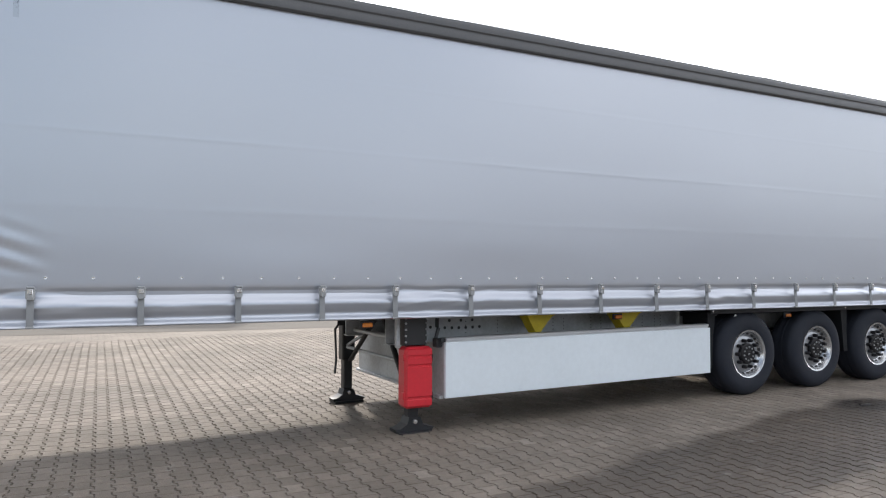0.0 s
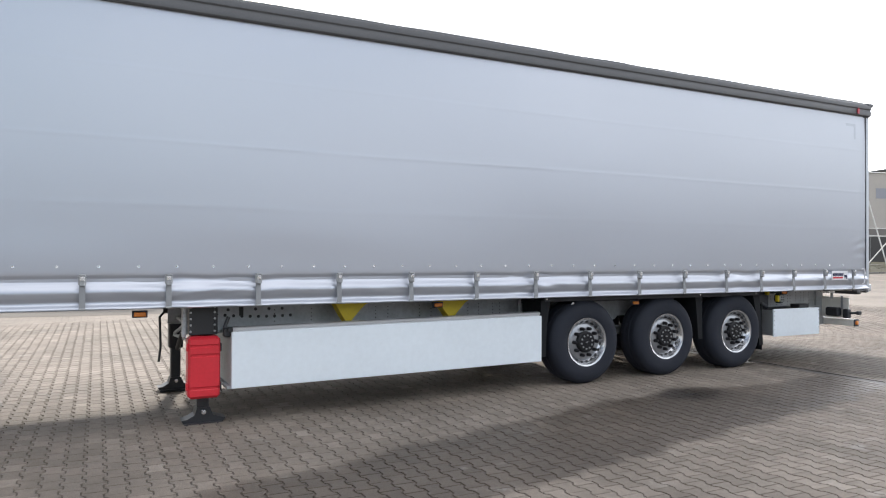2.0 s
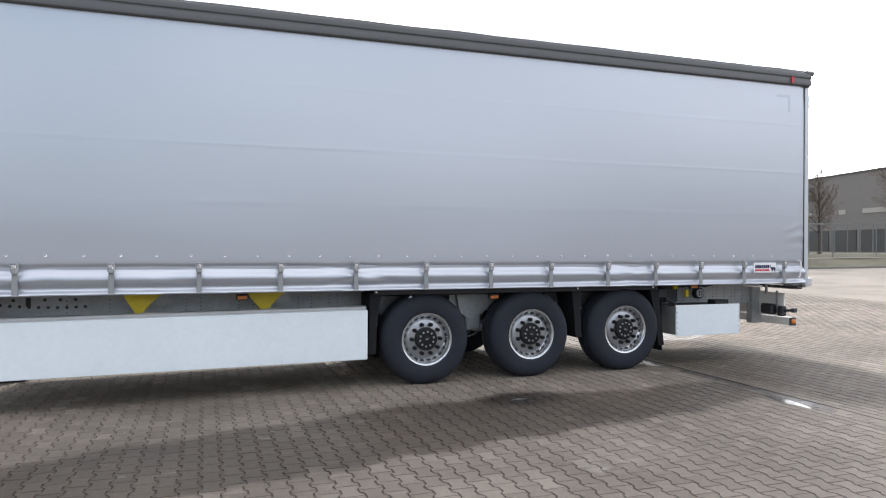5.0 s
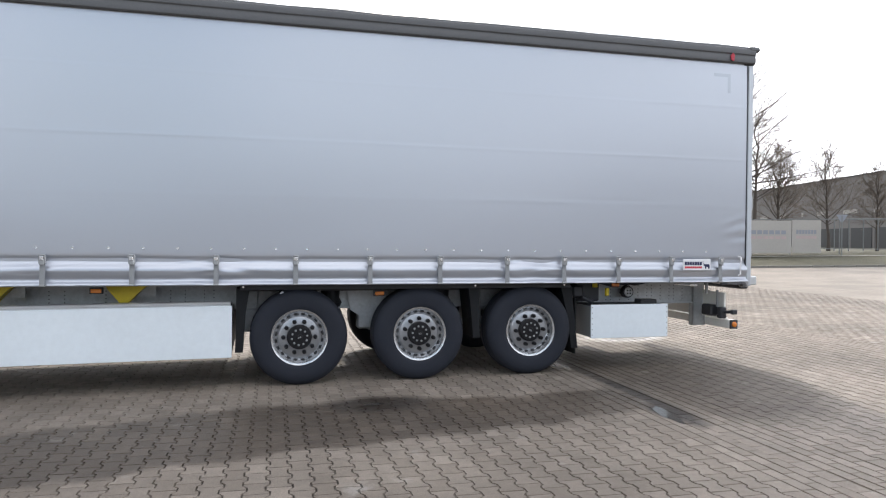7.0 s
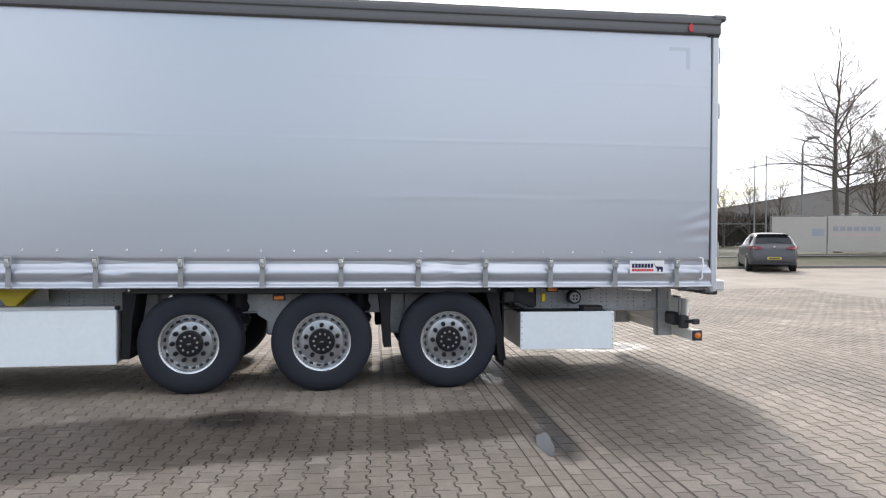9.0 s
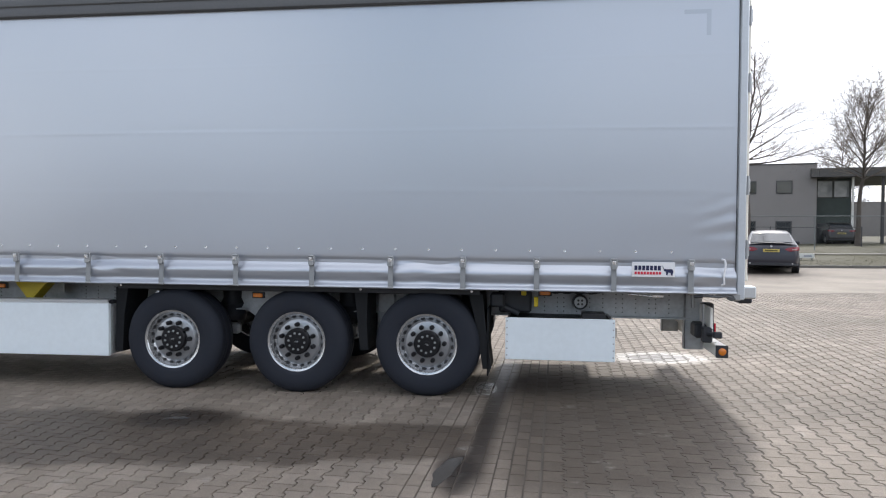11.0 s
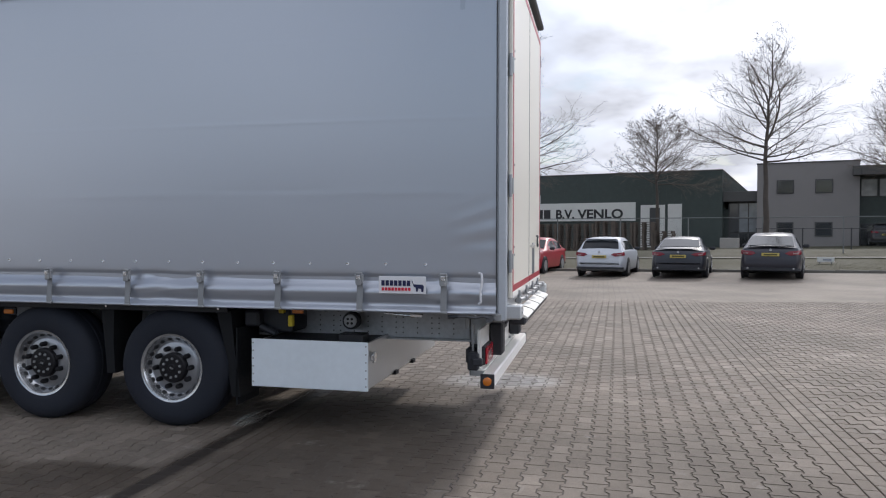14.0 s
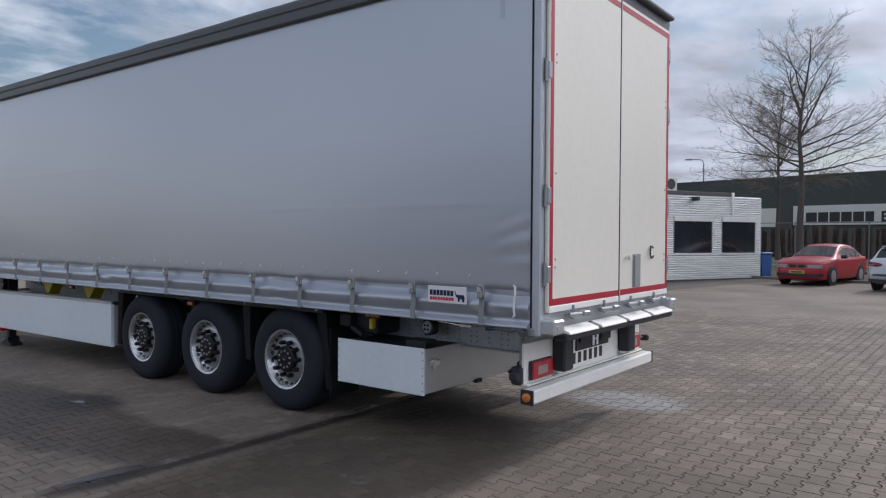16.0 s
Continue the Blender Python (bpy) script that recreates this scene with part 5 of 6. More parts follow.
puddle(10.09, 3.92, 0.070, 0.27, -8, 6, 0.45)
puddle(7.62, 4.94, 0.09, 0.045, 18, 12, 0.7)

# the smoother lane before the kerb
LANE = material("worn_grey_concrete", (0.165, 0.150, 0.132), 0.9, 0, 0.12, 25, 0.35, 0.15, 60, spec=0.2, dirt=0.35, dirt_col=(0.16, 0.145, 0.125))
sh = S()
ln_a = [-120, -60, -40, -30, -24, -20, -16, -12, -8]
ln_b = [-12.75, -10, -7, -4, -2, 0.0]
sh.v = [tuple(far(a, b, yard(far(a, b).x, far(a, b).y) + 0.006)) for a in ln_a for b in ln_b]
sh.f = [(i * 6 + j, (i + 1) * 6 + j, (i + 1) * 6 + j + 1, i * 6 + j + 1) for i in range(len(ln_a) - 1) for j in range(5)]
tagged(put("lane", sh.mesh("lane", LANE, 0, True)), "smooth worn grey concrete lane along the kerb", "lane", kind="structure")

# grass strip and kerb
la = [-400, -150, -80, -50] + list(range(-40, 56, 4)) + [70, 100, 200, 600]
lb = [0.14, 0.6, 1.5, 3, 5, 7, 9, 12, 16, 20, 24, 30, 45, 70, 150, 600]
sh = S()
sh.v = [tuple(far(a, b, lawn(a, b) + 0.03 * noise.noise((a * 0.4, b * 0.4, 0)))) for a in la for b in lb]
k = len(lb)
sh.f = [(i * k + j, (i + 1) * k + j, (i + 1) * k + j + 1, i * k + j + 1) for i in range(len(la) - 1) for j in range(k - 1)]
tagged(put("lawn", sh.mesh("lawn", GRASS, 0, True)), "rough winter grass beyond the kerb", "grass", kind="structure")
kerb = tagged(put("kerb", None), "grey concrete kerb along the yard", "kerb", kind="structure")
kb = S().box(-0.495, 0.495, -0.07, 0.07, -0.2, 0.10, 0.015).mesh("kerb_stone", KERBSTONE)
for i in range(-36, 46):
    p = far(i * 1.0, 0.07)
    put("kerb_stone", kb, kerb, pose(p.x, p.y, yard(p.x, p.y), 0, 0, -14))
blade = S()
rg = random.Random(3)
for _ in range(26000):
    a, b = rg.uniform(-30, 40), 0.2 + abs(rg.gauss(0, 4.0))
    p = far(a, b, lawn(a, b) - 0.01)
    h, t = rg.uniform(0.012, 0.03), rg.uniform(0, 6.28)
    d = Vector((math.cos(t), math.sin(t), 0)) * rg.uniform(0.006, 0.015)
    blade.add([p - d, p + d, p + Vector((rg.uniform(-0.06, 0.06), rg.uniform(-0.10, 0.0), h))], [(0, 1, 2)])
tagged(put("grass_tufts", blade.mesh("grass_tufts", GRASS, 0, False)), "tufts of rough winter grass", "grass", kind="stuff")

# ---- trees ----


def bare_tree(a, b, height, seed, spread=0.42, fork=0.30, trunk_r=0.16, label="tall bare tree with a straight trunk and spreading branches", dense=1.0, twig=0.006, lift=0.0):
    """A leafless tree: a leader that tapers to the top, long lower limbs that level out, steeper ones above, and fine twigs on all of them.
    lift raises all limbs, for a rounder crown."""
    r = random.Random(seed)
    base = far(a, b, lawn(a, b) - 0.05)
    tree = thing("tree", Matrix.Translation(base), label, "tree", "bare trees")
    wood, twigs = S(), S()

    def shoot(p, d, length, rad, depth, into):
        steps = (6, 4, 3, 2)[depth]
        pts = [p]
        wander = (0.10, 0.13, 0.16, 0.18)[depth]
        for i in range(steps):
            d = (d + Vector((r.gauss(0, 1), r.gauss(0, 1), r.gauss(0.25, 0.8))) * wander).normalized()
            p = p + d * (length / steps)
            pts.append(p)
        for i in range(steps):
            ra, rb_ = (max(twig * 0.75, rad * (1 - 0.85 * k / steps)) for k in (i, i + 1))
            into.tube(pts[i], pts[i + 1], ra, rb_, 6 if rad > 0.04 else (4 if rad > 0.012 else 3), False)
        if depth == 3:
            return
        kids = int((9, 5, 2)[depth] * dense + 0.5)
        for k in range(kids):
            f = 0.18 + 0.80 * (k + r.random()) / kids
            i = min(steps - 1, int(f * steps))
            q = pts[i].lerp(pts[i + 1], f * steps - i)
            way = (pts[i + 1] - pts[i]).normalized()
            turn = Matrix.Rotation(r.choice((0.0, math.pi)) + r.gauss(0, 0.75), 3, way)
            side = turn @ way.cross(Vector((0, 0, 1))).normalized()
            nd = way * r.uniform(0.7, 1.0) + side * r.uniform(0.5, 0.85)
            if depth == 0 and lift < 0.1:
                nd.z = nd.z * 0.7 + 0.05
            nd.normalize()
            ln = length * r.uniform(0.36, 0.62) * (1.15 - 0.55 * f)
            shoot(q, nd, ln, max(twig, rad * (1 - 0.75 * f) * 0.55), depth + 1, twigs)

    n = 11
    pts = [base]
    for i in range(n):
        sway = 0.014 + 0.030 * i / n
        pts.append(pts[-1] + Vector((r.gauss(0, sway) * height / 5, r.gauss(0, sway) * height / 5, height / n)))
    for i in range(n):
        ra, rb_ = (trunk_r * (1 - 0.95 * (k / n) ** 0.85) + 0.006 for k in (i, i + 1))
        wood.tube(pts[i], pts[i + 1], ra * (1.25 if i == 0 else 1), rb_, 9, False)
    m = int(27 * dense)
    for k in range(m):
        g = (k + r.random() * 0.8) / m
        f = fork + (0.97 - fork) * g ** 1.35
        i = min(n - 1, int(f * n))
        q = pts[i].lerp(pts[i + 1], f * n - i)
        t = k * 2.4 + r.uniform(-0.6, 0.6)
        rise = lift + 0.07 + 1.10 * g + r.uniform(-0.12, 0.2)
        d = Vector((math.cos(t), math.sin(t), rise)).normalized()
        ln = height * spread * (1.0 - 0.68 * g) * r.choice((0.62, 0.85, 1.0, 1.15))
        shoot(q, d, ln, trunk_r * 0.27 * (1.1 - 0.75 * g), 0, wood)
    # the leader forks near the top
    for k in range(3):
        i = n - 5 + k
        t = 2.1 * k + r.uniform(-0.4, 0.4)
        shoot(pts[i], Vector((math.cos(t) * 0.55, math.sin(t) * 0.55, 1.0)).normalized(), height * (0.34 - 0.05 * k), trunk_r * (0.36 - 0.05 * k), 0, wood)
    part("trunk", wood, BARK, tree, "dark bark trunk and limbs", 60)
    put("crown", twigs.mesh("crown", TWIG, 0, False), tree, None, "fine bare twigs")
    return tree


ROUNDED = "rounded bare tree with upright branches"
LOW = "low bare tree with many branches"
bare_tree(2.1, 6.0, 9.3, 11, 0.44, 0.45, 0.155, dense=1.15, twig=0.0037)
bare_tree(-10.1, 6.2, 10.6, 12, 0.46, 0.40, 0.18, dense=1.05, twig=0.0046)
bare_tree(-13.5, 11.0, 9.2, 13, 0.40, 0.40, 0.13, dense=1.25, twig=0.0055)
bare_tree(-4.6, 18.0, 8.3, 14, 0.44, 0.50, 0.14, dense=1.25, twig=0.0055)
bare_tree(8.4, 18.0, 9.2, 15, 0.46, 0.42, 0.16, dense=1.2, twig=0.0055, lift=0.45)
bare_tree(15.4, 8.6, 11.1, 16, 0.50, 0.36, 0.19, dense=1.1, twig=0.0042)
bare_tree(16.6, 10.5, 8.6, 17, 0.40, 0.36, 0.14, dense=1.0, twig=0.0060, lift=0.2)
bare_tree(18.6, 11.5, 6.4, 18, 0.44, 0.26, 0.13, ROUNDED, 1.1, 0.007, 0.55)
bare_tree(22.5, 13.0, 6.4, 19, 0.44, 0.26, 0.11, ROUNDED, 1.1, 0.007, 0.55)
bare_tree(13.6, 24.0, 4.3, 20, 0.60, 0.16, 0.09, LOW, 0.85, 0.0065, 0.8)
bare_tree(15.6, 24.5, 4.9, 21, 0.60, 0.16, 0.10, LOW, 0.85, 0.0065, 0.8)
bare_tree(17.7, 24.5, 4.4, 22, 0.60, 0.16, 0.09, LOW, 0.85, 0.0065, 0.8)
bare_tree(29.5, 9.5, 8.2, 23, 0.42, 0.32, 0.14, twig=0.009)
bare_tree(25.0, 12.0, 5.2, 24, 0.46, 0.26, 0.10, ROUNDED, 1.0, 0.009, 0.5)
bare_tree(9.5, 34.0, 8.5, 25, 0.42, 0.2, 0.12, LOW, 1.0, 0.009, 0.6)

# a dark leafless hedge under the low trees
HEDGE = material("dark_hedge", (0.040, 0.034, 0.026), 0.95, 0, 0.4, 6, 1.2, 0.6, 9)
hr = random.Random(31)
hedge_sh = S()
for i in range(2600):
    a, b = hr.uniform(12.6, 18.2), hr.uniform(26.2, 27.4)
    z = lawn(a, b)
    tip = z + hr.uniform(1.2, 2.75) + 0.25 * noise.noise((a * 0.9, b, 0.0))
    lean = Vector((hr.gauss(0, 0.22), hr.gauss(0, 0.22), 0))
    p0, p1 = far(a, b, z + hr.uniform(0.0, 0.8)), far(a, b, tip) + lean
    hedge_sh.tube(p0, p1, hr.uniform(0.012, 0.030), 0.006, 3, False)
hedge = thing("hedge", far_pose(15.4, 26.8, lawn(15.4, 26.8)), "dark leafless hedge of upright stems below the low trees", "hedge", kind="stuff")
put("stems", hedge_sh.mesh("stems", HEDGE, 0, False), hedge)

# ---- far buildings ----


def block(sh, a0, a1, b0, b1, z0, z1, c=0.0):
    m = far_pose(0, 0, 0)
    return sh.box(a0, a1, b0, b1, z0, z1, c, m)


def window(parent, a0, a1, b, z0, z1):
    w = part("window", block(S(), a0 - 0.07, a1 + 0.07, b - 0.05, b + 0.10, z0 - 0.07, z1 + 0.07, 0.01), WINFRAME, parent, "dark framed window")
    part("pane", block(S(), a0, a1, b - 0.058, b - 0.046, z0, z1), GLASS, w)


# the green hall with its sign
hall = thing("industrial_hall", far_pose(-20, 24.3, 0.5), "long dark green clad industrial hall with a white sign", "building")
part("hall_wall", block(S(), -60.0, -1.35, 24.3, 62.0, 0.2, 6.05), GREEN, hall, "dark green metal cladding")
part("roof_edge", block(S(), -60.05, -1.30, 24.25, 62.05, 6.05, 6.14, 0.02), DARK_WALL, hall)
rib = S()
for i in range(116):
    a = -59.6 + 0.5 * i
    block(rib, a, a + 0.05, 24.292, 24.31, 4.05, 6.04)
part("cladding_ribs", rib, GREEN, hall)
rib = S()
for i in range(70):
    b = 24.6 + 0.5 * i
    block(rib, -1.36, -1.325, b, b + 0.05, 0.3, 6.04)
part("cladding_ribs", rib, GREEN, hall)
board = part("sign_board", block(S(), -18.85, -7.2, 24.14, 24.24, 2.62, 3.97, 0.01), SIGN, hall, "white sign board with dark lettering")
part("sign_bar", block(S(), -17.95, -13.6, 24.125, 24.138, 2.83, 3.49), INK_BLACK, board, "dark bar in place of a name")
for k in range(5):
    part("sign_gap", block(S(), -17.2 + 0.75 * k, -17.12 + 0.75 * k, 24.118, 24.126, 2.82, 3.5), SIGN, board)


def lettering(text, a, b, z, size, width, mat, parent):
    cu = bpy.data.curves.new("lettering", "FONT")
    cu.body, cu.size, cu.extrude, cu.offset = text, size, 0.01, 0.027
    tmp = bpy.data.objects.new("tmp", cu)
    scene.collection.objects.link(tmp)
    bpy.context.view_layer.update()
    me = bpy.data.meshes.new_from_object(tmp.evaluated_get(bpy.context.evaluated_depsgraph_get()))
    bpy.data.objects.remove(tmp)
    me.materials.clear()
    me.materials.append(mat)
    wide = max(v.co.x for v in me.vertices) - min(v.co.x for v in me.vertices)
    m = far_pose(a, b, z) @ Matrix.Diagonal((width / wide, 1, 1, 1)) @ pose(0, 0, 0, 90, 0, 0)
    me.transform(m)
    put("lettering", me, parent, None, text)


lettering("B.V.", -13.2, 24.125, 2.83, 0.93, 1.42, INK_BLACK, board)
lettering("VENLO", -11.45, 24.125, 2.83, 0.93, 3.40, INK_BLACK, board)
part("white_panel", block(S(), -21.6, -19.9, 24.16, 24.26, 2.5, 3.85), SIGN, hall)
part("dark_opening", block(S(), -19.8, -18.95, 24.2, 24.29, 1.0, 3.8), WINFRAME, hall)
part("hall_door", block(S(), -6.85, -5.15, 24.2, 24.3, 0.7, 3.75, 0.01), SIGN, hall, "white framed opening in the hall")
part("hall_door_dark", block(S(), -6.2, -5.5, 24.17, 24.21, 0.8, 3.55), WINFRAME, hall)
part("hall_door", block(S(), -4.95, -4.0, 24.2, 24.3, 0.7, 3.8, 0.01), SIGN, hall, "white panel door")
part("concrete_block", block(S(), -1.15, 0.0, 20.6, 21.2, 0.6, 1.42, 0.03), BANNER, hall, "pale concrete block")
low_fence = thing("low_fence", far_pose(5, 16.0, 0.9), "low dark wire fence before the grey office", "fence")
for k in range(4):
    a = 1.22 + 2.35 * k
    part("post", S().tube(far(a, 16.0, lawn(a, 16.0) - 0.05), far(a, 16.0, 2.02), 0.035, n=8), WINFRAME, low_fence)
part("top_rail", S().tube(far(1.22, 16.0, 1.98), far(8.27, 16.0, 1.98), 0.018, n=6), WINFRAME, low_fence)
part("concrete_block", block(S(), -4.0, -2.7, 21.5, 22.1, 0.6, 1.35, 0.03), KERBSTONE, hall)

# the low link between the two buildings
link = thing("glazed_link", far_pose(-0.4, 25.5, 0.6), "low dark link building with glazing", "building")
part("link_wall", block(S(), -1.34, 0.83, 25.6, 33.0, 0.3, 3.4), GREEN, link)
part("link_fascia", block(S(), -2.4, 0.83, 24.7, 33.0, 3.9, 4.62, 0.03), DARK_WALL, link, "dark fascia")
# lighter copy of the glass, with the reflected sky in its base colour
LINK_GLASS = material("sky_lit_glass", (0.22, 0.24, 0.26), 0.10, 0, 0.3, 2, 0.5, coat=0.5)
for k in range(3):
    for j in range(3):
        part("pane", block(S(), -0.95 + 0.62 * k, -0.40 + 0.62 * k, 25.5, 25.54, 0.75 + 1.05 * j, 1.70 + 1.05 * j), LINK_GLASS if j > 0 and k > 0 else GLASS, link)
part("link_frame", block(S(), -1.05, 0.83, 25.54, 25.6, 0.6, 3.9), WINFRAME, link)

# the grey house
house = thing("office_house", far_pose(3.8, 24.3, 0.6), "flat-roofed grey two-storey office with dark windows", "building")
part("house_wall", block(S(), 0.84, 6.84, 24.3, 34.0, 0.2, 6.40), GREY_WALL, house, "grey plaster wall")
part("parapet", block(S(), 0.80, 6.88, 24.26, 34.04, 6.36, 6.44, 0.01), DARK_WALL, house)
for a in (2.12, 4.39):
    window(house, a, a + 0.88, 24.3, 4.43, 5.19)
    window(house, a, a + 0.88, 24.3, 1.60, 2.40)
wing = thing("office_wing", far_pose(9.5, 24.3, 0.6), "glazed office wing under a deep dark roof on posts", "building")
part("wing_roof", block(block(S(), 6.90, 13.0, 23.7, 34.0, 5.40, 6.02, 0.03), 6.42, 6.90, 23.7, 24.25, 5.40, 6.02, 0.03), DARK_WALL, wing, "deep dark roof fascia")
part("wing_wall", block(S(), 6.86, 9.05, 25.4, 34.0, 0.3, 5.40), GREEN, wing)
# sky showing in the upper panes is put into their colour
SKY_PANE = material("sky_toned_glass", (0.20, 0.21, 0.22), 0.12, 0, 0.3, 2, 0.5, coat=0.4)
for k in range(2):
    top = part("window", block(S(), 6.95 + 1.02 * k, 7.93 + 1.02 * k, 25.34, 25.40, 4.10, 5.28), WINFRAME, wing, "dark framed upper window")
    part("pane", block(S(), 7.0 + 1.02 * k, 7.88 + 1.02 * k, 25.325, 25.338, 4.15, 5.23), SKY_PANE, top)
    low_w = part("window", block(S(), 6.95 + 1.02 * k, 7.93 + 1.02 * k, 25.34, 25.40, 0.75, 2.35), WINFRAME, wing, "dark framed lower window")
    part("pane", block(S(), 7.0 + 1.02 * k, 7.88 + 1.02 * k, 25.325, 25.338, 0.8, 2.3), GLASS, low_w)
part("white_panel", block(S(), 7.95, 8.60, 25.29, 25.32, 2.05, 2.38), SIGN, wing)
part("roof_post", block(S(), 8.92, 9.05, 24.2, 24.33, 0.3, 5.41, 0.01), SIGN, wing, "white roof post")
part("roof_post", block(S(), 10.6, 10.78, 24.0, 24.18, 0.3, 5.41, 0.01), WINFRAME, wing)
# the big warehouse to the side
ware = thing("warehouse", far_pose(45, 60, 0.5), "very long grey warehouse with a dark glazed strip", "building")
part("warehouse_wall", block(S(), 43.0, 110.0, 8.0, 190.0, 0.0, 9.0), WAREHOUSE, ware, "grey metal cladding")
part("warehouse_roof", block(S(), 42.9, 110.1, 7.9, 190.1, 9.0, 9.15), DARK_WALL, ware)
for k in range(24):
    part("window", block(S(), 42.93, 43.02, 12.0 + 4.2 * k, 15.7 + 4.2 * k, 0.9, 3.4), WINFRAME, ware)
for k in range(18):
    part("roof_light", block(S(), 42.93, 43.02, 14.0 + 5.0 * k + (k * 7 % 3) * 0.6, 15.6 + 5.0 * k + (k * 5 % 4) * 0.5, 5.0, 5.45), BANNER, ware)
# an unseen block on the side of the walk, added to darken the curtain's reflection
back = thing("unseen_block", pose(10, -30, 0), "unseen plain blue-grey block reflected in the curtain", "building")
part("hall_wall", S().box(-22, 30, -60, -28, -1.0, 5.4), COOL_BLOCK, back, "plain blue-grey face")
part("hall_wall", S().box(30, 110, -60, -27.5, -1.0, 7.0), COOL_BLOCK, back, "plain blue-grey face")
# far low hall seen between the trees
low = thing("distant_hall", far_pose(20, 120, 0.5), "distant low grey hall", "building")
part("hall_wall", block(S(), -40, 60, 130.0, 150.0, 0.0, 8.0), WAREHOUSE, low)

# corrugated site office beside the parked cars
OA = math.degrees(math.atan2(31.2 - 27.08, 8.09 - 5.96))
office_at = pose(5.96, 27.08, yard(6, 28), 0, 0, OA)
office = thing("site_office", office_at, "low site office clad in pale corrugated steel, blinds down", "building")


def oblock(sh, x0, x1, y0, y1, z0, z1, c=0.0):
    return sh.box(x0, x1, y0, y1, z0, z1, c, office_at)


part("office_wall", oblock(S(), -3.5, 4.70, 0.04, 5.0, 0.0, 3.22), CORRUGATED, office)
cor = S()
for i in range(38):
    z = 0.09 + 0.083 * i
    for x0, x1 in ((-3.5, 0.20), (2.12, 2.60), (4.40, 4.70)) if 1.05 < z < 2.30 else ((-3.5, 4.70),):
        cor.prism([(-0.040, z + 0.000), (-0.036, z + 0.014), (0.04, z + 0.041), (0.04, z - 0.041), (0.0, z - 0.034)], "x", x0, x1)
        for k in range(len(cor.v) - 10, len(cor.v)):
            cor.v[k] = tuple(office_at @ Vector(cor.v[k]))
part("corrugation", cor, CORRUGATED, office, "pale corrugated steel cladding", 20)
part("roof_trim", oblock(S(), -3.5, 3.1, -0.02, 5.0, 3.22, 3.36, 0.01), DARK_WALL, office)
part("downpipe", oblock(S(), 3.08, 3.20, -0.07, 0.02, 2.5, 3.36, 0.01), CORRUGATED, office)
for x0, x1 in ((0.27, 2.05), (2.67, 4.33)):
    wn = part("window", oblock(S(), x0 - 0.06, x1 + 0.06, -0.01, 0.06, 1.02, 2.40, 0.01), WINFRAME, office, "wide dark window with a blind box")
    part("pane", oblock(S(), x0, x1, -0.018, -0.008, 1.10, 2.24), GLASS, wn)
    part("blind_box", oblock(S(), x0 - 0.06, x1 + 0.06, -0.07, 0.0, 2.24, 2.42, 0.01), CORRUGATED, wn)
    part("sill", oblock(S(), x0 - 0.08, x1 + 0.08, -0.06, 0.03, 0.99, 1.05, 0.005), CORRUGATED, wn)
part("wall_lamp", oblock(S(), 1.05, 1.2, -0.30, 0.0, 3.0, 3.15, 0.02), BLACK, office)
part("base_strip", oblock(S(), -3.5, 4.72, -0.02, 0.04, 0.0, 0.07), DARK_WALL, office)
ac = thing("air_conditioner", office_at @ pose(0.3, 0.5, 3.36), "white outdoor air conditioning unit on the office roof", "appliance")
part("casing", S().box(-0.45, 0.35, -0.2, 0.2, 0.02, 0.55, 0.02).moved(office_at @ pose(0.3, 0.5, 3.34)), SIGN, ac)
part("fan_grille", S().lathe([(0.20, -0.21), (0.20, -0.2), (0.0, -0.2)], 20, "y", (0.05, 0, 0.28)).moved(office_at @ pose(0.3, 0.5, 3.34)), WINFRAME, ac)
bin_at = office_at @ pose(5.1, 0.3, 0)
wb = thing("wheelie_bin", bin_at, "blue plastic wheelie bin beside the office", "bin")
part("bin_body", S().prism([(-0.24, 0.06), (0.24, 0.06), (0.29, 0.98), (-0.29, 0.98)], "y", -0.28, 0.30).moved(bin_at), BIN_BLUE, wb)
part("bin_lid", S().box(-0.31, 0.31, -0.34, 0.34, 0.98, 1.06, 0.03).moved(bin_at), BIN_BLUE, wb)
part("bin_wheel", S().tube((-0.26, 0.28, 0.10), (0.26, 0.28, 0.10), 0.10).moved(bin_at), BLACK, wb)


# ---- fences, lamps, pallets ----
def fence_run(name, a0, a1, b, step_a, height, mesh_on=True, level=False):
    f = thing(name, far_pose((a0 + a1) / 2, b, 0.4), "galvanised wire mesh fence with posts and a top rail", "fence")
    n = int((a1 - a0) / step_a)

    def top(a):
        return height if level else lawn(a, b) + height

    for i in range(n + 1):
        a = a0 + step_a * i
        z = lawn(a, b)
        part("post", S().tube(far(a, b, z), far(a, b, top(a)), 0.028, n=8), FENCE, f)
    for i in range(n):
        pa, pb = a0 + step_a * i, a0 + step_a * (i + 1)
        part("top_rail", S().tube(far(pa, b, top(pa)), far(pb, b, top(pb)), 0.02, n=6), FENCE, f)
    if mesh_on:
        w = S()
        k = int((a1 - a0) / 0.11)
        for i in range(k):
            a = a0 + 0.11 * i
            z = lawn(a, b)
            for d in (1, -1):
                w.tube(far(a, b, z + 0.05 if d > 0 else top(a)), far(a + 1.1, b, top(a) if d > 0 else z + 0.05), 0.0011, n=3, caps=False)
        put("wire_mesh", w.mesh("wire_mesh", MESHWIRE, 0, False), f)
    return f


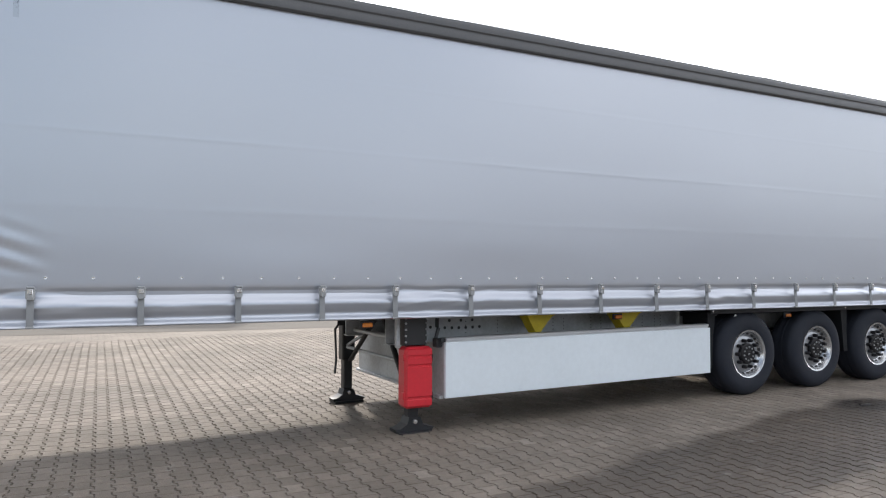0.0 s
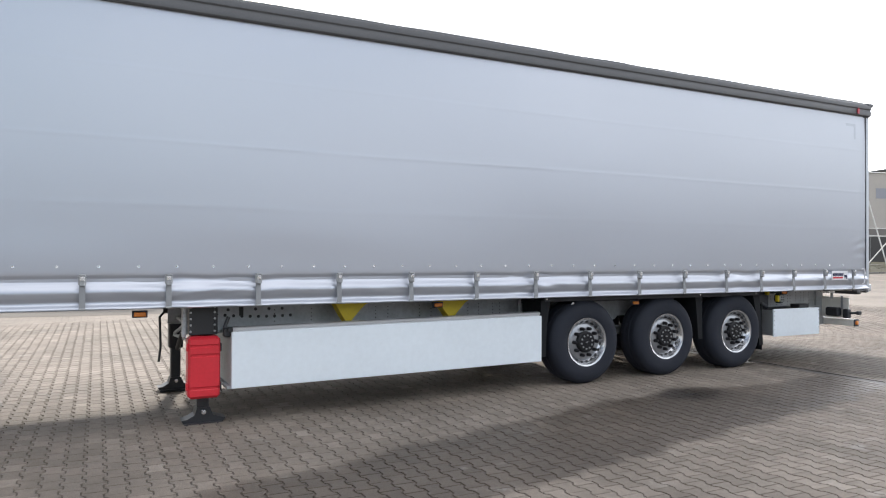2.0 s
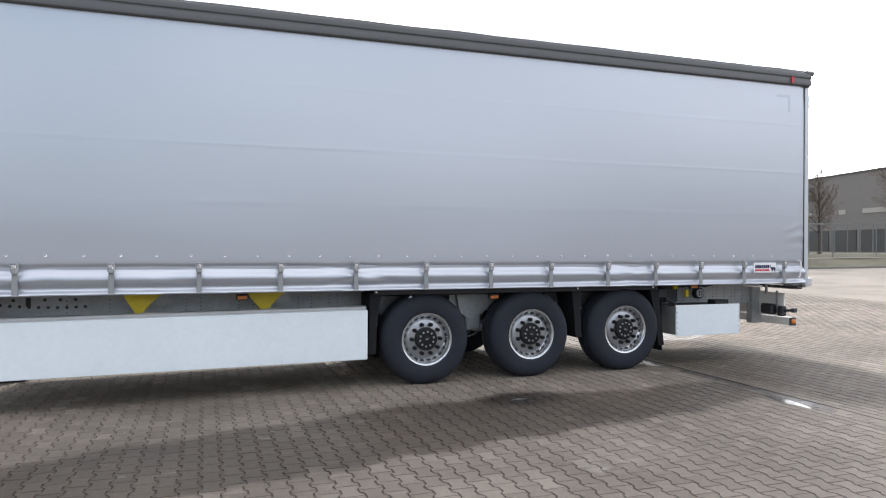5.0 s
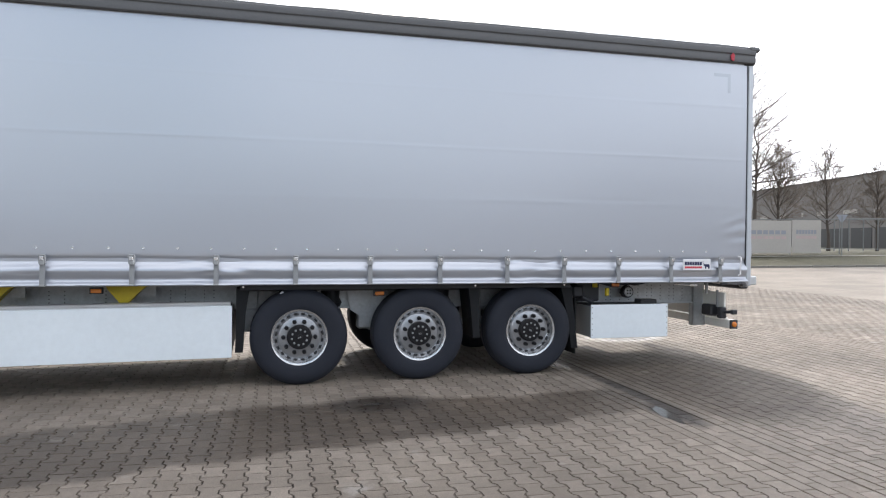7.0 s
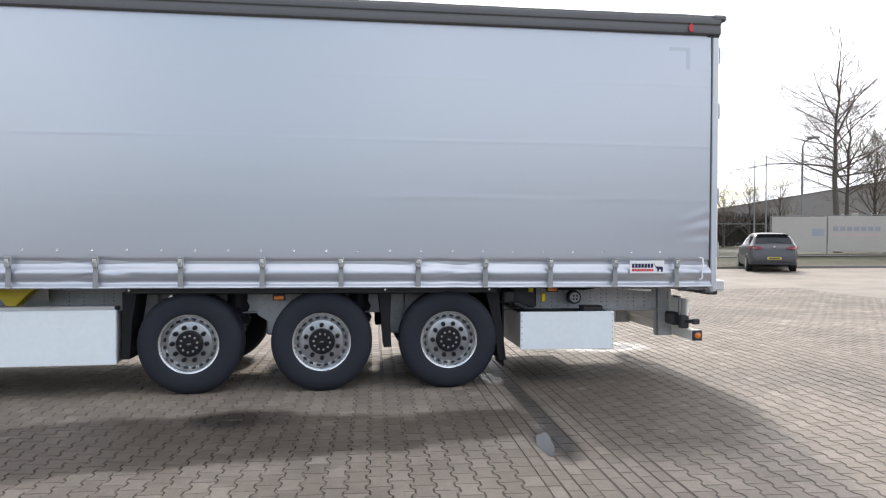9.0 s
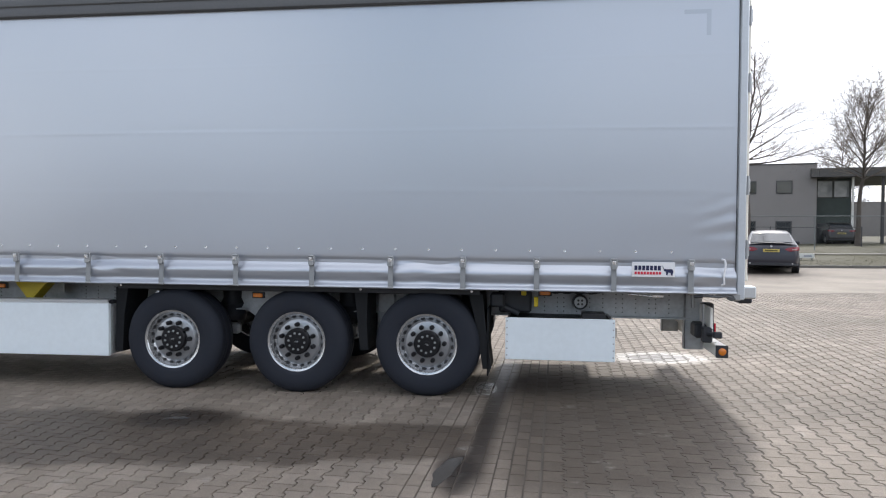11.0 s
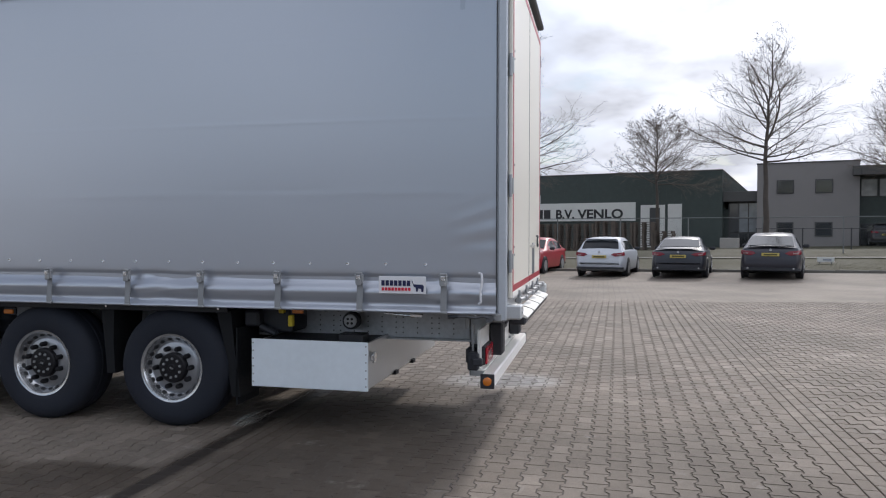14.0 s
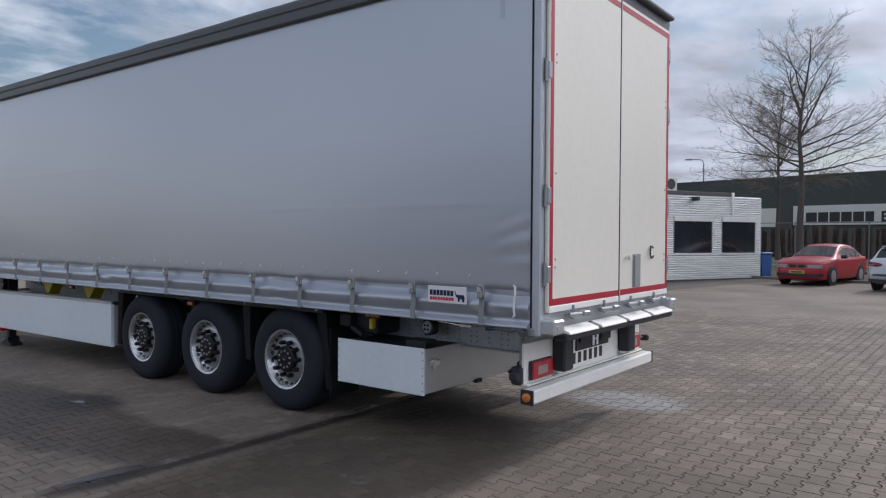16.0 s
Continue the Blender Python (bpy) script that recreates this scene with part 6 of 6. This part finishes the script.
fence_run("fence", -31.88, 12.0, 9.0, 3.37, 2.47, level=True)
banner_fence = fence_run("banner_fence", 11.5, 32.0, 7.0, 2.75, 1.95, False)
tagged(banner_fence, "galvanised fence hung with faded white banners")
for k, (a0, a1) in enumerate(((11.55, 14.2), (14.28, 17.05), (17.1, 18.7))):
    z = lawn((a0 + a1) / 2, 7.0)
    bn = part("banner", block(S(), a0, a1, 6.95, 6.965, z + 0.10, z + 1.90), BANNER, banner_fence, "faded white banner seen from its back")
    if k == 0:
        part("print_shape", block(S(), a1 - 0.70, a1 - 0.10, 6.944, 6.951, z + 0.92, z + 1.30, 0.003), BANNER_BLUE, bn, "faded blue badge")
    else:
        for i in range(7):
            e0 = a0 + 0.22 + (a1 - a0 - 0.45) * i / 7
            part("print_bar", block(S(), e0, e0 + (a1 - a0 - 0.45) / 7 * 0.78, 6.944, 6.951, z + 1.14, z + 1.36), BANNER_GREY, bn)
            part("print_bar", block(S(), e0, e0 + (a1 - a0 - 0.45) / 7 * 0.84, 6.944, 6.951, z + 0.88, z + 1.04), BANNER_RED, bn)
rl = S()
for i in range(16):
    a = 18.9 + 0.85 * i
    z = lawn(a, 9.0)
    rl.tube(far(a, 9.0, z + 0.1), far(a, 9.0, z + 1.9), 0.035, n=6, caps=False)
gate = thing("bar_fence", far_pose(25, 9.0, 0.4), "open steel fence with slender grey posts", "fence")
put("bars", rl.mesh("bars", FENCE, 0, False), gate)
for dz in (0.15, 1.85):
    part("rail", block(S(), 18.8, 32.2, 8.97, 9.03, lawn(25, 9) + dz, lawn(25, 9) + dz + 0.04), FENCE, gate)

# a tall banner on a scaffold frame at the yard's end
sc = thing("banner_scaffold", far_pose(27.5, 2.0, lawn(25, 2)), "white tubular scaffold frame carrying a pale banner", "frame")
zs = lawn(25.3, 2.0)
for a in (25.35, 27.4, 29.5):
    part("upright", S().tube(far(a, 2.0, zs), far(a, 2.0, zs + 5.75), 0.04), SIGN, sc)
    part("brace", S().tube(far(a + 0.05, 2.0, zs + 5.0), far(a + 0.95, 1.2, zs + 0.05), 0.035), SIGN, sc)
for z in (2.0, 2.45, 5.7):
    part("ledger", S().tube(far(25.35, 2.0, zs + z), far(29.5, 2.0, zs + z), 0.035), SIGN, sc)
part("cross_brace", S().tube(far(25.4, 2.0, zs + 0.1), far(27.4, 2.0, zs + 2.0), 0.03), SIGN, sc)
part("banner", block(S(), 25.5, 29.4, 2.05, 2.07, zs + 2.5, zs + 5.65), BANNER, sc, "pale banner")
part("print_shape", block(S(), 26.3, 27.6, 2.035, 2.051, zs + 4.2, zs + 4.8), BANNER_GREY, sc)

give = far(19.3, 6.0, lawn(19.3, 6.0))
sg = thing("yield_sign", Matrix.Translation(give), "triangular yield sign seen from behind on a grey pole", "road sign")
part("pole", S().tube(give, give + Vector((0, 0, 2.15)), 0.03), FENCE, sg)
part("plate", S().prism([(-0.29, 2.2), (0.29, 2.2), (0.0, 1.72)], "y", -0.01, 0.01).moved(Matrix.Translation(give) @ pose(0, 0, 0, 0, 0, -25)), BANNER_GREY, sg)


def street_lamp(a, b, h, arm, turn, label="tall grey street lamp"):
    p = far(a, b, lawn(a, b))
    lp = thing("street_lamp", Matrix.Translation(p), label, "street lamp", "street lamps")
    d = Matrix.Rotation(radians(turn), 3, "Z") @ Vector((1, 0, 0))
    up = Vector((0, 0, 1))
    part("pole", S().tube(p, p + up * (h - 0.4), 0.075, 0.05), FENCE, lp)
    part("arm", S().pipe([p + up * (h - 0.4), p + up * (h - 0.1) + d * 0.15, p + up * h + d * 0.5, p + up * (h + 0.05) + d * arm], 0.035), FENCE, lp)
    e = p + up * (h + 0.05) + d * arm
    part("lamp_head", S().tube(e - d * 0.1, e + d * 0.55 + up * 0.03, 0.09, 0.05), BANNER_GREY, lp)


street_lamp(14.1, 10.0, 6.2, 0.35, -14)
street_lamp(-29.4, 30.0, 8.2, 1.3, 166)
for a, b, h in ((11.9, 9.0, 4.07), (12.2, 12.0, 4.1)):
    p = far(a, b, lawn(a, b))
    fp = thing("flag_pole", Matrix.Translation(p), "slender grey flag pole without a flag", "pole", "flag poles")
    part("pole", S().tube(p, p + Vector((0, 0, h + 1.2)), 0.05, 0.02), FENCE, fp)

rp = random.Random(8)
pal_v = S()
for j in range(5):
    pal_v.box(-0.6, 0.6, -0.4 + 0.175 * j, -0.29 + 0.175 * j, 0.122, 0.144)
for j in range(3):
    pal_v.box(-0.6, 0.6, -0.4 + 0.35 * j, -0.30 + 0.35 * j, 0.0, 0.022)
    for i in range(3):
        pal_v.box(-0.6 + 0.5275 * i, -0.455 + 0.5275 * i, -0.4 + 0.35 * j, -0.30 + 0.35 * j, 0.022, 0.122)
pallet_me = pal_v.mesh("pallet", PALLET, 0)
for i in range(16):
    a = -22.6 + 1.235 * i + rp.uniform(-0.02, 0.02)
    b = 17.5 + rp.uniform(-0.15, 0.15)
    z = lawn(a, b)
    stack = thing("pallet_stack", far_pose(a, b, z), "tall stack of weathered wooden pallets behind the fence", "pallets", "pallet stacks")
    for k in range(rp.choice((12, 12, 13)) if i < 15 else 8):
        put("pallet", pallet_me, stack, far_pose(a + rp.uniform(-0.03, 0.03), b + rp.uniform(-0.03, 0.03), z + 0.146 * k, rp.uniform(-1.5, 1.5)))

for a, b in ((4.31, 3.3), (7.6, 3.3)):
    p = far(a, b, lawn(a, b))
    bs = thing("lawn_sign", Matrix.Translation(p), "low white sign board on the grass", "sign", "lawn signs")
    at = far_pose(a, b, lawn(a, b))
    part("board", S().box(-0.30, 0.30, -0.02, 0.02, 0.06, 0.25, 0.005).moved(at), SIGN, bs)
    part("print_bar", S().box(-0.10, 0.20, -0.024, -0.0205, 0.12, 0.18).moved(at), BANNER_GREY, bs)
    part("leg", S().box(-0.22, -0.18, -0.015, 0.015, -0.05, 0.07).moved(at), FENCE, bs)
    part("leg", S().box(0.18, 0.22, -0.015, 0.015, -0.05, 0.07).moved(at), FENCE, bs)
path_sh = S()
pa = list(range(-30, 34, 4))
path_sh.v = [tuple(far(a, b, lawn(a, b) + 0.045)) for a in pa for b in (5.2, 5.6)]
path_sh.f = [(2 * i, 2 * i + 2, 2 * i + 3, 2 * i + 1) for i in range(len(pa) - 1)]
tagged(put("edging", path_sh.mesh("edging", KERBSTONE, 0, True)), "narrow pale concrete edging in the grass", "edging", kind="structure")


# ---- parked cars ----
ROOFS = {
    "hatch": ((-0.5, 0.40), (-0.496, 0.52), (-0.488, 0.60), (-0.475, 0.655), (-0.455, 0.70), (-0.385, 0.90), (-0.36, 0.945), (-0.28, 0.982), (-0.12, 1.0), (0.02, 0.985), (0.07, 0.95), (0.235, 0.69), (0.27, 0.665),
              (0.37, 0.63), (0.44, 0.575), (0.475, 0.50), (0.492, 0.42), (0.5, 0.34)),
    "fastback": ((-0.5, 0.42), (-0.496, 0.54), (-0.49, 0.61), (-0.475, 0.675), (-0.455, 0.70), (-0.43, 0.735), (-0.30, 0.92), (-0.24, 0.965), (-0.12, 1.0), (0.02, 0.985), (0.08, 0.945), (0.235, 0.685), (0.27, 0.66),
                 (0.37, 0.63), (0.44, 0.575), (0.475, 0.50), (0.492, 0.42), (0.5, 0.34)),
    "sedan": ((-0.5, 0.42), (-0.496, 0.55), (-0.49, 0.63), (-0.475, 0.685), (-0.45, 0.70), (-0.36, 0.735), (-0.225, 0.93), (-0.17, 0.975), (-0.06, 1.0), (0.02, 0.985), (0.07, 0.945), (0.235, 0.68), (0.27, 0.66),
              (0.37, 0.625), (0.44, 0.57), (0.475, 0.50), (0.492, 0.42), (0.5, 0.34)),
    "compact": ((-0.5, 0.42), (-0.495, 0.55), (-0.485, 0.64), (-0.465, 0.685), (-0.42, 0.705), (-0.39, 0.73), (-0.29, 0.92), (-0.24, 0.965), (-0.12, 1.0), (-0.02, 0.985), (0.03, 0.94), (0.19, 0.70), (0.22, 0.68),
                (0.33, 0.65), (0.43, 0.61), (0.475, 0.575), (0.492, 0.53), (0.5, 0.42)),
}
WIDTHS = ((-0.5, 0.78), (-0.494, 0.84), (-0.48, 0.895), (-0.45, 0.94), (-0.40, 0.97), (-0.2, 1.0), (0.2, 1.0), (0.33, 0.975), (0.42, 0.93), (0.47, 0.87), (0.49, 0.80), (0.5, 0.70))
UNDER = ((-0.5, 0.34), (-0.48, 0.29), (-0.44, 0.24), (-0.36, 0.17), (0.42, 0.17), (0.48, 0.19), (0.5, 0.24))


def along(table, f):
    for (a, u), (b, v) in zip(table, table[1:]):
        if f <= b:
            return u + (v - u) * max(0.0, (f - a) / (b - a))
    return table[-1][1]


def car(kind, paint_mat, at, label, L, W, H, plate_z=0.50, lamp_z=0.60, lamp_h=0.10):
    """A parked car, its nose along +y of its pose, lofted from a roof line and a plan outline."""
    c = thing("car", at, label, "car", "parked cars")
    w = W / 2
    roof = ROOFS[kind]

    def section(f):
        zr, ww, zb = along(roof, f) * H, along(WIDTHS, f) * w, along(UNDER, f)
        belt = min((0.655 - 0.04 * f) * H, zr - 0.015)
        u = min(1.0, max(0.0, (zr - belt) / (H * 0.335)))
        edge = max(belt + 0.004, zr - 0.015 - 0.075 * u)
        wb = ww * 0.93
        wr = wb * 0.955 - (wb * 0.955 - w * 0.70) * u
        mid = zb + (belt - zb) * 0.55
        return [(ww * 0.82, zb), (ww * 0.955, zb + 0.045), (ww * 0.985, zb + 0.16), (ww, mid - 0.06), (ww * 0.992, mid + 0.02), (ww * 0.972, belt - 0.10), (ww * 0.955, belt - 0.025), (wb, belt),
                (wr, edge), (wr - 0.030, edge + 0.045 * u + 0.006), (wr - 0.085, zr + 0.0), (wr * 0.5, zr + 0.018), (0.0, zr + 0.026)], belt, edge

    st = sorted({f for f, _ in roof} | {f for f, _ in WIDTHS} | {-0.33, -0.1, 0.13, 0.3})
    sh = S()
    for f in st:
        half = section(f)[0]
        sh.v += [(x, f * L, z) for x, z in half] + [(-x, f * L, z) for x, z in reversed(half[:-1])]
    n = 25
    sh.f = [(i * n + j, i * n + (j + 1) % n, (i + 1) * n + (j + 1) % n, (i + 1) * n + j) for i in range(len(st) - 1) for j in range(n)]
    sh.f += [tuple(range(n)), tuple(range((len(st) - 1) * n, len(st) * n))]
    part("body", sh.moved(at), paint_mat, c, "", 38)

    def strip(name, rows, lift, mat):
        """A sheet that follows the body; rows of points across, lifted off it."""
        s = S()
        k = len(rows[0])
        lift = Vector(lift)
        s.v = [tuple(Vector(p) + lift) for row in rows for p in row] + [tuple(Vector(p) - lift * 2) for row in rows for p in row]
        m = len(rows) * k
        s.f = [(i * k + j, i * k + j + 1, (i + 1) * k + j + 1, (i + 1) * k + j) for i in range(len(rows) - 1) for j in range(k - 1)]
        ring = list(range(k)) + [i * k + k - 1 for i in range(1, len(rows))] + list(range(m - 2, m - k - 1, -1)) + [i * k for i in range(len(rows) - 2, 0, -1)]
        s.f += [(a, b, m + b, m + a) for a, b in zip(ring, ring[1:] + ring[:1])]
        part(name, s.moved(at), mat, c)

    def over(f0, f1, wide, rows=5):
        out = []
        for i in range(rows):
            f = f0 + (f1 - f0) * i / (rows - 1)
            half = section(f)[0]
            xe = half[10][0]
            out.append([(x * xe * wide, f * L, half[10][1] + 0.026 - 0.022 * (abs(x) ** 1.6)) for x in (-1, -0.6, 0, 0.6, 1)])
        return out

    g0, g1 = {"hatch": (-0.452, -0.385), "fastback": (-0.44, -0.30), "sedan": (-0.352, -0.225), "compact": (-0.395, -0.29)}[kind]
    w0, w1 = (0.195, 0.035) if kind == "compact" else (0.238, 0.075)
    strip("rear_window", over(g0, g1, 0.99), (0, -0.004, 0.007), CAR_GLASS)
    strip("windscreen", over(w0, w1, 0.99), (0, 0.004, 0.007), CAR_GLASS)
    spans = {"hatch": ((-0.365, -0.13), (-0.115, 0.135)), "fastback": ((-0.33, -0.13), (-0.115, 0.135)), "sedan": ((-0.27, -0.12), (-0.105, 0.135)), "compact": ((-0.31, -0.12), (-0.10, 0.10))}[kind]
    for sx in (-1, 1):
        for fa, fb in spans:
            rows = []
            for i in range(6):
                f = fa + (fb - fa) * i / 5
                half, belt, edge = section(f)
                (xa, za), (xb, zb) = half[7], half[8]
                rows.append([(sx * (xa + (xb - xa) * q), f * L, za + (zb - za) * q) for q in (0.07, 0.93)])
            strip("side_window", rows, (sx * 0.006, 0, 0.002), CAR_GLASS)
    R = 0.315
    for fx in (-0.285, 0.30):
        for sx in (-1, 1):
            m = at @ pose(sx * (w - 0.005), fx * L, R, 0, 0, 90 if sx > 0 else -90)
            wh = put("wheel", None, c, m, "")
            part("wheel_arch", S().lathe([(0.0, 0.0), (0.355, 0.0), (0.365, 0.06), (0.0, 0.06)], 24).moved(m), BLACK, c)
            put("tyre", S().lathe([(0.20, -0.012), (0.27, -0.018), (0.305, -0.006), (R, 0.03), (R, 0.19), (0.30, 0.21), (0.0, 0.21)], 28).moved(m).mesh("tyre", CAR_TYRE), wh, None)
            rm = S().lathe([(0.205, -0.014), (0.195, -0.006), (0.185, -0.003), (0.0, -0.003), (0.0, 0.02)], 28)
            for k in range(5):
                t = 2 * math.pi * k / 5
                rm.box(0.0, 0.19, -0.020, 0.0, -0.028, 0.028, 0.006, Matrix.Rotation(t, 4, "Y"))
            put("rim", rm.moved(m).mesh("rim", CAR_RIM), wh, None)
    yr, yf = -L / 2, L / 2
    part("rear_bumper", S().prism([(-w * 0.93, yr + 0.15), (-w * 0.86, yr + 0.03), (-w * 0.74, yr - 0.03), (w * 0.74, yr - 0.03), (w * 0.86, yr + 0.03), (w * 0.93, yr + 0.15)], "z", 0.27, 0.345).moved(at),
         BLACK, c, "black lower bumper")
    lz = lamp_z * H
    for sx in (-1, 1):
        ring = [(0.50, -0.004), (0.77, -0.006), (0.885, 0.07), (0.955, 0.20), (0.93, 0.24), (0.5, 0.12)]
        # the lamp narrows towards the tailgate and rises round the corner
        lens = S()
        mid = [(0.45, 0.002)] + ring[1:5] + [(0.45, 0.12)]
        low_r = [(0.62, 0.0)] + ring[1:5] + [(0.62, 0.12)]
        high = [(0.56, 0.012)] + [(a * 0.985, b + 0.012) for a, b in ring[1:5]] + [(0.56, 0.13)]
        for r, (rg, dz) in enumerate(((low_r, -0.5), (mid, 0.0), (high, 0.5))):
            lens.v += [(sx * w * a, yr + b, lz + lamp_h * (dz + 0.30 * max(0.0, (a - 0.6) / 0.35))) for a, b in rg]
        lens.f = [(r * 6 + j, r * 6 + (j + 1) % 6, r * 6 + 6 + (j + 1) % 6, r * 6 + 6 + j) for r in range(2) for j in range(6)] + [tuple(range(6)), tuple(range(12, 18))]
        lamp = part("tail_lamp", lens.moved(at), TAIL_RED, c, "red tail lamp")
        part("clear_band", S().prism([(sx * w * a, yr + b - 0.004) for a, b in ((0.70, 0.0), (0.775, -0.006), (0.86, 0.05), (0.84, 0.09), (0.70, 0.06))], "z", lz - lamp_h * 0.12, lz + lamp_h * 0.16).moved(at), LENS, lamp)
        front = [(0.40, 0.002), (0.70, 0.0), (0.83, -0.06), (0.90, -0.16), (0.86, -0.2), (0.4, -0.1)]
        hz = 0.475 * H if kind == "compact" else 0.45 * H
        part("headlamp", S().prism([(sx * w * a, yf + b) for a, b in front], "z", hz - 0.06, hz + 0.05).moved(at), CAR_RIM if kind != "compact" else BUCKLE, c, "clear headlamp")
        x0, x1 = sorted((sx * w * 0.95, sx * (w + 0.16)))
        part("mirror", S().box(x0, x1, 0.115 * L, 0.115 * L + 0.09, 0.655 * H, 0.655 * H + 0.12, 0.035).moved(at), BLACK, c)
    pz = plate_z * H
    np_ = part("number_plate", S().box(-0.25, 0.25, yr - 0.036, yr - 0.002, pz - 0.05, pz + 0.05, 0.004).moved(at), PLATE_YELLOW, c, "yellow number plate with a dark bar")
    part("plate_bar", S().box(-0.19, 0.19, yr - 0.039, yr - 0.035, pz - 0.026, pz + 0.026).moved(at), PLATE_INK, np_)
    if kind == "compact":
        nf = part("number_plate", S().box(-0.25, 0.25, yf + 0.0, yf + 0.035, 0.40, 0.50, 0.004).moved(at), PLATE_YELLOW, c, "yellow number plate with a dark bar")
        part("plate_bar", S().box(-0.19, 0.19, yf + 0.034, yf + 0.039, 0.425, 0.475).moved(at), PLATE_INK, nf)
        part("front_bumper", S().prism([(-w * 0.92, yf - 0.2), (-w * 0.82, yf - 0.03), (-w * 0.66, yf + 0.03), (w * 0.66, yf + 0.03), (w * 0.82, yf - 0.03), (w * 0.92, yf - 0.2)], "z", 0.30, 0.40).moved(at),
             BLACK, c, "black bumper strip")
        for x0, x1 in ((-0.26, -0.02), (0.02, 0.26)):
            part("grille", S().box(x0, x1, yf - 0.1, yf + 0.014, 0.435 * H, 0.515 * H, 0.02).moved(at), BLACK, c)
    else:
        part("badge", S().lathe([(0.04, -0.006), (0.036, -0.012), (0.0, -0.012)], 14, "y", (0, yr + 0.02, 0.635 * H)).moved(at), CAR_RIM, c)
    if kind == "hatch":
        part("spoiler", S().prism([(-w * 0.62, -0.402 * L), (w * 0.62, -0.402 * L), (w * 0.66, -0.35 * L), (-w * 0.66, -0.35 * L)], "z", 0.955 * H, 0.972 * H).moved(at), paint_mat, c)
        part("rear_wiper", S().box(-0.02, 0.36, -0.437 * L - 0.04, -0.437 * L - 0.02, 0.755 * H, 0.77 * H, 0.004).moved(at), BLACK, c)
    elif kind != "compact":
        part("spoiler", S().prism([(-w * 0.72, yr + 0.06), (0.0, yr + 0.03), (w * 0.72, yr + 0.06), (w * 0.70, yr + 0.17), (-w * 0.70, yr + 0.17)], "z", 0.705 * H, 0.722 * H).moved(at), paint_mat, c)
    for sx in (-0.45, 0.45):
        if kind in ("sedan", "fastback"):
            part("exhaust_tip", S().tube((sx * W * 0.8, yr + 0.10, 0.335), (sx * W * 0.8, yr - 0.035, 0.335), 0.03, n=10).moved(at), CAR_RIM, c)
    return c


def parked(x, y, turn):
    return pose(x, y, yard(x, y), 0, 0, turn)


TAIL_RED = material("dark_red_lens", (0.20, 0.010, 0.020), 0.22, 0, 0.1, 50, 5, coat=0.4)
PLATE_INK = material("plate_print", (0.10, 0.08, 0.02), 0.5, 0, 0.1)
car("fastback", paint("dark_violet_grey_paint", (0.034, 0.034, 0.046)), parked(18.96, 26.45, -15), "dark grey-violet large hatchback parked nose to the kerb", 4.75, 1.80, 1.43, 0.535, 0.56, 0.13)
car("sedan", paint("dark_blue_grey_paint", (0.036, 0.039, 0.050)), parked(16.1, 27.1, -10.5), "dark blue-grey saloon parked nose to the kerb", 4.45, 1.78, 1.34, 0.535, 0.58, 0.11)
car("hatch", paint("silver_white_paint", (0.55, 0.58, 0.63), 0.1), parked(13.54, 27.9, -10), "silver-white hatchback parked nose to the kerb", 4.30, 1.77, 1.37, 0.515, 0.565, 0.12)
car("compact", paint("red_paint", (0.37, 0.012, 0.022), 0.0), parked(10.58, 29.67, 168), "bright red three-door compact parked nose out", 4.22, 1.68, 1.37)
car("hatch", paint("mid_grey_paint", (0.075, 0.073, 0.08)), parked(25.3, 25.9, -23), "grey small hatchback standing in the yard", 4.25, 1.79, 1.48, 0.34, 0.60, 0.11)
p = far(8.2, 25.0)
car("hatch", paint("dark_brown_grey_paint", (0.035, 0.033, 0.035)), pose(p.x, p.y, lawn(8.2, 23.5) - 0.02, 0, 0, -14), "dark car parked under the office wing's roof", 4.2, 1.72, 1.45)
